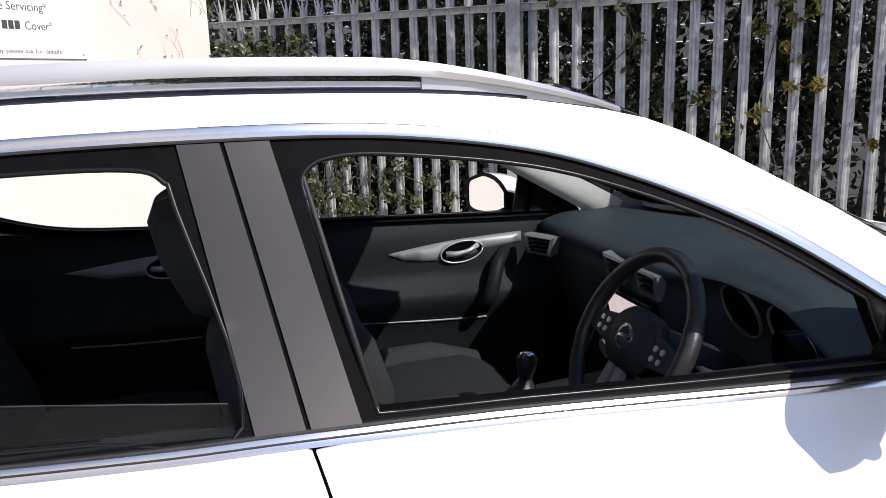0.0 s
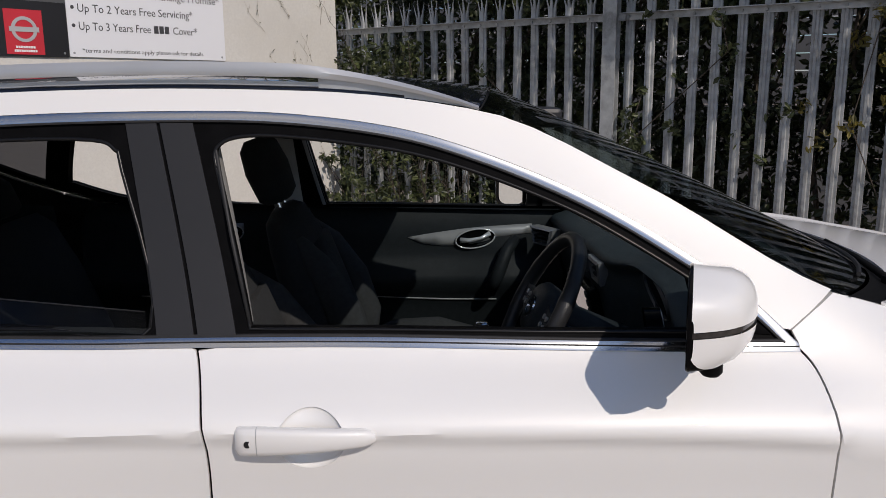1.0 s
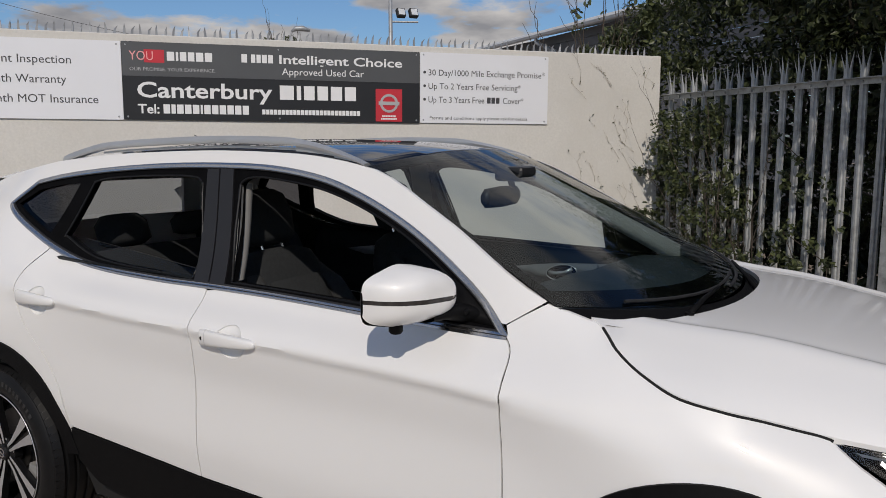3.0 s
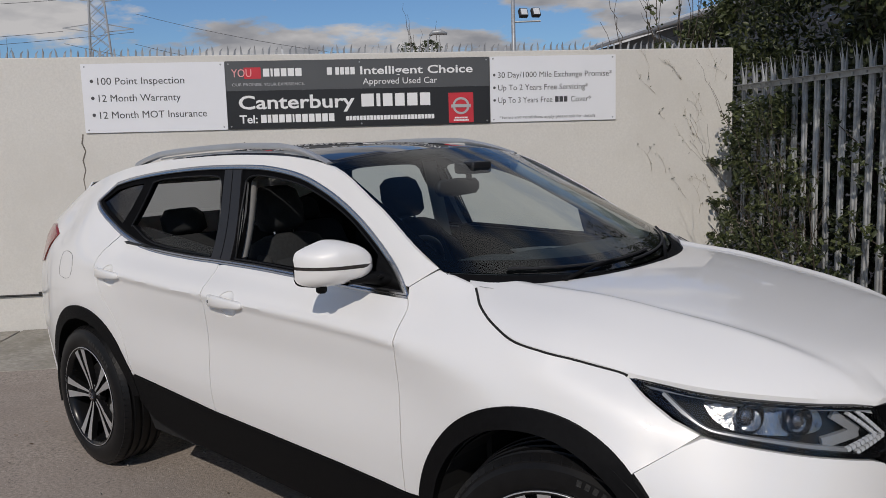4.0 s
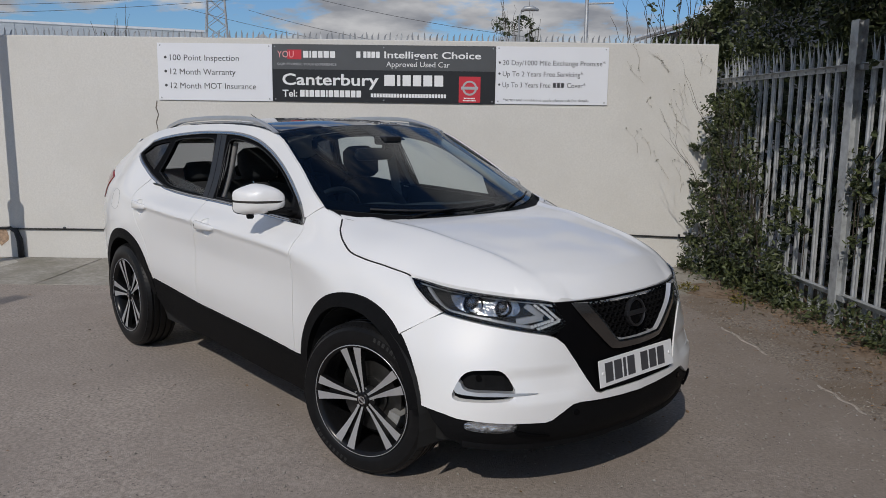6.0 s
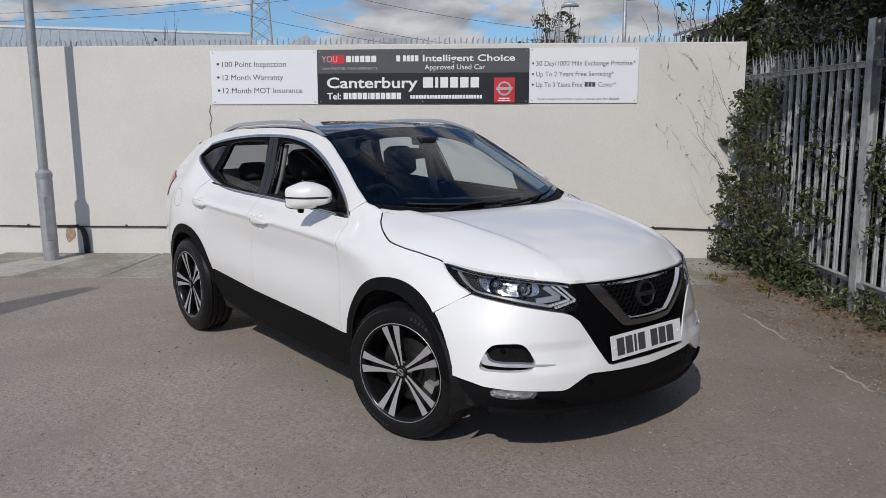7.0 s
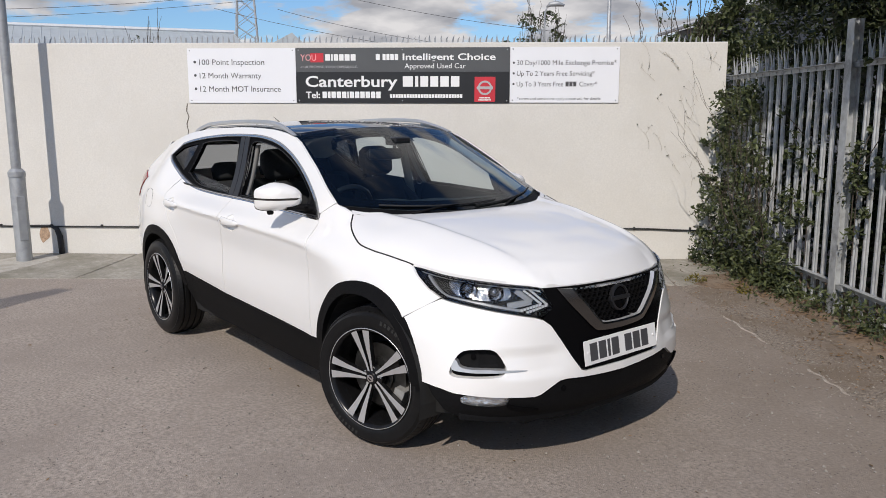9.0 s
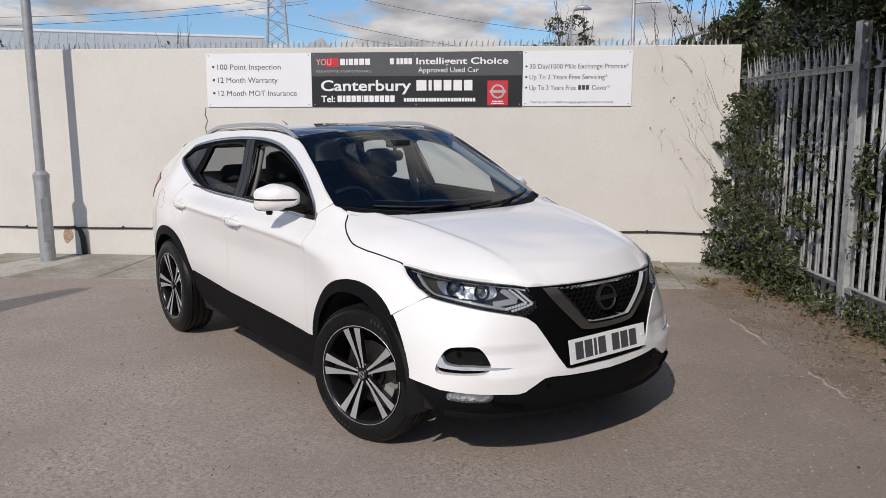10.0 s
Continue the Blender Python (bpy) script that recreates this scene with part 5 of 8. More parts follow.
def cut_panel(poly, fn, step=0.03, holes=(), flange=0.012, outward=None, aspect=(1, 1)):
    """A curved sheet: the polygon (with holes) in a flat domain, carried to space by fn(u, v, off), its rim turned in by flange."""
    polys = [resample(p, step) for p in (poly, *holes)]
    verts, edges = [], []
    for p in polys:
        i = len(verts)
        verts += [Vector(v) for v in p]
        edges += [(i + k, i + (k + 1) % len(p)) for k in range(len(p))]
    A = np.array(polys[0])
    lo, hi = A.min(0), A.max(0)
    sx, sy = step * aspect[0], step * aspect[1]
    gx, gy = np.meshgrid(np.arange(lo[0] + sx / 2, hi[0], sx), np.arange(lo[1] + sy / 2, hi[1], sy))
    G = np.stack([gx.ravel(), gy.ravel()], 1)
    ok = inside(G, polys[0])
    for h in polys[1:]:
        ok &= ~inside(G, h)
    G = G[ok]
    B = np.array([v for p in polys for v in p])
    if len(G):
        keep = np.array([np.min(((B - g) / aspect) ** 2 @ np.ones(2)) > (0.45 * step) ** 2 for g in G])
        G = G[keep]
    verts += [Vector(g) for g in G]
    vo, _, fo, _, _, _ = delaunay_2d_cdt(verts, edges, [], 0, 1e-6)
    V = np.array([tuple(v) for v in vo])
    F = [f for f in fo if len(f) == 3]
    C = np.array([V[list(f)].mean(0) for f in F])
    ok = inside(C, polys[0])
    for h in polys[1:]:
        ok &= ~inside(C, h)
    bm = bmesh.new()
    bv = [bm.verts.new(fn(v[0], v[1], 0.0)) for v in V]
    inner = {}
    for f, k in zip(F, ok):
        if k:
            bm.faces.new([bv[i] for i in f])
    bm.normal_update()
    if outward is not None:
        s = sum(f.normal.dot(Vector(outward)) * f.calc_area() for f in bm.faces)
        if s < 0:
            bmesh.ops.reverse_faces(bm, faces=bm.faces)
            bm.normal_update()
    if flange:
        idx = {v: i for i, v in enumerate(bv)}
        for e in [e for e in bm.edges if len(e.link_faces) == 1]:
            f = e.link_faces[0]
            loop = [l for l in f.loops if l.edge == e][0]
            a, b = loop.vert, loop.link_loop_next.vert
            for v in (a, b):
                if v not in inner:
                    i = idx[v]
                    inner[v] = bm.verts.new(fn(V[i][0], V[i][1], -flange))
            bm.faces.new((b, a, inner[a], inner[b]))
    bmesh.ops.delete(bm, geom=[v for v in bm.verts if not v.link_faces], context="VERTS")
    return bm


def side_fn(sgn):
    return lambda x, z, off=0.0: Vector((x, sgn * (side_w(x, z) + off), z))


def strip_between(outer, inner, fn, off, lift=0.0, flange=0.008):
    """A band between two polygons with the same number of points."""
    bm = bmesh.new()
    n = len(outer)
    a = [bm.verts.new(fn(*p, off)) for p in outer]
    m = [bm.verts.new(fn((p[0] + q[0]) / 2, (p[1] + q[1]) / 2, off + lift)) for p, q in zip(outer, inner)]
    b = [bm.verts.new(fn(*q, off)) for q in inner]
    a2 = [bm.verts.new(fn(*p, off - flange)) for p in outer]
    b2 = [bm.verts.new(fn(*q, off - flange)) for q in inner]
    for i in range(n):
        j = (i + 1) % n
        for r0, r1 in ((a2, a), (a, m), (m, b), (b, b2)):
            bm.faces.new((r0[i], r0[j], r1[j], r1[i]))
    return bm


# ---- the car: materials ----
M_paint = material("pearl_white_paint", (0.81, 0.804, 0.79), 0.45, 0.03, vary=0.008, scale=3, coat=0.9, spec=0.5)
M_chrome = material("chrome", (0.72, 0.73, 0.75), 0.09, 1.0, vary=0.02, scale=4)
M_trim_chrome = material("window_chrome", (0.62, 0.617, 0.61), 0.2, 1.0, vary=0.03, scale=6)
M_satin = material("satin_silver", (0.52, 0.53, 0.54), 0.36, 0.6, vary=0.05, scale=8)
M_gloss_black = material("gloss_black", (0.004, 0.004, 0.0045), 0.10, vary=0.1, coat=0.0, spec=0.05)
M_pillar_black = material("pillar_black", (0.013, 0.013, 0.0145), 0.4, vary=0.06, scale=12)
M_cladding = material("black_plastic", (0.006, 0.006, 0.0065), 0.55, vary=0.15, scale=60, bump=0.1, bump_scale=500, spec=0.07)
M_lip = material("rubber_lip", (0.006, 0.006, 0.0065), 0.3, vary=0.1, scale=30, spec=0.3)
M_frame_black = material("window_frame_black", (0.0045, 0.0045, 0.005), 0.5, vary=0.2, scale=30, spec=0.02)
M_dark_liner = material("dark_liner", (0.008, 0.008, 0.008), 0.9, vary=0.1)
M_tyre = material("tyre_rubber", (0.0075, 0.0075, 0.008), 0.42, vary=0.2, scale=30, second=(0.014, 0.0135, 0.013), second_scale=6, second_at=(0.6, 0.8), spec=0.2)
M_tyre_mark = material("highlight_rubber", (0.026, 0.026, 0.026), 0.5, vary=0.5, scale=120, spec=0.3)
M_alloy = material("machined_alloy", (0.60, 0.605, 0.615), 0.36, 0.7, vary=0.04, scale=20)
M_alloy_dark = material("black_alloy", (0.008, 0.008, 0.0085), 0.25, 0.0, vary=0.1, spec=0.25)
M_disc = material("brake_disc", (0.09, 0.088, 0.085), 0.4, 0.9, vary=0.2, scale=25)
M_caliper = material("cast_caliper", (0.34, 0.335, 0.32), 0.5, 0.3, vary=0.2, scale=30)
M_trim = material("black_soft_trim", (0.027, 0.033, 0.037), 0.5, vary=0.12, scale=50, bump=0.15, bump_scale=400, spec=0.15)
# M_trim lightened for the dash; the light on it is put into the colour.
M_dash = material("soft_dashboard", (0.048, 0.060, 0.064), 0.55, vary=0.1, scale=50, bump=0.15, bump_scale=400, spec=0.15)
# M_trim darkened for the doors; their dimness is put into the colour.
M_door_shaded = material("shaded_door_trim", (0.015, 0.018, 0.020), 0.5, vary=0.12, scale=50, bump=0.15, bump_scale=400, spec=0.15)
M_lever = material("bright_lever", (0.74, 0.74, 0.74), 0.25, 0.45, vary=0.03)
M_fabric = material("charcoal_seat_fabric", (0.017, 0.019, 0.021), 0.9, vary=0.2, scale=80, bump=0.3, bump_scale=500)
M_fabric_grey = material("grey_seat_fabric", (0.034, 0.035, 0.036), 0.9, vary=0.15, scale=80, bump=0.3, bump_scale=500)
M_headliner = material("pale_headliner", (0.72, 0.69, 0.63), 0.9, vary=0.04, scale=30)
M_screen = material("screen", (0.35, 0.36, 0.38), 0.15, vary=0.15, scale=20)
# the lit display of the head unit
M_screen.node_tree.nodes["Principled BSDF"].inputs["Emission Color"].default_value = (1.0, 0.90, 0.88, 1)
M_screen.node_tree.nodes["Principled BSDF"].inputs["Emission Strength"].default_value = 0.35
M_plate_white = material("plate_white", (0.78, 0.78, 0.77), 0.35, vary=0.02)
M_red_lens = material("red_lens", (0.30, 0.03, 0.025), 0.15, vary=0.2, scale=20, coat=0.5)
M_lens_clear = glass_material("clear_lens", (0.93, 0.94, 0.95), 0.02, 0.045)
M_glass = glass_material("windscreen_glass", (0.56, 0.64, 0.665), 0.0, 0.055)
M_glass_quarter = glass_material("dark_quarter_glass", (0.12, 0.12, 0.13), 0.0, 0.03)
M_glass_dark = glass_material("privacy_glass", (0.36, 0.38, 0.40), 0.0, 0.08)
M_glass_clear = glass_material("door_glass", (0.80, 0.82, 0.82), 0.0, 0.02)
M_glass_roof = material("roof_glass", (0.006, 0.008, 0.014), 0.03, vary=0.05, coat=0.3, spec=0.6)
M_mirror = material("mirror", (0.85, 0.86, 0.87), 0.02, 1.0, vary=0.01)
M_lamp_chrome = material("lamp_reflector", (0.36, 0.355, 0.35), 0.16, 1.0, vary=0.6, scale=14, bump=0.6, bump_scale=26)
M_lamp_white = material("lamp_light_guide", (0.55, 0.56, 0.57), 0.25, vary=0.03)

car = empty("car")
tagged(car, "pearl white compact crossover car with black cladding, front windows down", "car")

# outline of the side windows with their bright surround
DLO_TOP = smooth_line([(0.757, 1.040), (0.66, 1.130), (0.50, 1.236), (0.364, 1.308), (0.205, 1.373), (0.05, 1.418), (-0.15, 1.445), (-0.365, 1.451), (-0.65, 1.446), (-0.95, 1.427), (-1.2, 1.400), (-1.345, 1.374)])
DLO_BOTTOM = smooth_line([(-1.345, 1.374), (-1.425, 1.300), (-1.43, 1.275), (-1.35, 1.228), (-1.2, 1.165), (-1.0, 1.104), (-0.8, 1.077), (-0.5, 1.065), (-0.3, 1.063), (0.0, 1.057), (0.35, 1.043), (0.6, 1.034), (0.757, 1.030)])
DLO = DLO_TOP[:-1] + DLO_BOTTOM
ARCH = 0.452
HUBS = (1.323, -1.323)
CLAD = [(0.90, 0.425), (0.5, 0.445), (-0.25, 0.475), (-0.89, 0.525)]
GAP_F = smooth_line([(0.757, 1.033), (0.779, 1.003), (0.787, 0.945), (0.790, 0.80), (0.797, 0.60), (0.80, 0.428)], 4)   # front edge of the front door
GAP_B = smooth_line([(-0.292, 1.058), (-0.269, 0.98), (-0.260, 0.90), (-0.262, 0.80), (-0.262, 0.62), (-0.258, 0.475)], 4)  # between the doors


def arc(cx, cz, r, a0, a1, n=26):
    return [(cx + r * math.cos(radians(a0 + (a1 - a0) * k / n)), cz + r * math.sin(radians(a0 + (a1 - a0) * k / n))) for k in range(n + 1)]


def front_arch(a0, a1, n, d=0.0):
    return [(1.285 + (0.425 + d) * math.cos(radians(a0 + (a1 - a0) * k / n)), 0.345 + (0.455 + d) * math.sin(radians(a0 + (a1 - a0) * k / n))) for k in range(n + 1)]


def dlo_bottom_from(x0, x1):
    """The sill line of the windows between two stations, front to back."""
    return [p for p in DLO_BOTTOM[::-1] if x1 < p[0] < x0 and p[1] < 1.29]


CUPS = ((-0.094, 0.934), (-1.028, 0.966))


def cup_ring(k, s=1.0):
    """Outline of the finger recess behind a door handle."""
    cx, cz = CUPS[k]
    return [(cx + 0.057 * s * math.cos(2 * math.pi * i / 40), cz + 0.050 * s * math.sin(2 * math.pi * i / 40)) for i in range(40)]


def build_side(sgn):
    right = sgn < 0
    fn = side_fn(sgn)
    out = (0, sgn, 0)
    g = 0.0022
    # front wing
    bonnet_line = [(x, SIDE_Z[6](x)) for x in [0.97 + 0.0125 * k for k in range(43)]]
    seam = [(1.5, 0.893), (1.557, 0.851), (1.632, 0.804), (1.703, 0.774), (1.665, 0.745), (1.622, 0.714), (1.580, 0.684)]
    wing = [(0.757, 1.042), (0.748, 1.062), (0.795, 1.092), (0.843, 1.120), (0.90, 1.104)] + bonnet_line + seam[1:] + front_arch(47, 169, 30) + GAP_F[::-1]
    part("front_wing", cut_panel(inset(wing, 0.002), fn, 0.03, outward=out), M_paint, car, smooth=True, angle=35)
    # front door
    door = GAP_F + [p for p in CLAD if -0.25 < p[0] < 0.8] + GAP_B[::-1] + dlo_bottom_from(0.75, -0.29)[::-1]
    d1 = part("front_door", cut_panel(inset(door, g), fn, 0.022, holes=(cup_ring(0),), flange=0.006, outward=out, aspect=(1.3, 0.5)), M_paint, car, smooth=True, angle=35)
    # rear door
    gap_r = smooth_line([(-1.12, 1.135), (-1.165, 1.06), (-1.16, 0.97), (-1.10, 0.87), (-1.00, 0.77), (-0.93, 0.66), (-0.895, 0.527)], 4)
    rdoor = GAP_B + gap_r[::-1] + dlo_bottom_from(-0.295, -1.11)[::-1]
    d2 = part("rear_door", cut_panel(inset(rdoor, g), fn, 0.022, holes=(cup_ring(1),), flange=0.006, outward=out, aspect=(1.3, 0.5)), M_paint, car, smooth=True, angle=35)
    # rear quarter, with the roof side, the pillars and the sill of the windscreen
    top = [(x, SIDE_Z[6](x)) for x in [0.845 - 0.06 * k for k in range(48)]]
    tail = [(-2.0, 1.16), (-1.90, 1.154), (-1.776, 1.11), (-1.86, 1.034), (-2.0, 0.948), (-2.07, 0.932), (-2.08, 0.75), (-2.08, 0.56)]
    frame_poly = [(0.795, 1.0905)] + top + tail + [(-1.76, 0.45)] + arc(-1.323, 0.345, ARCH, 14, 150, 30)[::-1] + gap_r[::-1][4:] + [p for p in DLO_BOTTOM[::-1] if p[0] < -1.12] + [p for p in DLO_TOP[::-1] if p[0] < 0.742] + [(0.748, 1.0605)]
    frame_poly = [p for i, p in enumerate(frame_poly) if i == 0 or (Vector(p) - Vector(frame_poly[i - 1])).length > 1e-4]
    part("body_side", cut_panel(inset(frame_poly, g), fn, 0.03, outward=out), M_paint, car, smooth=True, angle=35)
    # bright window surround
    strip = resample(DLO, 0.025)
    part("window_trim", strip_between(inset(strip, -0.0014), inset(strip, 0.0135), fn, 0.002, 0.0015), M_trim_chrome, car, "bright chrome strip round the side windows", smooth=True, angle=40)
    part("trim_groove", tube(bmesh.new(), [fn(x, z + 0.0075, 0.0042) for x, z in DLO_BOTTOM if x > -0.95], 0.0014, 6), M_black_rubber, car)
    part("trim_gasket", strip_between(inset(strip, 0.0132), inset(strip, 0.0175), fn, 0.0015, 0.001), M_black_rubber, car)
    # black window frames, with the openings
    inner = inset(DLO, 0.0165)
    if right:
        f_open = smooth_line([(-0.270, 1.352), (-0.272, 1.384), (-0.238, 1.405), (-0.15, 1.406), (0.05, 1.380), (0.205, 1.336), (0.364, 1.272), (0.47, 1.215), (0.575, 1.150)], 5) + [(0.59, 1.0615), (0.3, 1.0690), (0.0, 1.0800), (-0.205, 1.0850)]
    else:
        f_open = smooth_line([(-0.270, 1.352), (-0.272, 1.384), (-0.238, 1.405), (-0.15, 1.406), (0.05, 1.380), (0.205, 1.336), (0.364, 1.272), (0.45, 1.226), (0.545, 1.168)], 5) + [(0.56, 1.0625), (0.3, 1.0690), (0.0, 1.0800), (-0.205, 1.0850)]
    r_open = smooth_line([(-0.375, 1.090), (-0.436, 1.352), (-0.449, 1.386), (-0.492, 1.404), (-0.65, 1.405), (-0.90, 1.392), (-1.0, 1.376), (-1.015, 1.36), (-1.075, 1.19), (-1.06, 1.175), (-0.93, 1.128), (-0.8, 1.105), (-0.55, 1.092)], 5, True)
    q_open = [(-1.088, 1.370), (-1.20, 1.360), (-1.318, 1.338), (-1.392, 1.284), (-1.33, 1.252), (-1.22, 1.205), (-1.158, 1.182)]
    part("window_frame", cut_panel(inner, lambda x, z, off=0.0: fn(x, z, off - 0.004), 0.03, holes=(f_open, r_open, q_open), flange=0.03, outward=out), M_frame_black, car, "black window frames", smooth=True, angle=35)
    for lip in (f_open, r_open):
        ring = resample(lip, 0.03)
        part("opening_lip", tube(bmesh.new(), [fn(x, z, -0.006) for x, z in ring + ring[:2]], 0.0038, 8), M_lip, car, "black rubber lip of the window opening", smooth=True)
    # the upright gap between the doors, and the pillar covers set proud
    for k, (x0, x1, x2, x3) in enumerate(((-0.372, -0.312, -0.226, -0.293), (-0.432, -0.376, -0.297, -0.362))):
        cover = [(x0 + 0.002, 1.432), (x1, 1.432), (x2, 1.072), (x3 + 0.002, 1.074)]
        part("pillar_cover", cut_panel(cover, lambda x, z, off=0.0: fn(x, z, off + 0.001), 0.03, flange=0.006, outward=out), M_pillar_black, d1 if k == 0 else d2, smooth=True, angle=35)
    # quarter glass and what shows of the lowered rear glass
    part("quarter_glass", cut_panel(inset(q_open, -0.006), lambda x, z, off=0.0: fn(x, z, off - 0.012), 0.05, flange=0, outward=out), M_glass_quarter, car, "dark fixed quarter glass", smooth=True)
    low = [(-0.385, 1.085), (-0.392, 1.112), (-0.98, 1.172), (-1.05, 1.165), (-0.93, 1.120), (-0.8, 1.098), (-0.55, 1.086)]
    if right:
        pane = part("window_pane", cut_panel(low, lambda x, z, off=0.0: fn(x, z, off - 0.022), 0.05, flange=0.0, outward=out), M_glass_clear, d2, "lowered rear window glass", smooth=True)
        part("pane_edge", tube(bmesh.new(), [fn(-0.392 - 0.588 * k / 8, 1.112 + 0.060 * k / 8, -0.022) for k in range(9)], 0.0012, 6), M_disc, d2)
    # sill cladding and wheel-arch rings
    sill = [(0.895, 0.225), (0.872, 0.425)] + [p for p in CLAD[1:]] + [(-0.885, 0.40), (-0.80, 0.325), (-0.5, 0.285), (0.0, 0.255), (0.5, 0.235)]
    part("sill_cladding", cut_panel(inset(sill, 0.001), lambda x, z, off=0.0: fn(x, z, off + 0.006), 0.04, flange=0.03, outward=out), M_cladding, car, "matt black sill cladding", smooth=True, angle=35)
    for cx, a0, a1 in ((1.323, 6, 190), (-1.323, 10, 176)):
        if cx > 0:
            o, i = front_arch(a0, a1, 40, 0.002), front_arch(a0, a1, 40, -0.058)[::-1]
        else:
            o, i = arc(cx, 0.345, ARCH + 0.002, a0, a1, 40), arc(cx, 0.345, ARCH - 0.062, a0, a1, 40)[::-1]
        part("arch_cladding", cut_panel(o + i, lambda x, z, off=0.0: fn(x, z, off + 0.008), 0.03, flange=0.05, outward=out), M_cladding, car, "matt black wheel-arch moulding", smooth=True, angle=35)
    # dark inner shell that closes the joints
    shell = [(0.757, 1.030), (0.80, 1.04), (0.97, 1.04), (1.3, 0.93), (1.6, 0.70)] + arc(1.323, 0.345, 0.40, 45, 180, 20) + [(0.9, 0.24), (-0.9, 0.24)] + arc(-1.323, 0.345, 0.40, 0, 150, 20) + [(-1.95, 0.7), (-1.9, 1.05), (-1.6, 1.2)] + [p for p in DLO_BOTTOM if p[0] > -1.4 and p[1] < 1.29]
    part("inner_shell", cut_panel(inset(shell, 0.004), lambda x, z, off=0.0: fn(x, z, off - 0.03), 0.06, flange=0.0), M_dark_liner, car)
    return d1, d2


doors = {}
for sgn in (-1, 1):
    doors[sgn] = build_side(sgn)


def build_handles():
    for sgn in (-1, 1):
        fn = side_fn(sgn)
        for k, (x0, x1, z) in enumerate(((-0.213, 0.012, 0.940), (-1.146, -0.919, 0.973))):
            def ring(bm, q, grow=1.0):
                x = x0 + (x1 - x0) * q
                hz = 0.0245 - 0.0115 * q ** 1.6
                end = min(1.0, q / 0.035, (1 - q) / 0.09)
                hz *= (0.72 if q < 0.5 else 0.4) + (0.28 if q < 0.5 else 0.6) * math.sqrt(max(0.0, end * (2 - end)))
                o = (0.011 + 0.012 * math.sin(math.pi * min(1, q * 1.05)) ** 0.8) * (0.55 + 0.45 * end)
                w = side_w(x0, z) * (1 - q) + side_w(x1, z) * q
                out = []
                for a in range(16):
                    c, s = math.cos(2 * math.pi * a / 16), math.sin(2 * math.pi * a / 16)
                    out.append(bm.verts.new((x, sgn * (w + o - 0.012 + 0.013 * grow * (abs(c) ** 0.7) * (1 if c > 0 else -1)), z + 0.002 * math.sin(math.pi * q) + hz * grow * (abs(s) ** 0.6) * (1 if s > 0 else -1))))
                return out

            def skin(bm, qs, grow=1.0):
                rings = [ring(bm, q, grow) for q in qs]
                for r0, r1 in zip(rings, rings[1:]):
                    for a in range(16):
                        b = (a + 1) % 16
                        bm.faces.new((r0[a], r0[b], r1[b], r1[a]))
                bm.faces.new(rings[0])
                bm.faces.new(rings[-1][::-1])
                bmesh.ops.recalc_face_normals(bm, faces=bm.faces)
                return bm

            h = part("door_handle", skin(bmesh.new(), [0, 0.012, 0.035, 0.08, 0.16, 0.25, 0.35, 0.45, 0.55, 0.65, 0.75, 0.85, 0.92, 0.96, 0.985, 1.0]), M_paint, doors[sgn][k], "body-coloured pull handle", smooth=True, angle=50)
            if k == 0 and sgn < 0:
                part("handle_joint", skin(bmesh.new(), [0.158, 0.164], 1.012), M_satin, doors[sgn][k])
                w = side_w(x0, z)
                part("lock_barrel", tube(bmesh.new(), [(x0 + 0.022, -(w + 0.008), z), (x0 + 0.022, -(w + 0.0172), z)], 0.0058, 14), M_dark_liner, doors[sgn][k], "dark lock barrel in the handle")
            bm = bmesh.new()
            cx, cz = CUPS[k]
            rows = [[bm.verts.new(fn(cx + (p[0] - cx) * r, cz + (p[1] - cz) * r, -0.0005 - 0.020 * (1 - r ** 2) ** 0.62)) for p in cup_ring(k)] for r in (1.0, 0.985, 0.95, 0.9, 0.8, 0.65, 0.45, 0.2)]
            for r0, r1 in zip(rows, rows[1:]):
                for a in range(40):
                    bm.faces.new((r0[a], r0[(a + 1) % 40], r1[(a + 1) % 40], r1[a]))
            bm.faces.new(rows[-1])
            part("finger_recess", bm, M_paint, doors[sgn][k], smooth=True)


build_handles()


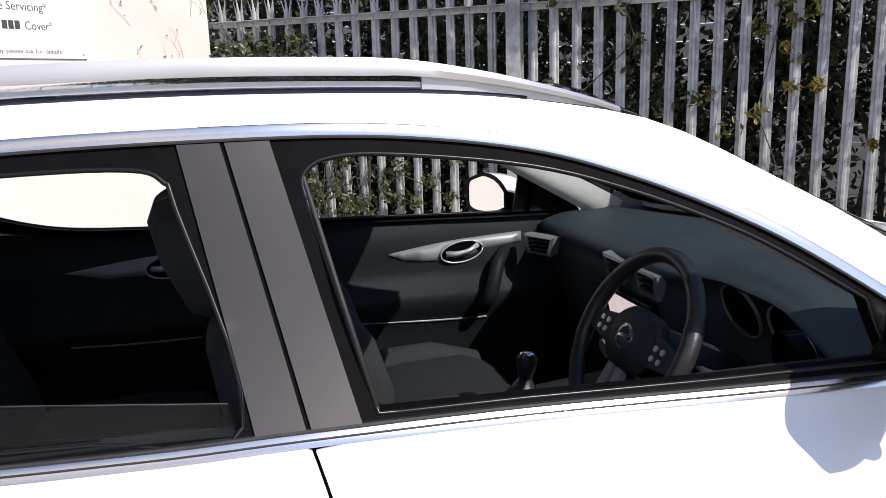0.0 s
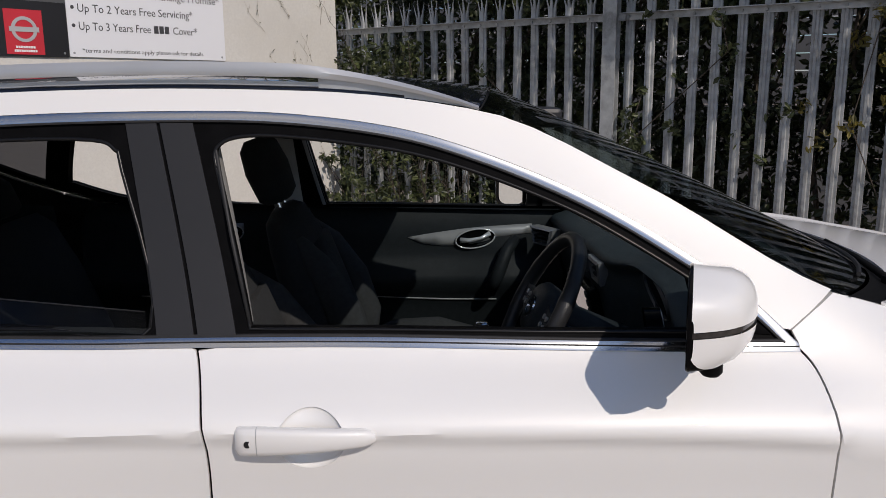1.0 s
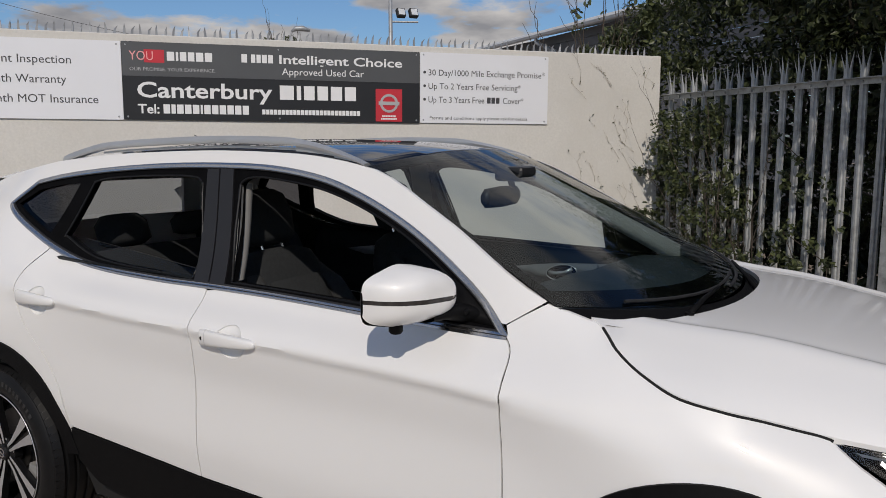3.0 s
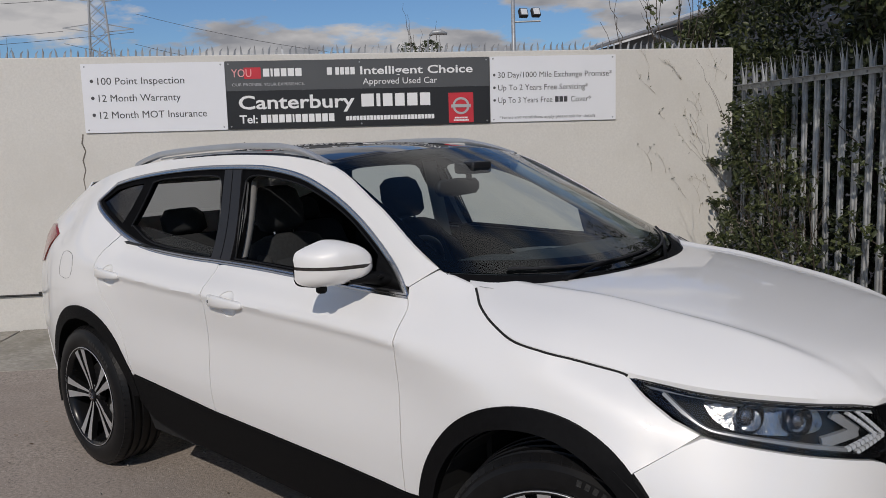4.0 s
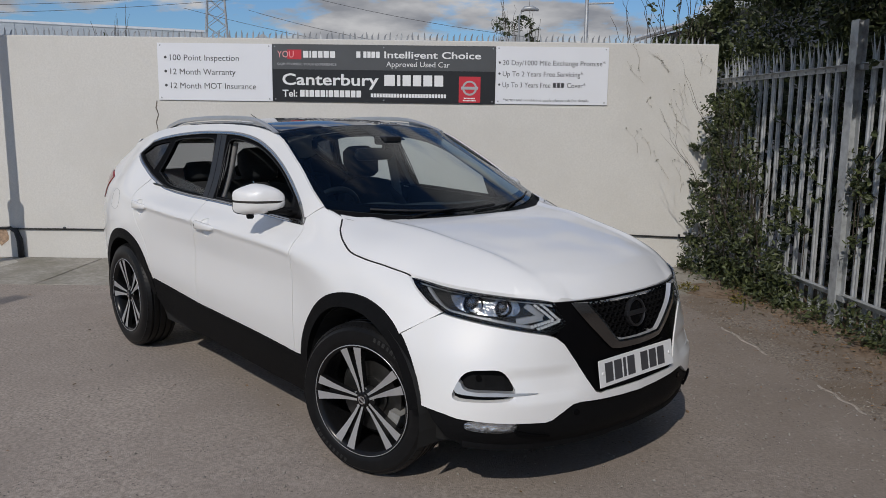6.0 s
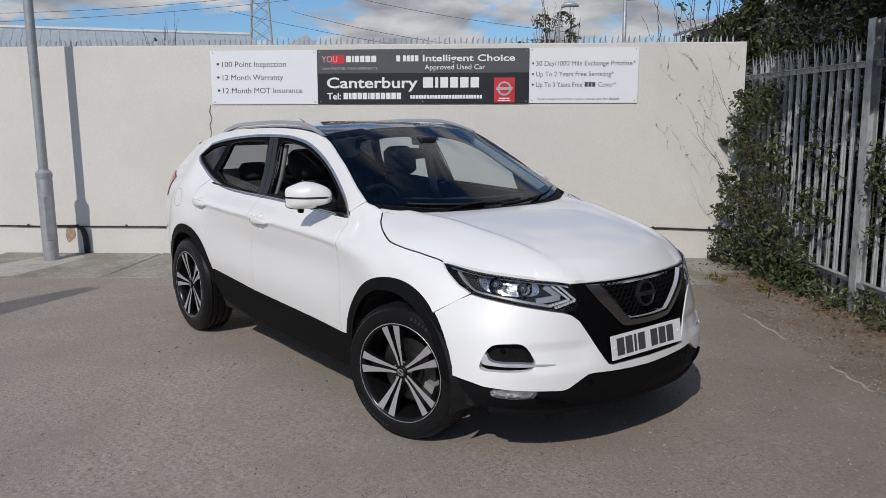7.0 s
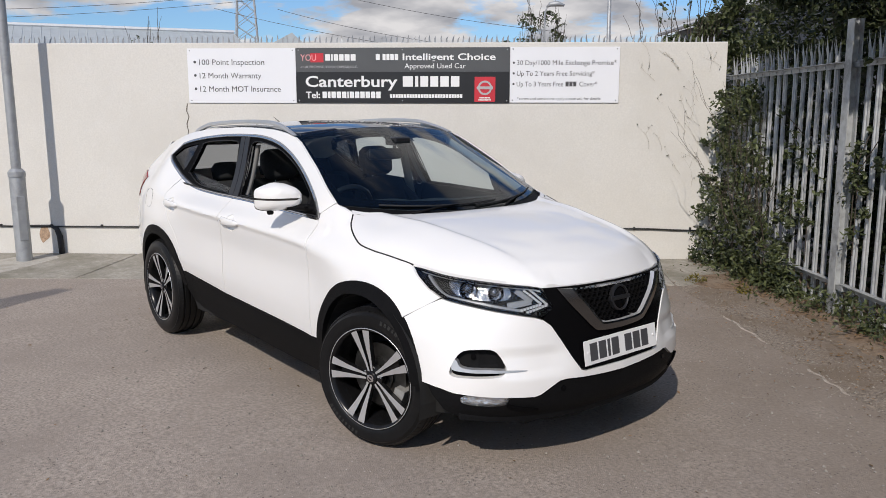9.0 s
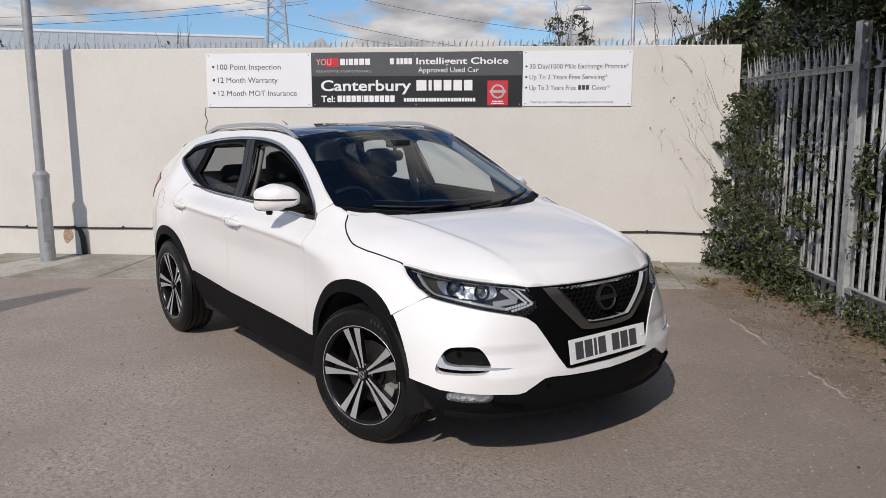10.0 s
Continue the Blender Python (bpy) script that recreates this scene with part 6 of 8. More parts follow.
# ---- bonnet, windscreen, roof, tail ----
def build_top():
    rear = [(1.215 - 0.265 * (abs(q)) ** 2.4, 0.69 * q) for q in [-1 + k / 10 for k in range(21)]]
    edge = [(x, BONNET_W(x) - 0.005) for x in [0.985 + 0.01675 * k for k in range(61)]]
    front = [(2.092 - 0.072 * (abs(y) / 0.41) ** 2.1, y) for y in (0.41, 0.36, 0.3, 0.2, 0.1, 0, -0.1, -0.2, -0.3, -0.36, -0.41)]
    poly = rear + edge + front + [(x, -y) for x, y in edge[::-1]]
    part("bonnet", cut_panel(poly, bonnet, 0.032, flange=0.03, outward=(0, 0, 1), aspect=(1.3, 0.32)), M_paint, car, smooth=True, angle=35)
    for s in (-1, 1):
        # Dark strip laid flush in the bonnet gap, standing in for the shade there.
        line = [Vector((x, s * (SIDE_W[6](x) - 0.002), SIDE_Z[6](x) - 0.0015)) for x in [0.985 + 0.0103 * k for k in range(51)]]
        part("bonnet_seal", tube(bmesh.new(), line, 0.0042, 8), M_dark_liner, car)
    # cowl panel and windscreen
    bm = bmesh.new()
    sheet(bm, 40, 3, lambda u, v: windscreen(2 * u - 1, -0.01, 0.0).lerp(bonnet(1.225 - 0.265 * abs(2 * u - 1) ** 2.4, 0.69 * (2 * u - 1)) + Vector((0.03, 0, -0.012)), v) + Vector((0, 0, -0.014 * math.sin(math.pi * v))))
    part("cowl_panel", bm, M_cladding, car, "black plastic scuttle panel", smooth=True)
    bm = sheet(bmesh.new(), 32, 18, lambda u, v: windscreen(2 * u - 1, v))
    part("windscreen", bm, M_glass, car, "reflective tinted windscreen", smooth=True)
    # black ceramic border
    bm = bmesh.new()
    sheet(bm, 32, 2, lambda u, v: windscreen(2 * u - 1, 0.10 * v, -0.003))
    sheet(bm, 32, 2, lambda u, v: windscreen(2 * u - 1, 0.955 + 0.045 * v, -0.003))
    for s in (-1, 1):
        sheet(bm, 2, 20, lambda u, v: windscreen(s * (0.95 + 0.05 * u), v, -0.003))
    sheet(bm, 6, 4, lambda u, v: windscreen(-0.16 + 0.32 * u, 0.80 + 0.17 * v, -0.003))
    part("windscreen_border", bm, M_gloss_black, car, smooth=True)
    for s in (-1, 1):
        part("screen_seal", tube(bmesh.new(), [windscreen(s * 0.975, 0.06 + 0.9 * k / 14, -0.022) for k in range(15)], 0.010, 8), M_dark_liner, car)
    part("screen_seal", tube(bmesh.new(), [windscreen(-0.92 + 0.92 * k / 10, 1.0, -0.022) for k in range(21)], 0.012, 8), M_dark_liner, car)
    # roof: glass panel and painted rear
    x_end = -0.93
    poly = [(0.268 - 0.066 * (y / 0.59) ** 2, y) for y in [-0.55 + 0.055 * k for k in range(21)]] + [(x, SIDE_W[6](x) - 0.022) for x in (0.15, 0.0, -0.2, -0.4, -0.6, -0.8)] + [(x_end, 0.5), (x_end, 0.0), (x_end, -0.5)] + [(x, -SIDE_W[6](x) + 0.022) for x in (-0.8, -0.6, -0.4, -0.2, 0.0, 0.15)]
    part("glass_roof", cut_panel(poly, roof, 0.06, flange=0.008, outward=(0, 0, 1)), M_glass_roof, car, "dark blue-black glass roof", smooth=True)
    poly = [(x_end - 0.006, y) for y in [0.56 - 0.056 * k for k in range(21)]] + [(-1.2, -0.565), (-1.5, -0.57), (-1.80, -0.56)] + [(-1.86, 0.0)] + [(-1.80, 0.56), (-1.5, 0.57), (-1.2, 0.565)]
    part("rear_roof", cut_panel(poly, roof, 0.06, flange=0.01, outward=(0, 0, 1)), M_paint, car, smooth=True, angle=35)
    # headliner and pillar linings
    bm = sheet(bmesh.new(), 14, 14, lambda u, v: roof(0.20 - 1.95 * u, (2 * v - 1) * 0.54, -0.035))
    part("headliner", bm, M_headliner, car, "pale grey roof lining", smooth=True)
    for s in (-1, 1):
        def lining(u, v):
            a, e = windscreen(s * 0.965, v, -0.03), windscreen(s * 0.975, v, -0.02)
            zz = e.z - 0.105 + 0.03 * v
            b = Vector((e.x - 0.01, s * (side_w(e.x, zz) - 0.045), zz))
            return a.lerp(b, u) + Vector((-0.012, -s * 0.012, -0.006)) * math.sin(math.pi * u)

        bm = sheet(bmesh.new(), 5, 16, lining)
        part("pillar_lining", bm, M_headliner, car, "pale windscreen pillar lining", smooth=True)
    # roof rails
    for s in (-1, 1):
        bm = bmesh.new()
        n = 40
        rings = []
        for i in range(n + 1):
            q = i / n
            x = 0.205 - 1.475 * q
            lift = 0.030 * min(1, (min(q / 0.22, (1 - q) / 0.16)) ** 0.8) if 0 < q < 1 else 0.0
            y = s * (SIDE_W[6](x) - 0.012 - 0.018 * min(1, q / 0.15))
            z = roof(x, y).z + lift
            hh = 0.004 + 0.0085 * min(1, q / 0.25)
            rings.append([bm.verts.new((x, y + dy, z + dz)) for dy, dz in ((-0.014, -hh), (-0.016, 0.0), (-0.010, hh), (0.010, hh), (0.016, 0), (0.014, -hh))])
        for r0, r1 in zip(rings, rings[1:]):
            for a in range(6):
                bm.faces.new((r0[a], r0[(a + 1) % 6], r1[(a + 1) % 6], r1[a]))
        bm.faces.new(rings[0])
        bm.faces.new(rings[-1][::-1])
        bmesh.ops.recalc_face_normals(bm, faces=bm.faces)
        r = part("roof_rail", bm, M_satin, car, "satin silver roof rail", smooth=True, angle=40)
        bm = bmesh.new()
        sheet(bm, 20, 1, lambda u, v: Vector((-0.09 - 0.95 * u, s * (SIDE_W[6](-0.09 - 0.95 * u) - 0.030), roof(-0.09 - 0.95 * u, SIDE_W[6](-0.09 - 0.95 * u) - 0.03).z + 0.002 + 0.008 * v)))
        sheet(bm, 10, 1, lambda u, v: Vector((-0.09 + 0.29 * u, s * (SIDE_W[6](-0.09 + 0.29 * u) - 0.018 - 0.008 * (1 - u)), roof(-0.09 + 0.29 * u, SIDE_W[6](-0.09 + 0.29 * u) - 0.02).z - 0.004 + (0.030 - 0.024 * u) * v)))
        part("rail_web", bm, M_satin, r)
    # spoiler over the rear window
    def spoiler(u, v):
        y = (2 * u - 1) * 0.545
        e = abs(2 * u - 1)
        c = [(-1.56, -0.004), (-1.60, 0.004), (-1.72, 0.016), (-1.84, 0.018), (-1.90 + 0.07 * e ** 3, 0.012), (-1.905 + 0.07 * e ** 3, -0.010), (-1.86, -0.030), (-1.76, -0.04)]
        k = min(v * 7, 6.999)
        a, b = c[int(k)], c[int(k) + 1]
        x, dz = (a[i] + (b[i] - a[i]) * (k - int(k)) for i in (0, 1))
        top = 1.452 - 0.13 * (-x - 1.5) - 0.062 * e ** 2.4
        return Vector((x, y, top + dz * (1 - 0.6 * e ** 6)))

    part("roof_spoiler", sheet(bmesh.new(), 24, 21, spoiler), M_paint, car, "white roof-end spoiler", smooth=True, angle=40)
    # tailgate with its window
    def tail(u, v, off=0.0):
        # u across -1..1, v down 0..1
        x = spline((0, -1.845), (0.35, -1.99), (0.55, -2.07), (0.75, -2.12), (1.0, -2.10))(v) + 0.10 * abs(u) ** 2.5
        z = spline((0, 1.372), (0.35, 1.13), (0.55, 0.95), (0.75, 0.66), (1.0, 0.28))(v)
        w = spline((0, 0.575), (0.35, 0.67), (0.55, 0.74), (0.8, 0.77), (1, 0.74))(v)
        return Vector((x - off, w * u, z))
    poly = [(-1, 0), (1, 0), (1, 1), (-1, 1)]
    hole = [(-0.82, 0.06), (0.82, 0.06), (0.86, 0.34), (-0.86, 0.34)]
    part("tailgate", cut_panel(poly, tail, 0.09, holes=(hole,), flange=0.02, outward=(-1, 0, 0)), M_paint, car, smooth=True, angle=35)
    part("rear_window", cut_panel(hole, tail, 0.15, flange=0, outward=(-1, 0, 0)), M_glass_dark, car, smooth=True)
    for s in (-1, 1):
        fn = side_fn(s)
        lamp = [(-1.78, 1.105), (-1.90, 1.148), (-2.0, 1.15), (-2.075, 1.08), (-2.07, 0.94), (-2.0, 0.955), (-1.86, 1.04)]
        part("tail_lamp", cut_panel(lamp, lambda x, z, off=0.0: fn(x, z, off + 0.008), 0.04, flange=0.03, outward=(0, s, 0)), M_red_lens, car, "red rear lamp", smooth=True, angle=35)


build_top()


# ---- wheels ----
def build_wheel(name_pose, R=0.346):
    """Tyre with grooved tread, machined ten-spoke rim, disc and caliper. The wheel's face looks to -y."""
    bm = bmesh.new()
    r, w = 0.241, 0.108
    prof = [(r, w - 0.01), (r + 0.008, w), (0.272, w + 0.006), (0.306, w + 0.004), (R - 0.018, w - 0.010), (R - 0.006, w - 0.024)]
    for y in (0.062, 0.022, -0.022, -0.062):
        prof += [(R, y + 0.009), (R - 0.008, y + 0.006), (R - 0.008, y - 0.006), (R, y - 0.009)]
    prof += [(R - 0.006, -w + 0.024), (R - 0.018, -w + 0.010), (0.306, -w - 0.004), (0.272, -w - 0.006), (r + 0.008, -w), (r, -w + 0.01)]
    lathe(bm, prof, 72)
    wheel = part("wheel", bm, M_tyre, car, "black tyre on a two-tone alloy wheel", smooth=True, angle=38)
    wheel.matrix_basis = name_pose
    # tread blocks
    rad = spline((0.05, R + 0.001), (0.072, R), (0.086, R - 0.0035), (0.098, R - 0.013))
    rad = (lambda q: lambda y: q(abs(y)))(rad)
    for y0, y1, sk in ((-0.098, -0.072, 0.02), (0.072, 0.098, -0.02)):
        bm = bmesh.new()
        for k in range(72):
            a = 2 * math.pi * k / 72
            m = Matrix.Rotation(-a, 4, "Y")
            v = [bm.verts.new(m @ Vector(c)) for c in ((rad(y0) - 0.006, y0, -0.0138), (rad(y1) - 0.006, y1, -0.0138 + sk * 0.3), (rad(y1) - 0.006, y1, 0.0138 + sk * 0.3), (rad(y0) - 0.006, y0, 0.0138))]
            t = [bm.verts.new(m @ Vector((c[0], c[1], c[2]))) for c in ((rad(y0), y0, -0.0128), (rad(y1), y1, -0.0128 + sk * 0.3), (rad(y1), y1, 0.0128 + sk * 0.3), (rad(y0), y0, 0.0128))]
            bm.faces.new(t)
            for i in range(4):
                bm.faces.new((v[i], v[(i + 1) % 4], t[(i + 1) % 4], t[i]))
        part("tread", bm, M_tyre, wheel)
    # raised lettering on the side wall, as plain blocks, its highlight put into a paler colour
    for a0 in (70, 250):
        bm = bmesh.new()
        rng = random.Random(a0)
        for k in range(9):
            m = Matrix.Rotation(-radians(a0 + 4.6 * k), 4, "Y")
            h = rng.uniform(0.0045, 0.0075)
            v = [bm.verts.new(m @ Vector(c)) for c in ((0.283, -w - 0.0068, -h), (0.300, -w - 0.0058, -h), (0.300, -w - 0.0058, h), (0.283, -w - 0.0068, h))]
            q = [bm.verts.new(m @ Vector(c)) for c in ((0.282, -w - 0.003, -h - 0.001), (0.301, -w - 0.002, -h - 0.001), (0.301, -w - 0.002, h + 0.001), (0.282, -w - 0.003, h + 0.001))]
            bm.faces.new(v)
            for i in range(4):
                bm.faces.new((q[i], q[(i + 1) % 4], v[(i + 1) % 4], v[i]))
        part("side_wall_marking", bm, M_tyre_mark, wheel, "raised marking with its highlight put into the grey")
    # rim barrel and flange
    bm = bmesh.new()
    lathe(bm, [(0.224, -0.100), (0.228, -0.108), (0.222, -0.112), (0.212, -0.106), (0.205, -0.085), (0.196, -0.02), (0.20, 0.09)], 64)
    part("rim_barrel", bm, M_alloy_dark, wheel, smooth=True, angle=50)
    bm = bmesh.new()
    lathe(bm, [(0.2240, -0.107), (0.2262, -0.1110), (0.2238, -0.1125), (0.2205, -0.1095), (0.2195, -0.105)], 64)
    part("rim_flange", bm, M_alloy, wheel, "machined bright rim edge", smooth=True)
    # five pairs of spokes
    for k in range(5):
        m = Matrix.Rotation(radians(72 * k + 8), 4, "Y")
        for sgn in (-1, 1):
            bm = bmesh.new()
            sec = []
            for rr, c, hw, y in ((0.030, 0.009, 0.0045, -0.088), (0.07, 0.0125, 0.0062, -0.090), (0.13, 0.020, 0.0105, -0.098), (0.18, 0.028, 0.0150, -0.104), (0.2205, 0.0355, 0.0192, -0.1085)):
                z = sgn * c
                sec.append([bm.verts.new(m @ Vector(p)) for p in ((rr, y, z - hw), (rr, y, z + hw), (rr, y + 0.028, z + hw * 1.05), (rr, y + 0.028, z - hw * 1.05))])
            for a, b in zip(sec, sec[1:]):
                for i in range(4):
                    f = bm.faces.new((a[i], a[(i + 1) % 4], b[(i + 1) % 4], b[i]))
                    f.material_index = 0 if i == 0 else 1
            bm.faces.new(sec[0][::-1]).material_index = 1
            bm.faces.new(sec[-1]).material_index = 1
            bmesh.ops.recalc_face_normals(bm, faces=bm.faces)
            part("spoke", bm, [M_alloy, M_alloy_dark], wheel)
        # dark web that joins the pair near the hub
        bm = bmesh.new()
        sheet(bm, 4, 2, lambda u, v: m @ Vector((0.05 + 0.12 * u, -0.078 - 0.008 * u, (2 * v - 1) * (0.02 + 0.01 * u))))
        part("spoke_web", bm, M_alloy_dark, wheel)
    bm = bmesh.new()
    lathe(bm, [(0.0, -0.098), (0.026, -0.098), (0.030, -0.094), (0.032, -0.086), (0.055, -0.080), (0.058, -0.05)], 32)
    part("hub", bm, M_alloy_dark, wheel, smooth=True, angle=30)
    bm = bmesh.new()
    lathe(bm, [(0.013, -0.0985), (0.013, -0.100), (0.018, -0.100), (0.018, -0.0985)], 24)
    box(bm, (-0.021, -0.101, -0.0035), (0.021, -0.0985, 0.0035))
    part("centre_cap_emblem", bm, M_chrome, wheel, "plain bright ring and bar")
    for k in range(5):
        a = radians(72 * k + 44)
        bm = bmesh.new()
        lathe(bm, [(0.0, -0.082), (0.009, -0.082), (0.010, -0.06)], 8, Matrix.Translation((0.045 * math.cos(a), 0, 0.045 * math.sin(a))))
        part("wheel_nut", bm, M_satin, wheel)
    bm = bmesh.new()
    lathe(bm, [(0.05, -0.035), (0.085, -0.035), (0.085, -0.025), (0.155, -0.025), (0.155, 0.0), (0.05, 0.0)], 48)
    part("brake_disc", bm, M_disc, wheel, smooth=True, angle=30)
    bm = bmesh.new()
    for k in range(8):
        a0, a1 = radians(-22 + 5 * k), radians(-22 + 5 * (k + 1))
        for r0, r1, y0, y1 in ((0.125, 0.182, -0.066, 0.03),):
            v = []
            for a in (a0, a1):
                for rr in (r0, r1):
                    for y in (y0, y1):
                        v.append(bm.verts.new((rr * math.cos(a), y, rr * math.sin(a))))
            for q in ((0, 1, 3, 2), (4, 6, 7, 5), (0, 4, 5, 1), (2, 3, 7, 6), (0, 2, 6, 4), (1, 5, 7, 3)):
                bm.faces.new([v[i] for i in q])
    bmesh.ops.remove_doubles(bm, verts=bm.verts, dist=1e-5)
    part("brake_caliper", bm, M_caliper, wheel, "pale cast brake caliper")
    bm = bmesh.new()
    lathe(bm, [(0.0, 0.02), (0.19, 0.02)], 32)
    part("back_plate", bm, M_dark_liner, wheel)
    for ob in wheel.children:
        if ob.name.split(".")[0] in ("rim_barrel", "rim_flange", "spoke", "spoke_web"):
            ob.data.transform(Matrix.Diagonal((1.085, 1, 1.085, 1)))
    return wheel


STEER = 17.0
build_wheel(pose(1.323, -0.775, 0.345, 0, 33, STEER), 0.336)
build_wheel(pose(1.323, 0.775, 0.345, 0, 0, 180 + STEER), 0.336)
build_wheel(pose(-1.323, -0.775, 0.345, 0, 30, 0))
build_wheel(pose(-1.323, 0.775, 0.345, 0, 0, 180))


def build_under():
    bm = bmesh.new()
    box(bm, (-0.86, -0.74, 0.25), (0.86, 0.74, 0.33))
    box(bm, (-2.0, -0.50, 0.28), (-0.86, 0.50, 0.38))
    box(bm, (0.86, -0.5, 0.22), (2.0, 0.5, 0.34))
    part("floor_pan", bm, M_dark_liner, car)
    for cx in HUBS:
        lo = -15 if cx > 0 else 14
        for s in (-1, 1):
            bm = bmesh.new()
            n = 20
            for i in range(n):
                a0, a1 = (radians(lo + (195 - lo) * (i + k) / n) for k in (0, 1))
                v = [bm.verts.new((cx + 0.40 * math.cos(a), y * s, 0.345 + 0.40 * math.sin(a))) for a, y in ((a0, 0.50), (a1, 0.50), (a1, 0.86), (a0, 0.86))]
                bm.faces.new(v)
            c = bm.verts.new((cx, 0.50 * s, 0.345))
            for i in range(n):
                a0, a1 = (radians(lo + (195 - lo) * (i + k) / n) for k in (0, 1))
                v = [bm.verts.new((cx + 0.40 * math.cos(a), 0.50 * s, 0.345 + 0.40 * math.sin(a))) for a in (a0, a1)]
                bm.faces.new((c, *v))
            part("wheel_arch_liner", bm, M_dark_liner, car)
    # firewall and closing sheets
    bm = bmesh.new()
    box(bm, (1.02, -0.72, 0.3), (1.04, 0.72, 1.0))
    part("bulkhead", bm, M_dark_liner, car)


build_under()


# ---- the nose ----
def fascia_s(x, z):
    """The nose coordinate s at which the side of the nose reaches that station."""
    lo, hi = 0.0, 1.25
    for _ in range(30):
        m = (lo + hi) / 2
        if fascia(m, z).x > x:
            lo = m
        else:
            hi = m
    return lo


def raised(off):
    return lambda s, z, o=0.0: fascia(s, z, off + o)


ASP = (1.3, 0.75)


M_bright_bar = material("bright_grille_bar", (0.72, 0.72, 0.72), 0.3, 0.6, vary=0.04, scale=8)
M_projector = material("projector_glass", (0.16, 0.165, 0.175), 0.06, 0.8, vary=0.3, scale=30, coat=0.5)


M_fog_chrome = material("fog_reflector", (0.80, 0.80, 0.81), 0.22, 0.85, vary=0.35, scale=40, bump=0.9, bump_scale=45)
M_bar_chrome = material("grille_bar_chrome", (0.17, 0.17, 0.175), 0.16, 1.0, vary=0.04, scale=8)
M_dark_chrome = material("dark_chrome", (0.07, 0.07, 0.073), 0.14, 1.0, vary=0.04, scale=8)


def build_nose():
    arch = []
    for k in range(9):
        z = 0.680 - (0.680 - 0.421) * k / 8
        sn = (z - 0.345) / 0.455
        x = 1.285 + 0.425 * math.sqrt(1 - sn * sn)
        arch.append((-fascia_s(x, z), z))
    v_side = [(-0.385, 0.690), (-0.352, 0.662), (-0.303, 0.585), (-0.257, 0.505), (-0.226, 0.455), (-0.205, 0.446)]
    under_lamp = [(-fascia_s(x, z), z) for x, z in ((1.580, 0.684), (1.622, 0.714), (1.665, 0.745))] + [(-0.822, 0.768), (-0.812, 0.770), (-0.775, 0.762), (-0.652, 0.742), (-0.512, 0.719), (-0.42, 0.702)]
    low = [(-0.80, 0.403), (-0.75, 0.391), (-0.62, 0.379), (-0.42, 0.366), (-0.395, 0.372), (-0.318, 0.424), (-0.29, 0.428)]
    half = [(0.0, 0.412), (-0.1, 0.414), (-0.21, 0.421)] + low[::-1] + arch[::-1] + under_lamp + v_side
    outer = half + [(-s, z) for s, z in half[::-1] if s < -1e-6]
    fog = smooth_line([(-0.762, 0.466), (-0.737, 0.530), (-0.70, 0.568), (-0.64, 0.577), (-0.572, 0.572), (-0.532, 0.515), (-0.526, 0.484), (-0.555, 0.463), (-0.66, 0.458)], 4, True)
    fog2 = [(-s, z) for s, z in fog]
    bumper = part("front_bumper", cut_panel(outer, fascia, 0.026, holes=(fog, fog2), flange=0.035, outward=(1, 0, 0), aspect=ASP), M_paint, car, smooth=True, angle=35)
    for sg in (-1, 1):
        f = [(-sg * s, z) for s, z in fog]
        part("fog_recess", cut_panel(inset(f, -0.012), raised(-0.034), 0.04, flange=0, outward=(1, 0, 0)), M_cladding, bumper)
        blade = smooth_line([(-0.750, 0.492), (-0.738, 0.530), (-0.726, 0.528), (-0.706, 0.501), (-0.60, 0.493), (-0.445, 0.483), (-0.56, 0.478), (-0.68, 0.483)], 4, True)
        part("fog_blade", cut_panel([(-sg * s, z) for s, z in blade], raised(0.004), 0.03, flange=0.03, outward=(1, 0, 0)), M_satin, bumper, "satin silver blade in the bumper recess", smooth=True, angle=35)
    # gloss black surround
    halfg = [(0.0, 0.449), (-0.2, 0.451), (-0.222, 0.459), (-0.255, 0.510), (-0.300, 0.590), (-0.349, 0.667), (-0.384, 0.696), (-0.345, 0.745), (-0.400, 0.826), (-0.2, 0.824)]
    surround = halfg + [(-s, z) for s, z in halfg[::-1] if s < -1e-6]
    inner_u = [(-0.255, 0.815), (-0.185, 0.722), (-0.125, 0.655), (-0.095, 0.645)]
    hole = inner_u + [(-s, z) for s, z in inner_u[::-1]]
    sur = part("grille_surround", cut_panel(surround, raised(-0.004), 0.03, holes=(hole,), flange=0.03, outward=(1, 0, 0), aspect=ASP), M_gloss_black, car, "gloss black grille surround", smooth=True, angle=35)
    # bright U-shaped bar
    oU = smooth_line([(-0.335, 0.822), (-0.262, 0.730), (-0.175, 0.640), (-0.125, 0.612), (0, 0.606), (0.125, 0.612), (0.175, 0.640), (0.262, 0.730), (0.335, 0.822)], 5)
    iU = smooth_line([(-0.262, 0.820), (-0.192, 0.728), (-0.130, 0.658), (-0.098, 0.646), (0, 0.643), (0.098, 0.646), (0.130, 0.658), (0.192, 0.728), (0.262, 0.820)], 5)
    bm = bmesh.new()
    rows = []
    for (a, b) in zip(oU, iU):
        mid = ((a[0] + b[0]) / 2, (a[1] + b[1]) / 2)
        q = (a[0] * 0.2 + b[0] * 0.8, a[1] * 0.2 + b[1] * 0.8)
        rows.append([bm.verts.new(p) for p in (fascia(*a, -0.01), fascia(*a, 0.010), fascia(*q, 0.022), fascia(*b, 0.016), fascia(*b, -0.03))])
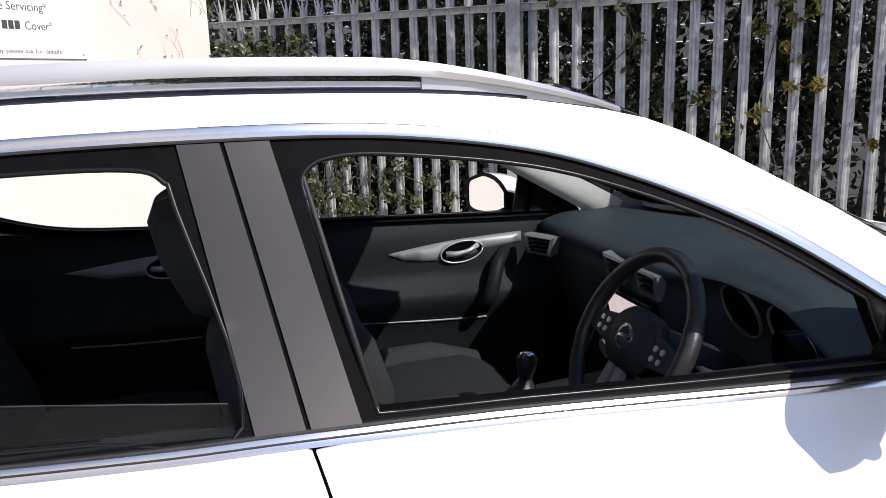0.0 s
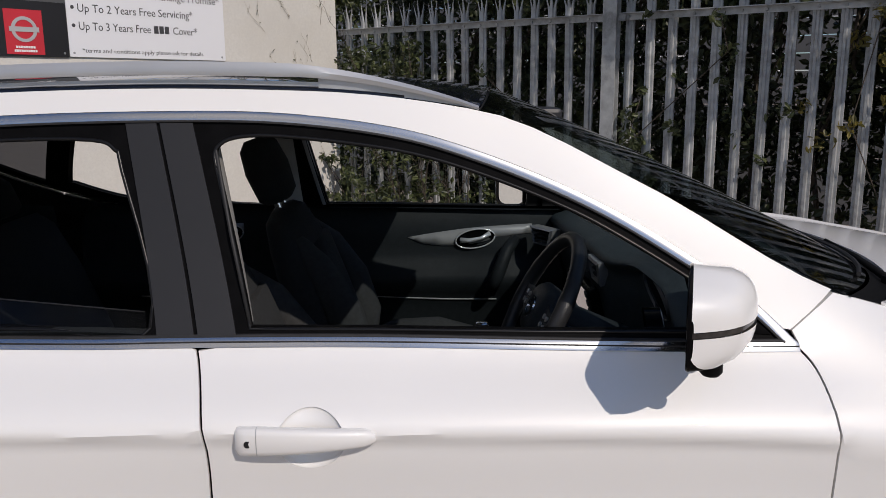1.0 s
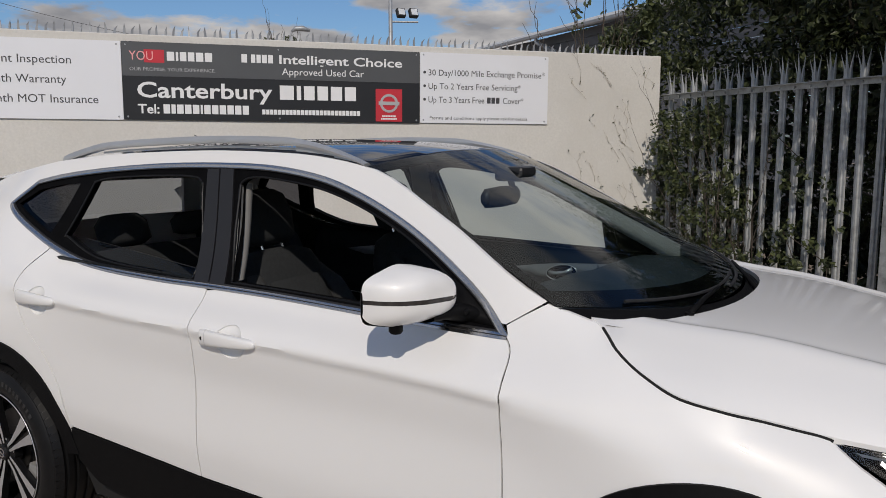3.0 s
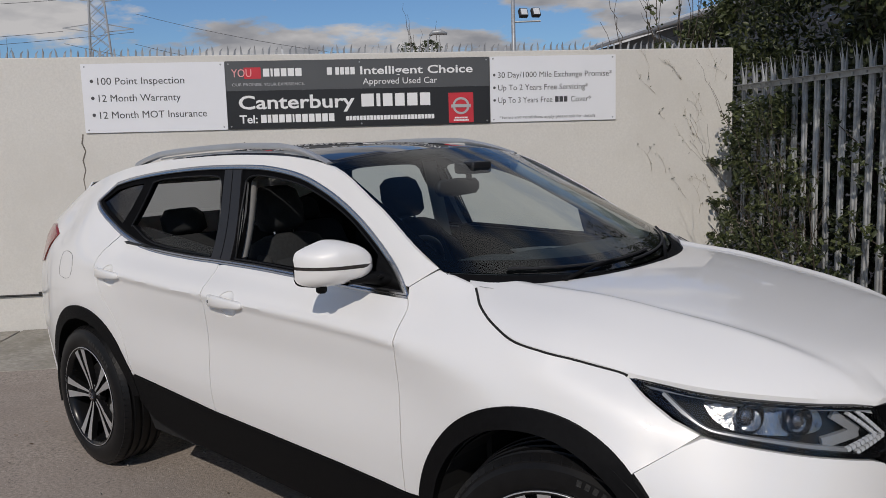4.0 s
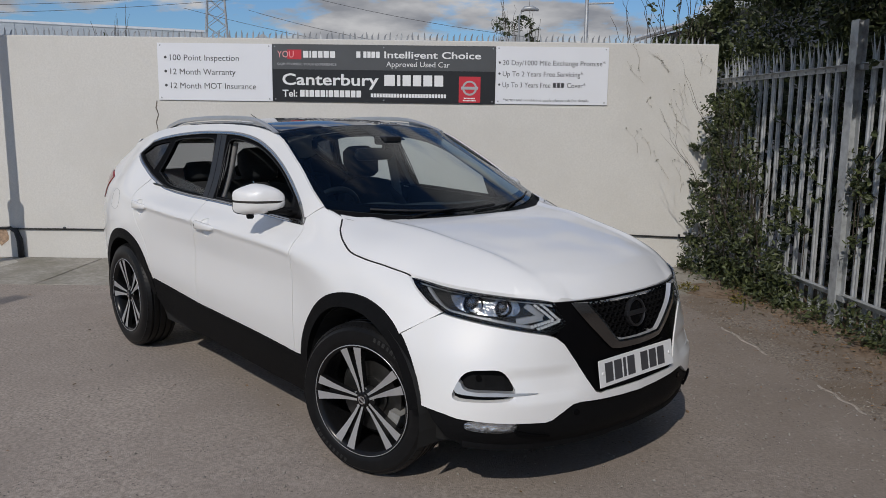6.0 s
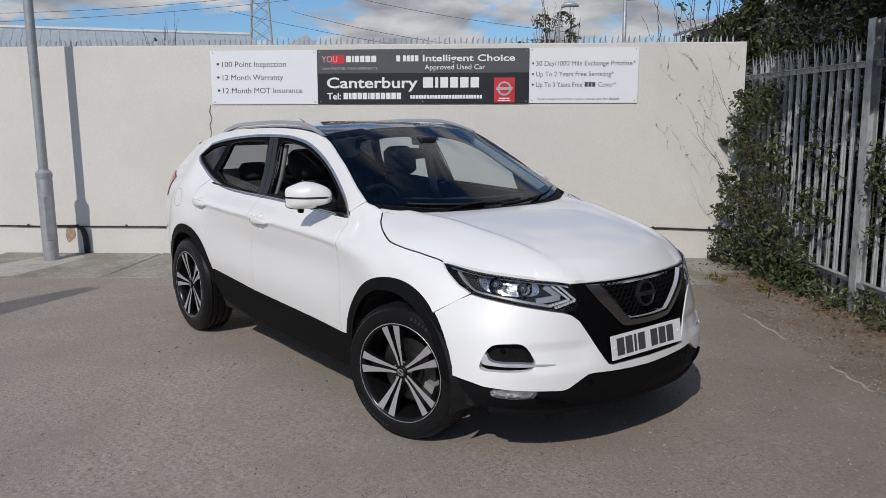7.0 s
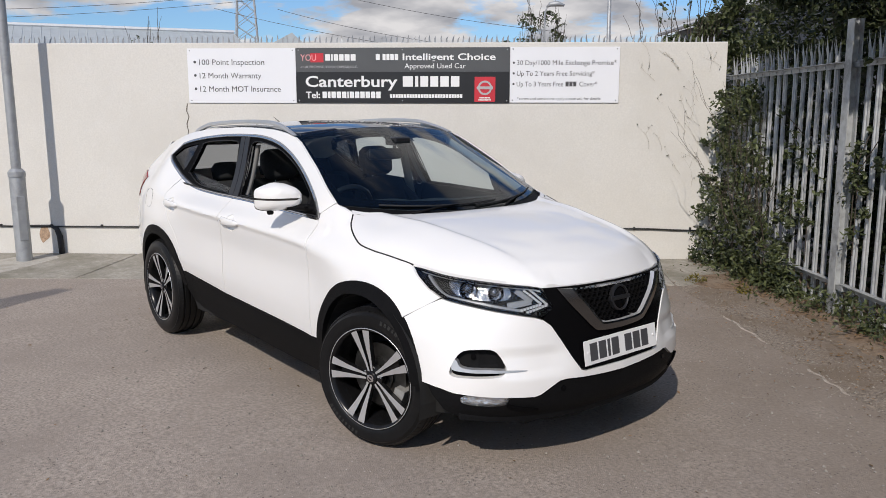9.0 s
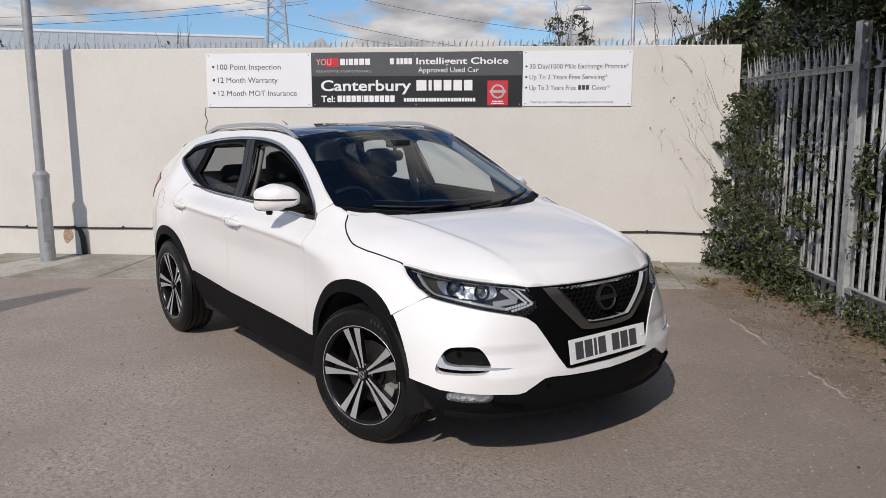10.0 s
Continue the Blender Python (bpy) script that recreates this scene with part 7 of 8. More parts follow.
    for r0, r1 in zip(rows, rows[1:]):
        for k in range(4):
            f = bm.faces.new((r0[k], r0[k + 1], r1[k + 1], r1[k]))
            f.material_index = 1 if k == 3 else 0
    for k in (0, -1):
        bm.faces.new(rows[k])
    part("grille_bar", bm, [M_bar_chrome, M_bright_bar], sur, "bright U-shaped bar round the grille", smooth=True, angle=30)
    part("grille_backing", cut_panel(inset(hole, -0.012), raised(-0.055), 0.04, flange=0, outward=(1, 0, 0)), M_dark_liner, sur)
    # honeycomb
    bm = bmesh.new()
    r = 0.0165
    hx = 0.034
    row = 0
    z = 0.648
    Hole = np.array(hole)
    while z < 0.83:
        s = -0.28 + (0.017 / 1.05 if row % 2 else 0)
        while s < 0.28:
            if inside(np.array([[s, z]]), hole)[0]:
                ring = []
                for k in range(6):
                    a = radians(60 * k + 30)
                    for rr, off in ((r * 1.10, -0.040), (r * 1.10, -0.016), (r * 0.88, -0.012), (r * 0.88, -0.040)):
                        ring.append(bm.verts.new(fascia(s + rr * math.cos(a) / 1.13, z + rr * 0.8 * math.sin(a), off)))
                for k in range(6):
                    j = (k + 1) % 6
                    for q in range(3):
                        bm.faces.new((ring[4 * k + q], ring[4 * j + q], ring[4 * j + q + 1], ring[4 * k + q + 1]))
            s += hx / 1.13
        z += 0.0235
        row += 1
    part("grille_mesh", bm, M_cladding, sur, "black honeycomb grille")
    # round emblem, blank
    c = fascia(0.0, 0.738, 0.0)
    me = Matrix.Translation((c.x - 0.020, 0, 0.738)) @ pose(0, 0, 0, 0, -8, 0) @ pose(0, 0, 0, 0, 0, 90)
    bm = bmesh.new()
    lathe(bm, [(0.0, -0.014), (0.046, -0.014), (0.050, -0.012), (0.050, 0.03)], 40, me)
    em = part("emblem", bm, M_gloss_black, sur, "blank round gloss black emblem", smooth=True, angle=30)
    bm = bmesh.new()
    lathe(bm, [(0.050, 0.0), (0.050, -0.018), (0.053, -0.021), (0.060, -0.018), (0.061, 0.0)], 40, me)
    part("emblem_ring", bm, M_pillar_black, sur, smooth=True, angle=40)
    bm = bmesh.new()
    box(bm, (-0.066, -0.020, -0.010), (0.066, 0.0, 0.010), me, 0.003)
    part("emblem_bar", bm, M_pillar_black, sur)
    # number plate with blank characters
    pm = Matrix.Translation((2.134, 0, 0.524)) @ pose(0, 0, 0, 0, -9, 0)
    plate = part("number_plate", box_bm((-0.004, -0.26, -0.0555), (0.0, 0.26, 0.0555), pm, 0.0015), M_plate_white, car, "white number plate with plain black blocks")
    x = -0.222
    for i in range(7):
        if i == 4:
            x += 0.033
        w = 0.050 if i not in (2,) else 0.018
        part("character_block", box_bm((0.0, x, -0.0395), (0.0012, x + w, 0.0395), pm), M_print_dark, plate)
        x += w + 0.011
    for y in (-0.235, 0.235):
        bm = bmesh.new()
        lathe(bm, [(0, -0.003), (0.006, -0.003), (0.008, 0.0)], 12, pm @ Matrix.Translation((0.0, y, 0.0)) @ pose(0, 0, 0, 0, 0, 90))
        part("plate_screw", bm, M_plate_white, plate)
    # lower skirt
    skt = [(0.0, 0.240), (-0.3, 0.242), (-0.5, 0.250), (-0.70, 0.272), (-0.80, 0.312), (-0.865, 0.37), (-0.885, 0.413), (-0.80, 0.398), (-0.75, 0.386), (-0.62, 0.374), (-0.42, 0.361), (-0.393, 0.366), (-0.316, 0.419), (-0.21, 0.416), (-0.1, 0.409)]
    skirt_poly = skt + [(-s, z) for s, z in skt[::-1] if s < -1e-6]
    lamp = smooth_line([(-0.706, 0.378), (-0.60, 0.374), (-0.520, 0.372), (-0.530, 0.338), (-0.62, 0.335), (-0.712, 0.348)], 3, True)
    lamp2 = [(-s, z) for s, z in lamp]
    skirt = part("lower_skirt", cut_panel(skirt_poly, raised(-0.008), 0.03, holes=(lamp, lamp2), flange=0.04, outward=(1, 0, 0), aspect=ASP), M_cladding, car, "matt black lower bumper skirt", smooth=True, angle=35)
    for sg in (-1, 1):
        f = [(-sg * s, z) for s, z in lamp]
        fl = part("fog_lamp", cut_panel(f, raised(-0.006), 0.03, flange=0.01, outward=(1, 0, 0)), M_lens_clear, car, "clear front fog lamp", smooth=True)
        part("reflector", cut_panel(inset(f, -0.004), raised(-0.022), 0.012, flange=0, outward=(1, 0, 0)), M_fog_chrome, fl)
    # splitter lip under the skirt
    bm = bmesh.new()
    n = 40
    rows = []
    for k in range(n + 1):
        s = -0.72 + 1.44 * k / n
        zz = 0.252 + 0.03 * abs(s / 0.72) ** 3
        p = fascia(s, zz, -0.008)
        d = fascia(s, zz, 0.012) - p
        rows.append([bm.verts.new(v) for v in (p + Vector((0, 0, 0.04)) - d * 0.2, p + d * 0.5 + Vector((0, 0, 0.006)), p + d * 0.5 - Vector((0, 0, 0.010)), p - d * 6 - Vector((0, 0, 0.03)))])
    for r0, r1 in zip(rows, rows[1:]):
        for k in range(3):
            bm.faces.new((r0[k], r0[k + 1], r1[k + 1], r1[k]))
    part("splitter", bm, M_cladding, skirt, smooth=True, angle=40)
    # silver corner flick below the fog lamp
    for sg in (-1, 1):
        f = [(-sg * s, z) for s, z in ((-0.525, 0.330), (-0.47, 0.315), (-0.40, 0.300), (-0.40, 0.308), (-0.47, 0.326), (-0.52, 0.342))]
        part("skirt_flick", cut_panel(f, raised(0.004), 0.03, flange=0.012, outward=(1, 0, 0)), M_gloss_black, skirt)
    # radiator gap closer
    bm = bmesh.new()
    sheet(bm, 20, 8, lambda u, v: fascia(-0.95 + 1.9 * u, 0.26 + 0.58 * v, -0.075))
    part("bumper_core", bm, M_dark_liner, car)
    # sensor dots
    for s, z in ((-0.66, 0.54), (0.66, 0.54), (-0.30, 0.385), (0.30, 0.385)):
        p, q = fascia(s, z, -0.03 if z > 0.5 else -0.01), fascia(s, z, -0.026 if z > 0.5 else -0.002)
        bm = tube(bmesh.new(), [p, q], 0.012, 14)
        part("parking_sensor", bm, M_gloss_black, car)


build_nose()


M_lens_grey = material("moulded_lamp_trim", (0.30, 0.305, 0.31), 0.3, 0.3, vary=0.1, scale=40)


def build_headlight(sg):
    def mp(pts):
        return [(-sg * s, z) for s, z in pts]

    outline = smooth_line([(-1.0, 0.890), (-0.90, 0.878), (-0.806, 0.866), (-0.596, 0.849), (-0.45, 0.836)], 4) + smooth_line([(-0.402, 0.828), (-0.352, 0.757)], 2) + smooth_line([(-0.350, 0.740), (-0.392, 0.704), (-0.512, 0.722), (-0.652, 0.746), (-0.775, 0.765), (-0.815, 0.776), (-0.869, 0.806), (-0.94, 0.850), (-0.98, 0.878)], 4)
    lens = part("headlight", cut_panel(inset(mp(outline), 0.002), raised(0.001), 0.03, flange=0.006, outward=(1, 0, 0), aspect=ASP), M_lens_clear, car, "clear headlamp with chevron running lights", smooth=True, angle=40)
    part("lamp_body", cut_panel(inset(mp(outline), -0.004), raised(-0.055), 0.04, flange=0, outward=(1, 0, 0)), M_dark_liner, lens)
    # dark rim under the lens
    o = resample(inset(mp(outline), 0.001), 0.02)
    i = inset(o, 0.010)
    if len(o) == len(i):
        part("lamp_rim", strip_between(o, i, fascia, -0.006, 0.0, 0.045), M_gloss_black, lens)

    def guide(pts, w, off, mat, name):
        """A flat light guide along a line."""
        line = smooth_line(pts, 5) if len(pts) > 3 else pts
        a, b = [], []
        for k, p in enumerate(line):
            d = Vector(line[min(k + 1, len(line) - 1)]) - Vector(line[max(k - 1, 0)])
            d.normalize()
            n = Vector((-d.y, d.x)) * w / 2
            a.append(tuple(Vector(p) + n))
            b.append(tuple(Vector(p) - n))
        part(name, cut_panel(mp(a + b[::-1]), raised(off), 0.012, flange=0.012, outward=(1, 0, 0)), mat, lens)

    # two nested chevrons of small bright facets
    for t0, u0, l0 in (((-0.366, 0.752), (-0.452, 0.822), (-0.455, 0.722)), ((-0.392, 0.756), (-0.474, 0.818), (-0.480, 0.732))):
        for p, q in ((t0, u0), (t0, l0)):
            for k in range(7):
                a = Vector(p).lerp(Vector(q), (k + 0.12) / 7)
                b = Vector(p).lerp(Vector(q), (k + 0.88) / 7)
                guide([tuple(a), tuple(b)], 0.0085, -0.012, M_lamp_white, "light_facet")
    for t0, u0, l0 in (((-0.432, 0.765), (-0.50, 0.812), (-0.53, 0.748)),):
        guide([u0, t0], 0.022, -0.03, M_lens_grey, "indicator_fin")
        guide([t0, l0], 0.024, -0.03, M_lens_grey, "indicator_fin")
    guide([(-0.905, 0.856), (-0.855, 0.815), (-0.805, 0.783), (-0.74, 0.771), (-0.6, 0.752), (-0.465, 0.729)], 0.009, -0.018, M_lens_grey, "bright_trim")
    bowl = smooth_line([(-0.80, 0.842), (-0.66, 0.842), (-0.54, 0.828), (-0.525, 0.775), (-0.62, 0.765), (-0.76, 0.782)], 4, True)
    part("reflector_bowl", cut_panel(mp(bowl), raised(-0.046), 0.02, flange=0, outward=(1, 0, 0)), M_lamp_chrome, lens, smooth=True)
    # two round projectors
    for s, z, r in ((-0.705, 0.812, 0.027), (-0.585, 0.802, 0.024)):
        c = fascia(-sg * s, z, -0.03)
        d = (fascia(-sg * s, z, 0.0) - c).normalized()
        d = (d + Vector((0.9, 0, 0))).normalized()
        m = Matrix.Translation(c) @ (-d).to_track_quat("Y", "Z").to_matrix().to_4x4()
        bm = bmesh.new()
        lathe(bm, [(r * 1.5, -0.012), (r * 1.25, 0.006), (r * 1.02, 0.012), (r, 0.004)], 28, m)
        part("projector_bezel", bm, M_dark_chrome, lens, smooth=True, angle=40)
        bm = bmesh.new()
        lathe(bm, [(0.0, -0.012), (r * 0.5, -0.009), (r * 0.85, 0.0), (r, 0.012)], 28, m)
        part("projector_lens", bm, M_projector, lens, smooth=True)


for sg in (-1, 1):
    build_headlight(-sg)


# ---- door mirrors ----
M_indicator = material("smoked_indicator_lens", (0.055, 0.05, 0.048), 0.16, 0.3, vary=0.4, scale=60, spec=0.4)


def build_mirror(sgn):
    top = spline((0.80, 1.162), (0.83, 1.192), (0.88, 1.213), (0.92, 1.217), (0.97, 1.203), (0.995, 1.193), (1.01, 1.184), (1.017, 1.173), (1.02, 1.158))
    bot = spline((0.80, 1.100), (0.84, 1.083), (0.90, 1.069), (0.97, 1.067), (0.995, 1.071), (1.01, 1.077), (1.017, 1.085), (1.02, 1.097))
    dep = spline((0.80, 0.03), (0.82, 0.08), (0.87, 0.106), (0.93, 0.106), (0.98, 0.088), (1.005, 0.060), (1.015, 0.034), (1.02, 0.004))

    def shell(z_lo, z_hi, n, grow=0.0):
        """A band of the housing between two height fractions."""
        bm = bmesh.new()

        def at(u, v):
            k = u * 24
            y = 0.80 + 0.22 * (1 - (1 - u) ** 2)
            f = z_lo(y) + (z_hi(y) - z_lo(y)) * v
            f = min(max(f, bot(y)), top(y))
            q = (f - bot(y)) / max(1e-6, top(y) - bot(y))
            a = (2 * q - 1)
            d = dep(y) * max(0.0, 1 - abs(a) ** 3.2) ** 0.45
            return Vector((0.516 + 0.36 * (0.91 - y) + d + grow, sgn * (y + grow), f))

        sheet(bm, 24, n, at)
        return bm

    mid_lo = spline((0.80, 1.1365), (0.832, 1.1362), (0.862, 1.1275), (0.95, 1.128), (1.02, 1.129))
    mid_hi = spline((0.80, 1.137), (0.832, 1.1374), (0.862, 1.1395), (1.02, 1.1395))
    low = spline((0.80, 1.104), (0.84, 1.088), (0.92, 1.074), (0.97, 1.072), (0.995, 1.076), (1.01, 1.080), (1.017, 1.087), (1.02, 1.0985))
    up = shell(mid_hi, top, 10)
    mir = part("door_mirror", up, M_paint, doors[sgn][0], "white door mirror with a slim indicator strip", smooth=True, angle=40)
    mir.parent = car
    part("mirror_lower_cap", shell(low, mid_lo, 5), M_paint, mir, smooth=True)
    part("indicator_strip", shell(mid_lo, mid_hi, 2, -0.002), M_indicator, mir, "smoked indicator strip", smooth=True)
    part("mirror_base", shell(bot, low, 4, -0.002), M_cladding, mir, smooth=True)
    # rear rim and glass
    ysr = [0.80 + 0.22 * (1 - (1 - k / 14) ** 2) for k in range(15)]
    ring = [(y, top(y)) for y in ysr] + [(y, bot(y)) for y in ysr[::-1]]
    n = len(ring)

    def ring_at(grow, dx):
        return [(0.516 + 0.36 * (0.91 - (0.91 + (y - 0.91) * grow)) + dx, sgn * (0.91 + (y - 0.91) * grow), 1.142 + (z - 1.142) * (1 - (1 - grow) * 1.35)) for y, z in ring]

    bm = bmesh.new()
    rings = [[bm.verts.new(p) for p in ring_at(g, dx)] for g, dx in ((0.985, 0.002), (0.992, -0.003), (0.975, -0.006), (0.87, -0.005), (0.86, 0.001))]
    for r0, r1 in zip(rings, rings[1:]):
        for k in range(n):
            bm.faces.new((r0[k], r0[(k + 1) % n], r1[(k + 1) % n], r1[k]))
    part("mirror_rim", bm, M_gloss_black, mir, smooth=True, angle=50)
    bm = bmesh.new()
    bm.faces.new([bm.verts.new(p) for p in ring_at(0.87, -0.002)])
    part("mirror_glass", bm, M_mirror, mir)
    bm = bmesh.new()
    cap = []
    for k in range(13):
        z = bot(0.80) + (top(0.80) - bot(0.80)) * k / 12
        cap.append(bm.verts.new((0.516 + 0.36 * 0.11 + dep(0.80) * max(0.0, 1 - abs(k / 6 - 1) ** 3.2) ** 0.45 + 0.001, sgn * 0.801, z)))
    cap += [bm.verts.new((0.516 + 0.36 * 0.11, sgn * 0.801, top(0.80))), bm.verts.new((0.516 + 0.36 * 0.11, sgn * 0.801, bot(0.80)))]
    bm.faces.new(cap)
    part("housing_end", bm, M_cladding, mir)
    # camera pod, arm and sail panel
    bm = tube(bmesh.new(), [(0.534, sgn * 0.958, 1.085), (0.534, sgn * 0.958, 1.057), (0.534, sgn * 0.958, 1.051)], [0.018, 0.018, 0.013], 16)
    part("camera_pod", bm, M_cladding, mir, smooth=True, angle=40)
    bm = bmesh.new()
    rows = []
    for x, y, z, hx, hz in ((0.62, 0.765, 1.075, 0.055, 0.026), (0.612, 0.80, 1.082, 0.042, 0.022), (0.598, 0.84, 1.088, 0.034, 0.018), (0.58, 0.90, 1.084, 0.03, 0.012)):
        rows.append([bm.verts.new((x + hx * math.cos(a), sgn * y, z + hz * math.sin(a))) for a in [2 * math.pi * k / 14 for k in range(14)]])
    for r0, r1 in zip(rows, rows[1:]):
        for k in range(14):
            bm.faces.new((r0[k], r0[(k + 1) % 14], r1[(k + 1) % 14], r1[k]))
    part("mirror_arm", bm, M_cladding, mir, smooth=True)
    fn = side_fn(sgn)
    sail = [(0.588, 1.063), (0.574, 1.158), (0.62, 1.130), (0.68, 1.085), (0.712, 1.056)]
    part("sail_panel", cut_panel(sail, lambda x, z, off=0.0: fn(x, z, off - 0.001), 0.03, flange=0.01, outward=(0, sgn, 0)), M_cladding, mir, smooth=True)
    bm = tube(bmesh.new(), [(0.648, sgn * 0.772, 1.09), (0.655, sgn * 0.795, 1.09)], [0.008, 0.005], 10)
    part("mirror_knob", bm, M_cladding, mir)
    shift = (-0.045, 0, -0.042) if sgn > 0 else (0.0, 0.026, 0.0)
    for ob in (mir, *[c for c in mir.children if c.name.split(".")[0] not in ("sail_panel", "mirror_knob")]):
        ob.data.transform(Matrix.Translation(shift))
    # the black trim inside the corner of the window
    if sgn < 0:
        return
    inner = [(0.500, 1.062), (0.500, 1.190), (0.56, 1.165), (0.64, 1.115), (0.70, 1.062)]
    part("inner_sail_trim", cut_panel(inner, lambda x, z, off=0.0: fn(x, z, off - 0.022), 0.03, flange=0.01, outward=(0, -sgn, 0)), M_cladding, mir, smooth=True)


for sgn in (-1, 1):
    build_mirror(sgn)


# ---- wipers, keyhole, fuel flap, badge-less details ----
def build_details():
    for y0, y1, v1 in ((-0.42, 0.15, 0.05), (0.10, 0.60, 0.045)):
        a = windscreen(y0 / 0.70, -0.01, 0.0) + Vector((0.045, 0, -0.012))
        q0, q1 = (y0 - 0.12) / 0.70, y1 / 0.70
        bm = bmesh.new()
        tube(bm, [a, a.lerp(windscreen((y0 + y1) / 2 / 0.70, 0.03, 0.012), 0.5) + Vector((0, 0, 0.006)), windscreen((y0 + y1) / 2 / 0.70, 0.03, 0.014)], [0.009, 0.007, 0.005], 8)
        w = part("wiper", bm, M_cladding, car, "black windscreen wiper", smooth=True)
        bm = bmesh.new()
        tube(bm, [windscreen(q0 + (q1 - q0) * k / 8, 0.02 + (v1 - 0.02) * k / 8, 0.007) for k in range(9)], 0.005, 6)
        part("wiper_blade", bm, M_black_rubber, w)
        bm = tube(bmesh.new(), [a - Vector((0, 0, 0.03)), a + Vector((0, 0, 0.006))], [0.014, 0.012], 12)
        part("wiper_pivot", bm, M_cladding, w)
    # fuel flap
    fn = side_fn(-1)
    f = smooth_line([(-1.43, 1.03), (-1.57, 1.035), (-1.585, 0.93), (-1.44, 0.925)], 6, True)
    o, i = resample(f, 0.02), inset(resample(f, 0.02), 0.0014)
    if len(o) == len(i):
        part("fuel_flap", strip_between(o, i, fn, 0.0005, 0, 0.002), M_dark_liner, car)
    # aerial
    bm = tube(bmesh.new(), [(-1.04, 0, 1.49), (-1.055, 0, 1.510), (-1.11, 0, 1.532), (-1.165, 0, 1.553)], [0.014, 0.005, 0.003, 0.0018], 8)
    part("aerial", bm, M_black_rubber, car)


build_details()


# ---- the cabin ----
M_inner_silver = material("inner_satin_trim", (0.27, 0.27, 0.27), 0.4, 0.15, vary=0.05, scale=20)


def ring_loft(sections, n=20, power=2.6, caps=True):
    """A soft rounded body through sections: centre, half-width vector, half-height vector."""
    bm = bmesh.new()
    rings = []
    for c, a, b in sections:
        c, a, b = Vector(c), Vector(a), Vector(b)
        ring = []
        for k in range(n):
            t = 2 * math.pi * k / n
            cs, sn = math.cos(t), math.sin(t)
            ring.append(bm.verts.new(c + a * (abs(cs) ** (2 / power)) * (1 if cs >= 0 else -1) + b * (abs(sn) ** (2 / power)) * (1 if sn >= 0 else -1)))
        rings.append(ring)
    for r0, r1 in zip(rings, rings[1:]):
        for k in range(n):
            bm.faces.new((r0[k], r0[(k + 1) % n], r1[(k + 1) % n], r1[k]))
    if caps:
        bm.faces.new(rings[0][::-1])
        bm.faces.new(rings[-1])
    bmesh.ops.recalc_face_normals(bm, faces=bm.faces)
    return bm


def build_seat(y, name, lean=0.0):
    d = Vector((-0.33, 0, 0.94)).normalized()
    nrm = Vector((0.94, 0, 0.33))
    base = Vector((-0.10 + lean, y, 0.60))

    def back(h, w, t, off=0.0):
        return (base + d * h + nrm * off, (0, w, 0), nrm * t)

    bm = ring_loft([back(-0.06, 0.20, 0.05), back(0.0, 0.245, 0.085), back(0.15, 0.262, 0.095), back(0.32, 0.258, 0.085), back(0.46, 0.225, 0.07), back(0.54, 0.18, 0.055), back(0.565, 0.11, 0.03)], 24)
    seat = part(name, bm, M_fabric, car, "charcoal cloth car seat with grey side panels", smooth=True, angle=50)
    # bolsters and the paler centre
    for s in (-1, 1):
        bm = ring_loft([(base + d * h + nrm * o + Vector((0, s * yy, 0)), (0, 0.038, 0), nrm * t) for h, yy, o, t in ((-0.02, 0.20, 0.05, 0.03), (0.10, 0.225, 0.085, 0.055), (0.25, 0.222, 0.085, 0.06), (0.40, 0.195, 0.06, 0.045), (0.48, 0.16, 0.03, 0.02))], 12, 2.0)
        part("side_bolster", bm, M_fabric_grey, seat, "grey fabric bolster", smooth=True)
    bm = ring_loft([(base + d * h + nrm * 0.062, (0, w, 0), nrm * 0.035) for h, w in ((-0.02, 0.13), (0.1, 0.165), (0.3, 0.16), (0.44, 0.13))], 16, 3.0)
    part("back_panel", bm, M_fabric, seat, smooth=True)
    # headrest on two posts
    hr = base + d * 0.69
    bm = ring_loft([(hr - d * 0.105, (0, 0.085, 0), nrm * 0.035), (hr - d * 0.085, (0, 0.115, 0), nrm * 0.055), (hr, (0, 0.130, 0), nrm * 0.062), (hr + d * 0.07, (0, 0.118, 0), nrm * 0.052), (hr + d * 0.095, (0, 0.085, 0), nrm * 0.03)], 20)
    part("headrest", bm, M_fabric, seat, smooth=True)
    for s in (-0.05, 0.05):
        bm = tube(bmesh.new(), [base + d * 0.53 + Vector((0, s, 0)), base + d * 0.62 + Vector((0, s, 0))], 0.006, 8)
        part("headrest_post", bm, M_chrome, seat)
    # cushion
    bm = ring_loft([((x + lean, y, z), (0, w, 0), (0, 0, h)) for x, z, w, h in ((-0.16, 0.56, 0.20, 0.05), (-0.10, 0.57, 0.24, 0.085), (0.10, 0.585, 0.255, 0.095), (0.28, 0.60, 0.25, 0.085), (0.36, 0.59, 0.235, 0.06), (0.385, 0.575, 0.20, 0.03))], 24)
    part("seat_cushion", bm, M_fabric, seat, smooth=True)
    for s in (-1, 1):
        bm = ring_loft([((x + lean, y + s * yy, z), (0, 0.045, 0), (0, 0, h)) for x, yy, z, h in ((-0.08, 0.20, 0.62, 0.03), (0.05, 0.21, 0.655, 0.045), (0.2, 0.21, 0.66, 0.045), (0.34, 0.195, 0.635, 0.03))], 12, 2.0)
        part("cushion_bolster", bm, M_fabric_grey, seat, "grey fabric bolster", smooth=True)
    bm = box_bm((-0.12 + lean, y - 0.19, 0.32), (0.30 + lean, y + 0.19, 0.52), bevel=0.02)
    part("seat_base", bm, M_trim, seat)
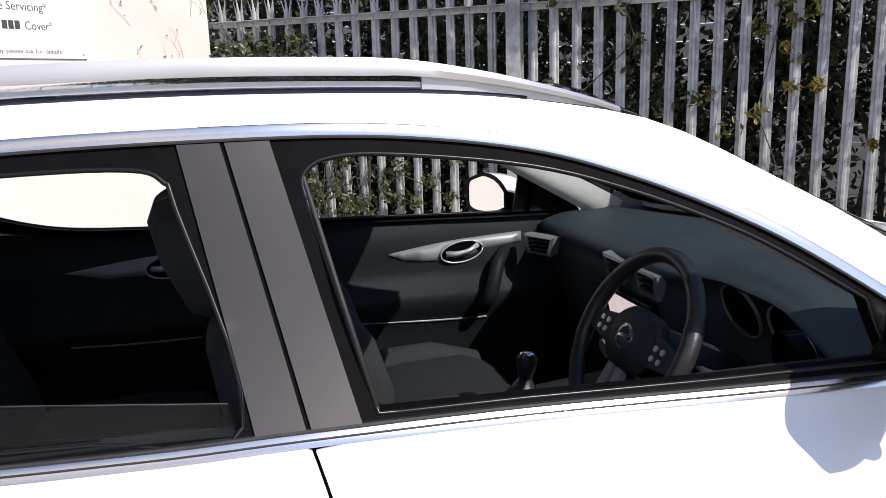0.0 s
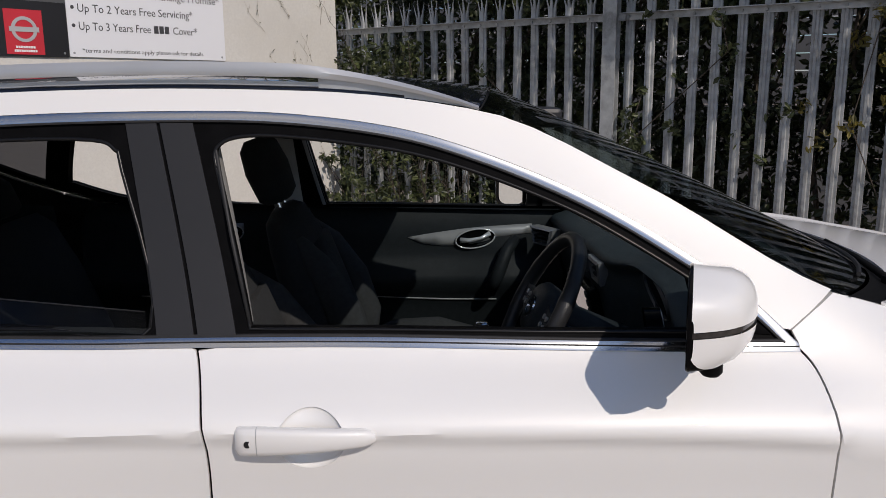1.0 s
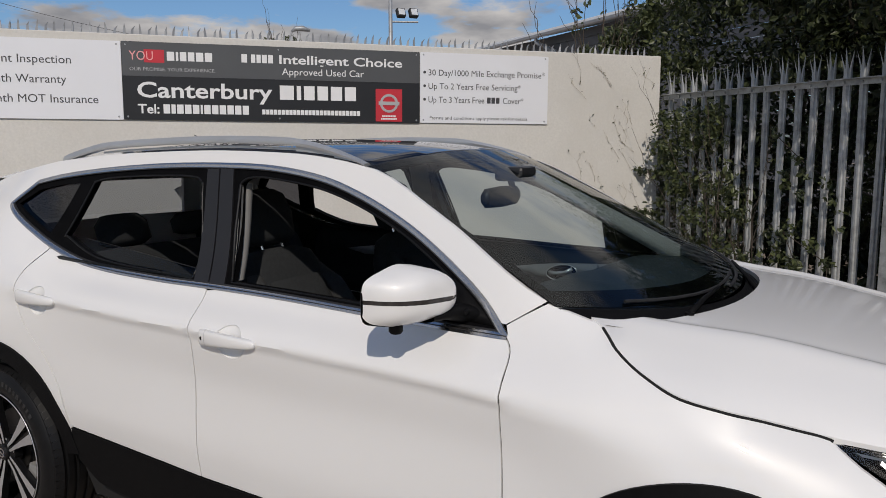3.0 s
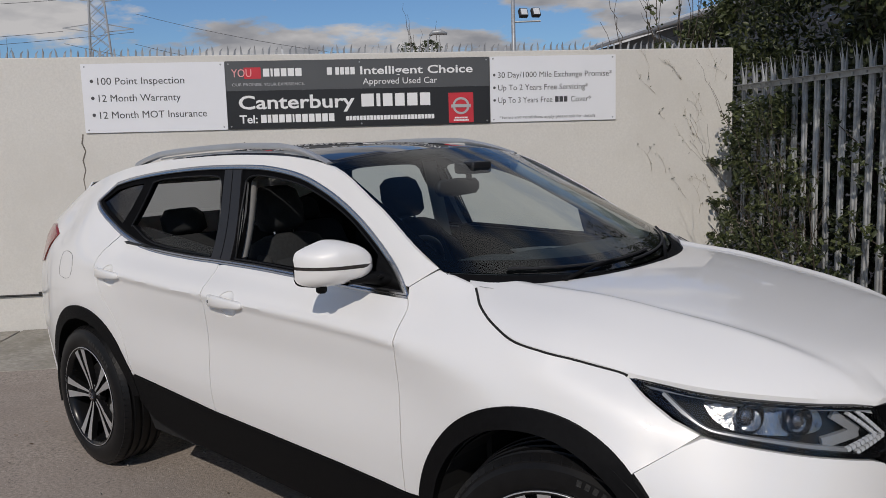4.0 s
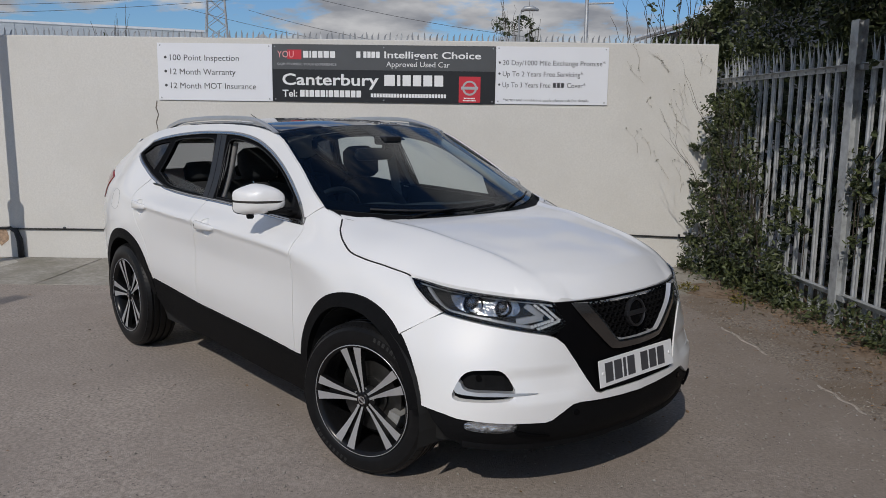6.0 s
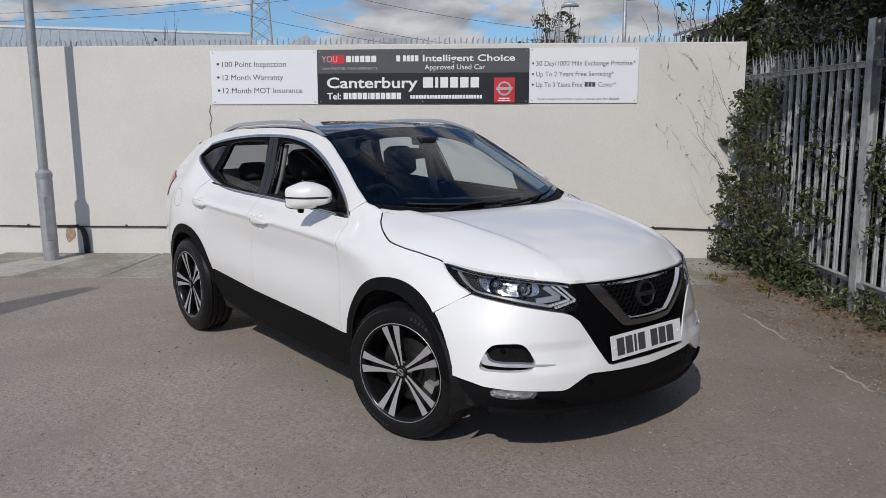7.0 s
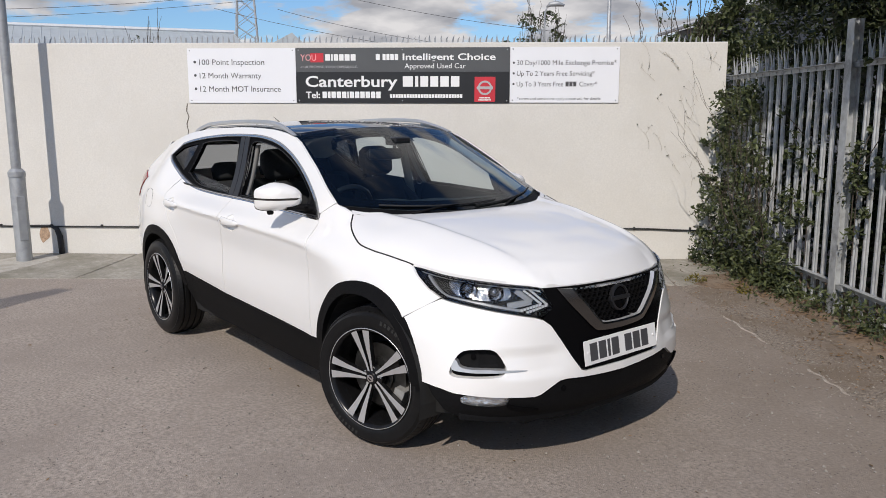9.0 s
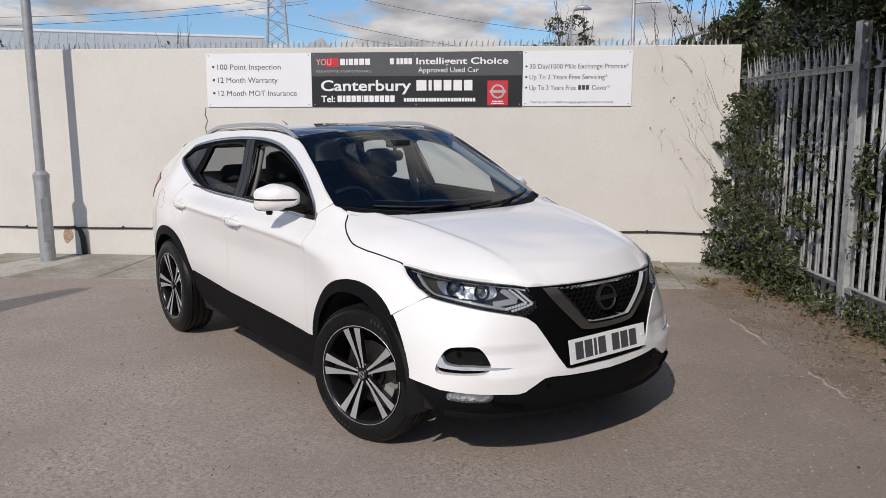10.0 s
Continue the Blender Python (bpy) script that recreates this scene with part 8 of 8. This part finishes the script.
    return seat


build_seat(-0.36, "front_seat", -0.10)
build_seat(0.36, "front_seat", -0.02)


def build_bench():
    d = Vector((-0.36, 0, 0.93)).normalized()
    nrm = Vector((0.93, 0, 0.36))
    b = Vector((-0.98, 0, 0.62))
    bm = ring_loft([(b + d * h, (0, w, 0), nrm * t) for h, w, t in ((-0.05, 0.62, 0.06), (0.05, 0.645, 0.085), (0.3, 0.64, 0.085), (0.45, 0.62, 0.07), (0.50, 0.58, 0.04))], 32, 4.0)
    bench = part("rear_bench", bm, M_fabric, car, "charcoal cloth rear bench", smooth=True, angle=50)
    bm = ring_loft([((x, 0, z), (0, 0.63, 0), (0, 0, h)) for x, z, h in ((-0.98, 0.56, 0.06), (-0.9, 0.57, 0.09), (-0.65, 0.58, 0.09), (-0.5, 0.58, 0.07), (-0.47, 0.56, 0.03))], 32, 4.0)
    part("bench_cushion", bm, M_fabric, bench, smooth=True, angle=50)
    for y in (-0.38, 0.38, 0.0):
        h = b + d * 0.585 + Vector((0, y, 0))
        k = 0.85 if y else 0.6
        bm = ring_loft([(h - d * 0.08 * k, (0, 0.09, 0), nrm * 0.03), (h - d * 0.06 * k, (0, 0.12, 0), nrm * 0.045), (h + d * 0.03 * k, (0, 0.12, 0), nrm * 0.045), (h + d * 0.07 * k, (0, 0.09, 0), nrm * 0.028)], 18)
        part("rear_headrest", bm, M_fabric, bench, smooth=True)


build_bench()


def dash_profile(y):
    """Edge points of the dashboard's cross-section at y, from the screen down to the footwell."""
    hood = math.exp(-((y + 0.36) / 0.20) ** 4)
    mid = math.exp(-(y / 0.16) ** 4)
    top = 1.055 + 0.035 * hood + 0.012 * mid - 0.02 * abs(y) ** 2
    lip = 0.585 - 0.01 * mid + 0.03 * hood
    return [(1.12 - 0.28 * (abs(y) / 0.7) ** 2.3, 1.055), (0.95 - 0.12 * (abs(y) / 0.7) ** 2, 1.068), (0.80, top + 0.015), (0.68, top + 0.012), (lip + 0.02, top - 0.006), (lip, top - 0.026), (lip + 0.012 + 0.09 * hood, top - 0.055), (0.60 - 0.02 * mid + 0.085 * hood, 0.96), (0.625 - 0.05 * mid + 0.06 * hood, 0.88), (0.66 - 0.09 * mid, 0.78), (0.72 - 0.15 * mid, 0.62), (0.80 - 0.2 * mid, 0.42)]


def build_dash():
    bm = bmesh.new()
    ys = [-0.70 + 1.4 * k / 56 for k in range(57)]
    rows = []
    for y in ys:
        pr = smooth_line(dash_profile(y), 4)
        rows.append([bm.verts.new((x, y, z)) for x, z in pr])
    for a, b in zip(rows, rows[1:]):
        for k in range(len(a) - 1):
            bm.faces.new((a[k], a[k + 1], b[k + 1], b[k]))
    dash = part("dashboard", bm, M_dash, car, "black soft-touch dashboard", smooth=True, angle=60)

    def vent(c, w0, w1, h, yaw, pitch=0.0):
        """A trapezoid air vent with a satin frame and slats, facing backwards."""
        m = Matrix.Translation(c) @ pose(0, 0, 0, 0, pitch, yaw)
        o = [(-w0, h), (w0, h), (w1, -h), (-w1, -h)]
        bm = bmesh.new()
        k = 0.80
        vo = [bm.verts.new(m @ Vector((-0.006, y, z))) for y, z in o]
        vi = [bm.verts.new(m @ Vector((-0.010, y * k, z * k))) for y, z in o]
        vb = [bm.verts.new(m @ Vector((0.03, y * k, z * k))) for y, z in o]
        ve = [bm.verts.new(m @ Vector((0.03, y, z))) for y, z in o]
        for i in range(4):
            j = (i + 1) % 4
            bm.faces.new((vo[i], vo[j], vi[j], vi[i]))
            bm.faces.new((vi[i], vi[j], vb[j], vb[i]))
            bm.faces.new((ve[i], ve[j], vo[j], vo[i]))
        v = part("air_vent", bm, M_inner_silver, dash, "satin-framed air vent")
        bm = bmesh.new()
        bm.faces.new([bm.verts.new(m @ Vector((0.026, y * k, z * k))) for y, z in o])
        part("vent_back", bm, M_dark_liner, dash)
        for q in (-0.5, 0.0, 0.5):
            w = (w0 * (1 + q) / 2 + w1 * (1 - q) / 2) * k
            part("vent_slat", box_bm((-0.004, -w, q * h * k * 1.1 - 0.002), (0.018, w, q * h * k * 1.1 + 0.002), m), M_trim, dash)

    vent((0.535, 0.572, 0.982), 0.062, 0.045, 0.030, 28)
    vent((0.575, 0.135, 1.005), 0.058, 0.046, 0.033, 0, -10)
    vent((0.575, -0.035, 1.005), 0.058, 0.046, 0.033, 0, -10)
    # the round end vent by the driver's door
    mv = Matrix.Translation((0.565, -0.580, 1.000)) @ pose(0, 0, 0, 0, -10, -12) @ pose(0, 0, 0, 0, 0, 90)
    bm = lathe(bmesh.new(), [(0.0, 0.010), (0.044, 0.010), (0.050, -0.012), (0.056, -0.012), (0.060, 0.02)], 32, mv)
    end_vent = part("end_vent", bm, M_gloss_black, dash, "round gloss black air vent", smooth=True, angle=35)
    ring = [mv @ Vector((0.0535 * math.cos(a), -0.0125, 0.0535 * math.sin(a))) for a in [2 * math.pi * k / 32 for k in range(33)]]
    part("vent_ring", tube(bmesh.new(), ring, 0.0014, 6), M_lever, end_vent, "thin bright ring", smooth=True)
    for a in (62, 118):
        d = Vector((math.cos(radians(a)), 0, math.sin(radians(a))))
        bm = tube(bmesh.new(), [mv @ (Vector((0, -0.010, 0.022)) - d * 0.055), mv @ (Vector((0, -0.012, 0.022)) + d * 0.012)], [0.007, 0.004], 8)
        part("vent_blade", bm, M_inner_silver, end_vent, "satin silver vent blade", smooth=True)
    # centre screen with its surround and keys
    m = Matrix.Translation((0.548, 0.03, 0.915)) @ pose(0, 0, 0, 0, -14, 0)
    head = part("head_unit", box_bm((0, -0.135, -0.075), (0.03, 0.135, 0.055), m, 0.008), M_gloss_black, dash, "gloss black head unit")
    part("screen", box_bm((-0.002, -0.085, -0.045), (0.002, 0.085, 0.045), m), M_screen, dash, "lit pale touch screen")
    for s in (-1, 1):
        for k in range(4):
            part("key", box_bm((-0.004, s * 0.110 - 0.014, -0.045 + 0.024 * k), (0.002, s * 0.110 + 0.014, -0.028 + 0.024 * k), m, 0.002), M_trim, dash)
        bm = tube(bmesh.new(), [m @ Vector((0.0, s * 0.108, -0.06)), m @ Vector((-0.018, s * 0.108, -0.06))], 0.013, 16)
        part("rotary_knob", bm, M_satin, dash, smooth=True, angle=40)
    for k in range(3):
        m2 = Matrix.Translation((0.555, -0.055 + 0.085 * k, 0.80)) @ pose(0, 0, 0, 0, -14, 0)
        bm = tube(bmesh.new(), [m2 @ Vector((0.01, 0, 0)), m2 @ Vector((-0.022, 0, 0))], 0.026, 20)
        part("heater_dial", bm, M_satin, dash, smooth=True, angle=40)
    # instruments
    for y in (-0.44, -0.28):
        mm = Matrix.Translation((0.662, y, 1.000)) @ pose(0, 0, 0, 0, -22, 0) @ pose(0, 0, 0, 0, 0, 90)
        bm = lathe(bmesh.new(), [(0.0610, 0.0), (0.0615, 0.007), (0.0640, 0.007), (0.0648, 0.0)], 36, mm)
        inst = part("dial_ring", bm, M_inner_silver, dash, "bright instrument ring", smooth=True, angle=40)
        bm = lathe(bmesh.new(), [(0.0, 0.002), (0.06, 0.002)], 36, mm)
        part("dial_face", bm, M_gloss_black, dash)
    # steering wheel
    tilt = 28
    c = Vector((0.360, -0.360, 0.996))
    m = Matrix.Translation(c) @ pose(0, 0, 0, 0, 90 + tilt - 90, 0) @ pose(0, 0, 0, 0, 90, 0)
    # local z points along the column towards the driver's seat, x up, y across
    ax_d = Vector((-math.cos(radians(tilt)), 0, math.sin(radians(tilt))))
    up = Vector((math.sin(radians(tilt)), 0, math.cos(radians(tilt))))
    rt = Vector((0, 1, 0))

    def wp(r, a, o):
        return c + (up * math.cos(a) + rt * math.sin(a)) * r + ax_d * o

    bm = bmesh.new()
    n, k = 48, 12
    rings = []
    for i in range(n):
        a = 2 * math.pi * i / n
        rr = 0.178 if abs(math.pi - a) > 0.5 else 0.178 - 0.012 * (1 - abs(math.pi - a) / 0.5)
        th = 0.0165 if not (1.1 < a < 1.9 or 4.4 < a < 5.2) else 0.018
        rings.append([bm.verts.new(wp(rr + th * math.cos(2 * math.pi * j / k), a, th * math.sin(2 * math.pi * j / k))) for j in range(k)])
    for i in range(n):
        r0, r1 = rings[i], rings[(i + 1) % n]
        for j in range(k):
            bm.faces.new((r0[j], r0[(j + 1) % k], r1[(j + 1) % k], r1[j]))
    wheel = part("steering_wheel", bm, M_leather, car, "black leather steering wheel with silver spoke", smooth=True)
    bm = ring_loft([(c + ax_d * o, rt * w, up * h) for o, w, h in ((-0.045, 0.05, 0.045), (-0.03, 0.075, 0.062), (-0.005, 0.082, 0.066), (0.010, 0.070, 0.055), (0.016, 0.04, 0.03))], 24, 2.8)
    part("airbag_cover", bm, M_trim, wheel, smooth=True, angle=50)
    bm = bmesh.new()
    rows = []
    for i in range(28):
        a = 2 * math.pi * i / 28
        rows.append([bm.verts.new(wp(rr, a, o)) for rr, o in ((0.020, 0.014), (0.020, 0.020), (0.026, 0.020), (0.027, 0.013))])
    for i in range(28):
        for j in range(3):
            bm.faces.new((rows[i][j], rows[i][j + 1], rows[(i + 1) % 28][j + 1], rows[(i + 1) % 28][j]))
    part("wheel_emblem", bm, M_chrome, wheel, "plain bright ring", smooth=True, angle=40)
    bm = bmesh.new()
    vs = [c + rt * y + up * z + ax_d * o for y, z, o in ((-0.027, -0.004, 0.017), (0.027, -0.004, 0.017), (0.027, 0.004, 0.017), (-0.027, 0.004, 0.017))]
    bm.faces.new([bm.verts.new(v) for v in vs])
    part("wheel_emblem_bar", bm, M_chrome, wheel)
    for a0, w in ((math.pi / 2, 0.030), (-math.pi / 2, 0.030)):
        bm = bmesh.new()
        t = Vector((0, 1, 0)) * (1 if a0 > 0 else -1)
        rows = []
        for r, hw in ((0.06, 0.034), (0.10, 0.028), (0.14, 0.022), (0.175, 0.022)):
            rows.append([bm.verts.new(c + t * r + up * z + ax_d * o) for z, o in ((hw, -0.012), (hw, 0.004), (-hw, 0.004), (-hw, -0.012))])
        for r0, r1 in zip(rows, rows[1:]):
            for q in range(4):
                bm.faces.new((r0[q], r0[(q + 1) % 4], r1[(q + 1) % 4], r1[q]))
        part("spoke", bm, M_trim, wheel, smooth=True, angle=30)
        for q in range(4):
            p = c + t * (0.095 + 0.016 * (q % 2) * 1.5) + up * (0.010 - 0.020 * (q // 2)) + ax_d * 0.006
            bm = tube(bmesh.new(), [p - ax_d * 0.004, p + ax_d * 0.002], 0.006, 8)
            part("switch", bm, M_satin, wheel)
    for s in (-1, 1):
        bm = bmesh.new()
        rows = []
        for q in range(6):
            r = 0.06 + 0.115 * q / 5
            cc = c - up * r + rt * s * (0.018 + 0.018 * (q / 5) ** 2)
            hw = 0.011 + 0.004 * q / 5
            rows.append([bm.verts.new(cc + rt * y + ax_d * o) for y, o in ((-hw, -0.008), (-hw, 0.006), (hw, 0.006), (hw, -0.008))])
        for r0, r1 in zip(rows, rows[1:]):
            for j in range(4):
                bm.faces.new((r0[j], r0[(j + 1) % 4], r1[(j + 1) % 4], r1[j]))
        part("lower_spoke", bm, M_inner_silver, wheel, "satin silver lower spoke", smooth=True, angle=30)
    bm = tube(bmesh.new(), [c - ax_d * 0.03, c - ax_d * 0.24], [0.045, 0.06], 18)
    part("steering_column", bm, M_trim, wheel, smooth=True)
    for s in (-1, 1):
        p = c - ax_d * 0.06
        bm = tube(bmesh.new(), [p + rt * s * 0.04, p + rt * s * 0.15 + up * 0.01, p + rt * s * 0.185 + up * 0.012], [0.008, 0.011, 0.012], 10)
        part("stalk", bm, M_trim, wheel, smooth=True)


M_leather = material("black_leather", (0.020, 0.021, 0.023), 0.38, vary=0.1, scale=60, bump=0.12, bump_scale=300)
build_dash()


def build_console():
    bm = ring_loft([((x, 0.0, z), (0, w, 0), (0, 0, h)) for x, z, w, h in ((0.62, 0.64, 0.12, 0.12), (0.45, 0.62, 0.115, 0.13), (0.2, 0.60, 0.11, 0.13), (-0.05, 0.60, 0.105, 0.13), (-0.12, 0.64, 0.10, 0.15), (-0.40, 0.66, 0.10, 0.13))], 20, 5.0)
    con = part("centre_console", bm, M_trim, car, "black centre console with a gear lever", smooth=True, angle=40)
    bm = ring_loft([((0.25, -0.015, 0.73), (0.055, 0, 0), (0, 0.05, 0)), ((0.258, -0.018, 0.77), (0.035, 0, 0), (0, 0.032, 0)), ((0.263, -0.022, 0.80), (0.016, 0, 0), (0, 0.016, 0))], 14, 2.2)
    part("gear_gaiter", bm, M_leather, con, smooth=True)
    bm = ring_loft([((0.264, -0.023, 0.795), (0.014, 0, 0), (0, 0.014, 0)), ((0.266, -0.024, 0.82), (0.021, 0, 0), (0, 0.02, 0)), ((0.268, -0.025, 0.85), (0.026, 0, 0), (0, 0.023, 0)), ((0.268, -0.025, 0.862), (0.018, 0, 0), (0, 0.016, 0))], 16, 2.2)
    part("gear_knob", bm, M_leather, con, smooth=True, angle=50)
    bm = ring_loft([((0.268, -0.025, 0.855), (0.024, 0, 0), (0, 0.021, 0)), ((0.268, -0.025, 0.866), (0.014, 0, 0), (0, 0.012, 0))], 16, 2.2)
    part("knob_cap", bm, M_chrome, con, "bright gear knob cap", smooth=True)
    # cabin mirror and its housing
    bm = tube(bmesh.new(), [windscreen(0.0, 0.88, -0.01), (0.42, -0.03, 1.36)], 0.012, 8)
    mir = part("cabin_mirror", bm, M_pillar_black, car, "black rear-view mirror")
    bm = ring_loft([((0.405 + 0.06 * 0, y, 1.335), (0.014, 0, 0), (0, 0, h)) for y, h in ((-0.215, 0.018), (-0.20, 0.032), (-0.09, 0.036), (0.02, 0.032), (0.035, 0.018))], 16, 3.0)
    part("mirror_housing", bm, M_pillar_black, mir, smooth=True)
    part("sensor_housing", box_bm((0.36, -0.06, 1.385), (0.47, 0.06, 1.435), None, 0.012), M_pillar_black, mir)
    # floor carpet and boot cover
    bm = box_bm((-1.0, -0.72, 0.30), (0.85, 0.72, 0.335))
    part("carpet", bm, M_fabric, car)
    bm = box_bm((-1.95, -0.60, 0.93), (-1.20, 0.60, 0.95))
    part("parcel_shelf", bm, M_fabric, car)


build_console()


def build_door_trims():
    for sgn in (-1, 1):
        d1, d2 = doors[sgn]

        def trim(x, z, off=0.0):
            w = spline((0.35, 0.735), (0.62, 0.715), (0.74, 0.695), (0.80, 0.655), (0.845, 0.655), (0.875, 0.70), (0.98, 0.705), (1.05, 0.725), (1.075, 0.745))(z)
            bulge = 0.03 * math.exp(-((x - 0.42) / 0.12) ** 2) * (1 if 0.5 < z < 0.95 else 0.3)
            return Vector((x, sgn * (w - off - bulge * 0.6), z))

        for door, x0, x1 in ((d1, -0.27, 0.62), (d2, -1.05, -0.36)):
            rise = spline((-1.2, 1.13), (-1.05, 1.112), (-0.9, 1.102), (-0.75, 1.095), (-0.5, 1.09), (-0.3, 1.075), (0.0, 1.068), (0.62, 1.052))
            poly = [(x0, 0.36), (x1, 0.36)] + [(x1 + (x0 - x1) * k / 12, rise(x1 + (x0 - x1) * k / 12)) for k in range(13)]
            t = part("door_trim", cut_panel(poly, trim, 0.035, flange=-0.03, outward=(0, -sgn, 0)), M_door_shaded, door, "black inner door trim with a satin strip", smooth=True, angle=50)
            if door is d1:
                strip = smooth_line([(0.075, 0.962), (0.18, 0.978), (0.30, 0.992), (0.42, 1.000), (0.52, 1.004)], 4) + smooth_line([(0.52, 0.972), (0.40, 0.958), (0.30, 0.935), (0.20, 0.930), (0.12, 0.940)], 4)
                hx, hz = 0.315, 0.955
                pocket = smooth_line([(-0.10, 0.756), (0.2, 0.735), (0.39, 0.735)], 4)
            else:
                strip = smooth_line([(-0.86, 0.985), (-0.74, 1.002), (-0.62, 1.015), (-0.50, 1.022)], 4) + smooth_line([(-0.50, 0.985), (-0.62, 0.965), (-0.75, 0.962)], 4)
                hx, hz = -0.57, 0.985
                pocket = smooth_line([(-0.86, 0.776), (-0.7, 0.766), (-0.5, 0.765)], 4)
            part("trim_strip", cut_panel(strip, lambda x, z, off=0.0: trim(x, z, off + 0.004), 0.03, flange=0.004, outward=(0, -sgn, 0)), M_inner_silver, door, "satin silver trim strip", smooth=True)
            # handle cup with a bright lever
            bm = bmesh.new()
            rows = [[], [], []]
            for k in range(24):
                a = 2 * math.pi * k / 24
                for r, (sx, sz, o) in enumerate(((0.070, 0.034, 0.012), (0.064, 0.029, 0.012), (0.060, 0.026, 0.0075))):
                    rows[r].append(bm.verts.new(trim(hx, hz, o) + Vector((sx * math.cos(a), 0, sz * math.sin(a) + 0.12 * sx * math.cos(a)))))
            for r0, r1 in zip(rows, rows[1:]):
                for k in range(24):
                    bm.faces.new((r0[k], r0[(k + 1) % 24], r1[(k + 1) % 24], r1[k]))
            bm.faces.new(rows[2])
            part("handle_cup", bm, M_gloss_black, door, smooth=True, angle=40)
            ring = [trim(hx, hz, 0.012) + Vector((0.070 * math.cos(a), 0, 0.034 * math.sin(a) + 0.0084 * math.cos(a))) for a in [2 * math.pi * k / 24 for k in range(25)]]
            part("cup_rim", tube(bmesh.new(), ring, 0.0028, 6), M_lever, door, "bright rim of the handle cup", smooth=True)
            p = trim(hx, hz, 0.017)
            bm = tube(bmesh.new(), [p + Vector((-0.054, 0, -0.004)), p + Vector((-0.02, -sgn * 0.006, -0.004)), p + Vector((0.02, -sgn * 0.008, 0.004)), p + Vector((0.052, 0, 0.020))], [0.010, 0.008, 0.006, 0.009], 10)
            part("door_lever", bm, M_lever, door, "chrome inner door lever", smooth=True)
            bm = tube(bmesh.new(), [trim(x, z, 0.003) for x, z in pocket], 0.003, 6)
            part("trim_piping", bm, M_satin, door)
            if door is d1:
                bm = tube(bmesh.new(), [trim(0.36, 0.77, 0.02), trim(0.385, 0.84, 0.035), trim(0.425, 0.92, 0.03), trim(0.46, 0.955, 0.015)], [0.022, 0.024, 0.022, 0.018], 12)
                part("grab_handle", bm, M_door_shaded, door, smooth=True)
        # pillar lining
        bm = bmesh.new()
        lo = 0.5 if sgn < 0 else 0.0
        sheet(bm, 4, 14, lambda u, v: Vector((-0.235 - 0.10 * u - 0.075 * (lo + (1 - lo) * v), sgn * (0.715 - 0.125 * (lo + (1 - lo) * v) - 0.02 * math.sin(math.pi * u)), 0.62 + 0.80 * (lo + (1 - lo) * v))))
        part("pillar_trim", bm, M_pillar_grey, car, "pale grey centre pillar lining", smooth=True)
        # bright glass channel and the pale pillar edge, seen from in front through the opening
        def edge(v, inn, back):
            return Vector((-0.206 - 0.066 * v - back, sgn * (side_w(-0.206 - 0.066 * v, 1.085 + 0.30 * v) - 0.008 - inn), 1.085 + 0.30 * v))

        part("glass_channel", sheet(bmesh.new(), 2, 12, lambda u, v: edge(v, 0.004 + 0.010 * u, 0.001 + 0.002 * u)), M_channel, doors[sgn][0], "grey window glass channel", smooth=True)
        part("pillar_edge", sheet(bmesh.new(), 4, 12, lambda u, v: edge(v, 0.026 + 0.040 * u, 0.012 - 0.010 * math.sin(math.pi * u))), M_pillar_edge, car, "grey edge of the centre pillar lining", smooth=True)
        # door seal down the back of the opening
        bm = tube(bmesh.new(), [(-0.205, sgn * 0.745, 1.09), (-0.24, sgn * 0.69, 1.24), (-0.272, sgn * 0.625, 1.385), (-0.255, sgn * 0.615, 1.402)], 0.0035, 8)
        part("door_seal", bm, M_black_rubber, doors[sgn][0], smooth=True)
        # dark rear pillar lining
        bm = bmesh.new()
        sheet(bm, 8, 6, lambda u, v: Vector((-1.10 - 0.75 * u, sgn * (0.70 - 0.10 * v - 0.03 * u), 0.75 + 0.36 * v + 0.02 * u)))
        part("rear_side_trim", bm, M_trim, car, smooth=True)


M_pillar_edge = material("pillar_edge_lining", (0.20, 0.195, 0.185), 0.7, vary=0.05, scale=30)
M_channel = material("window_channel", (0.36, 0.36, 0.36), 0.4, 0.5, vary=0.05, scale=20)
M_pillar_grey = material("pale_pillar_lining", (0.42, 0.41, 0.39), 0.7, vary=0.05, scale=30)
build_door_trims()
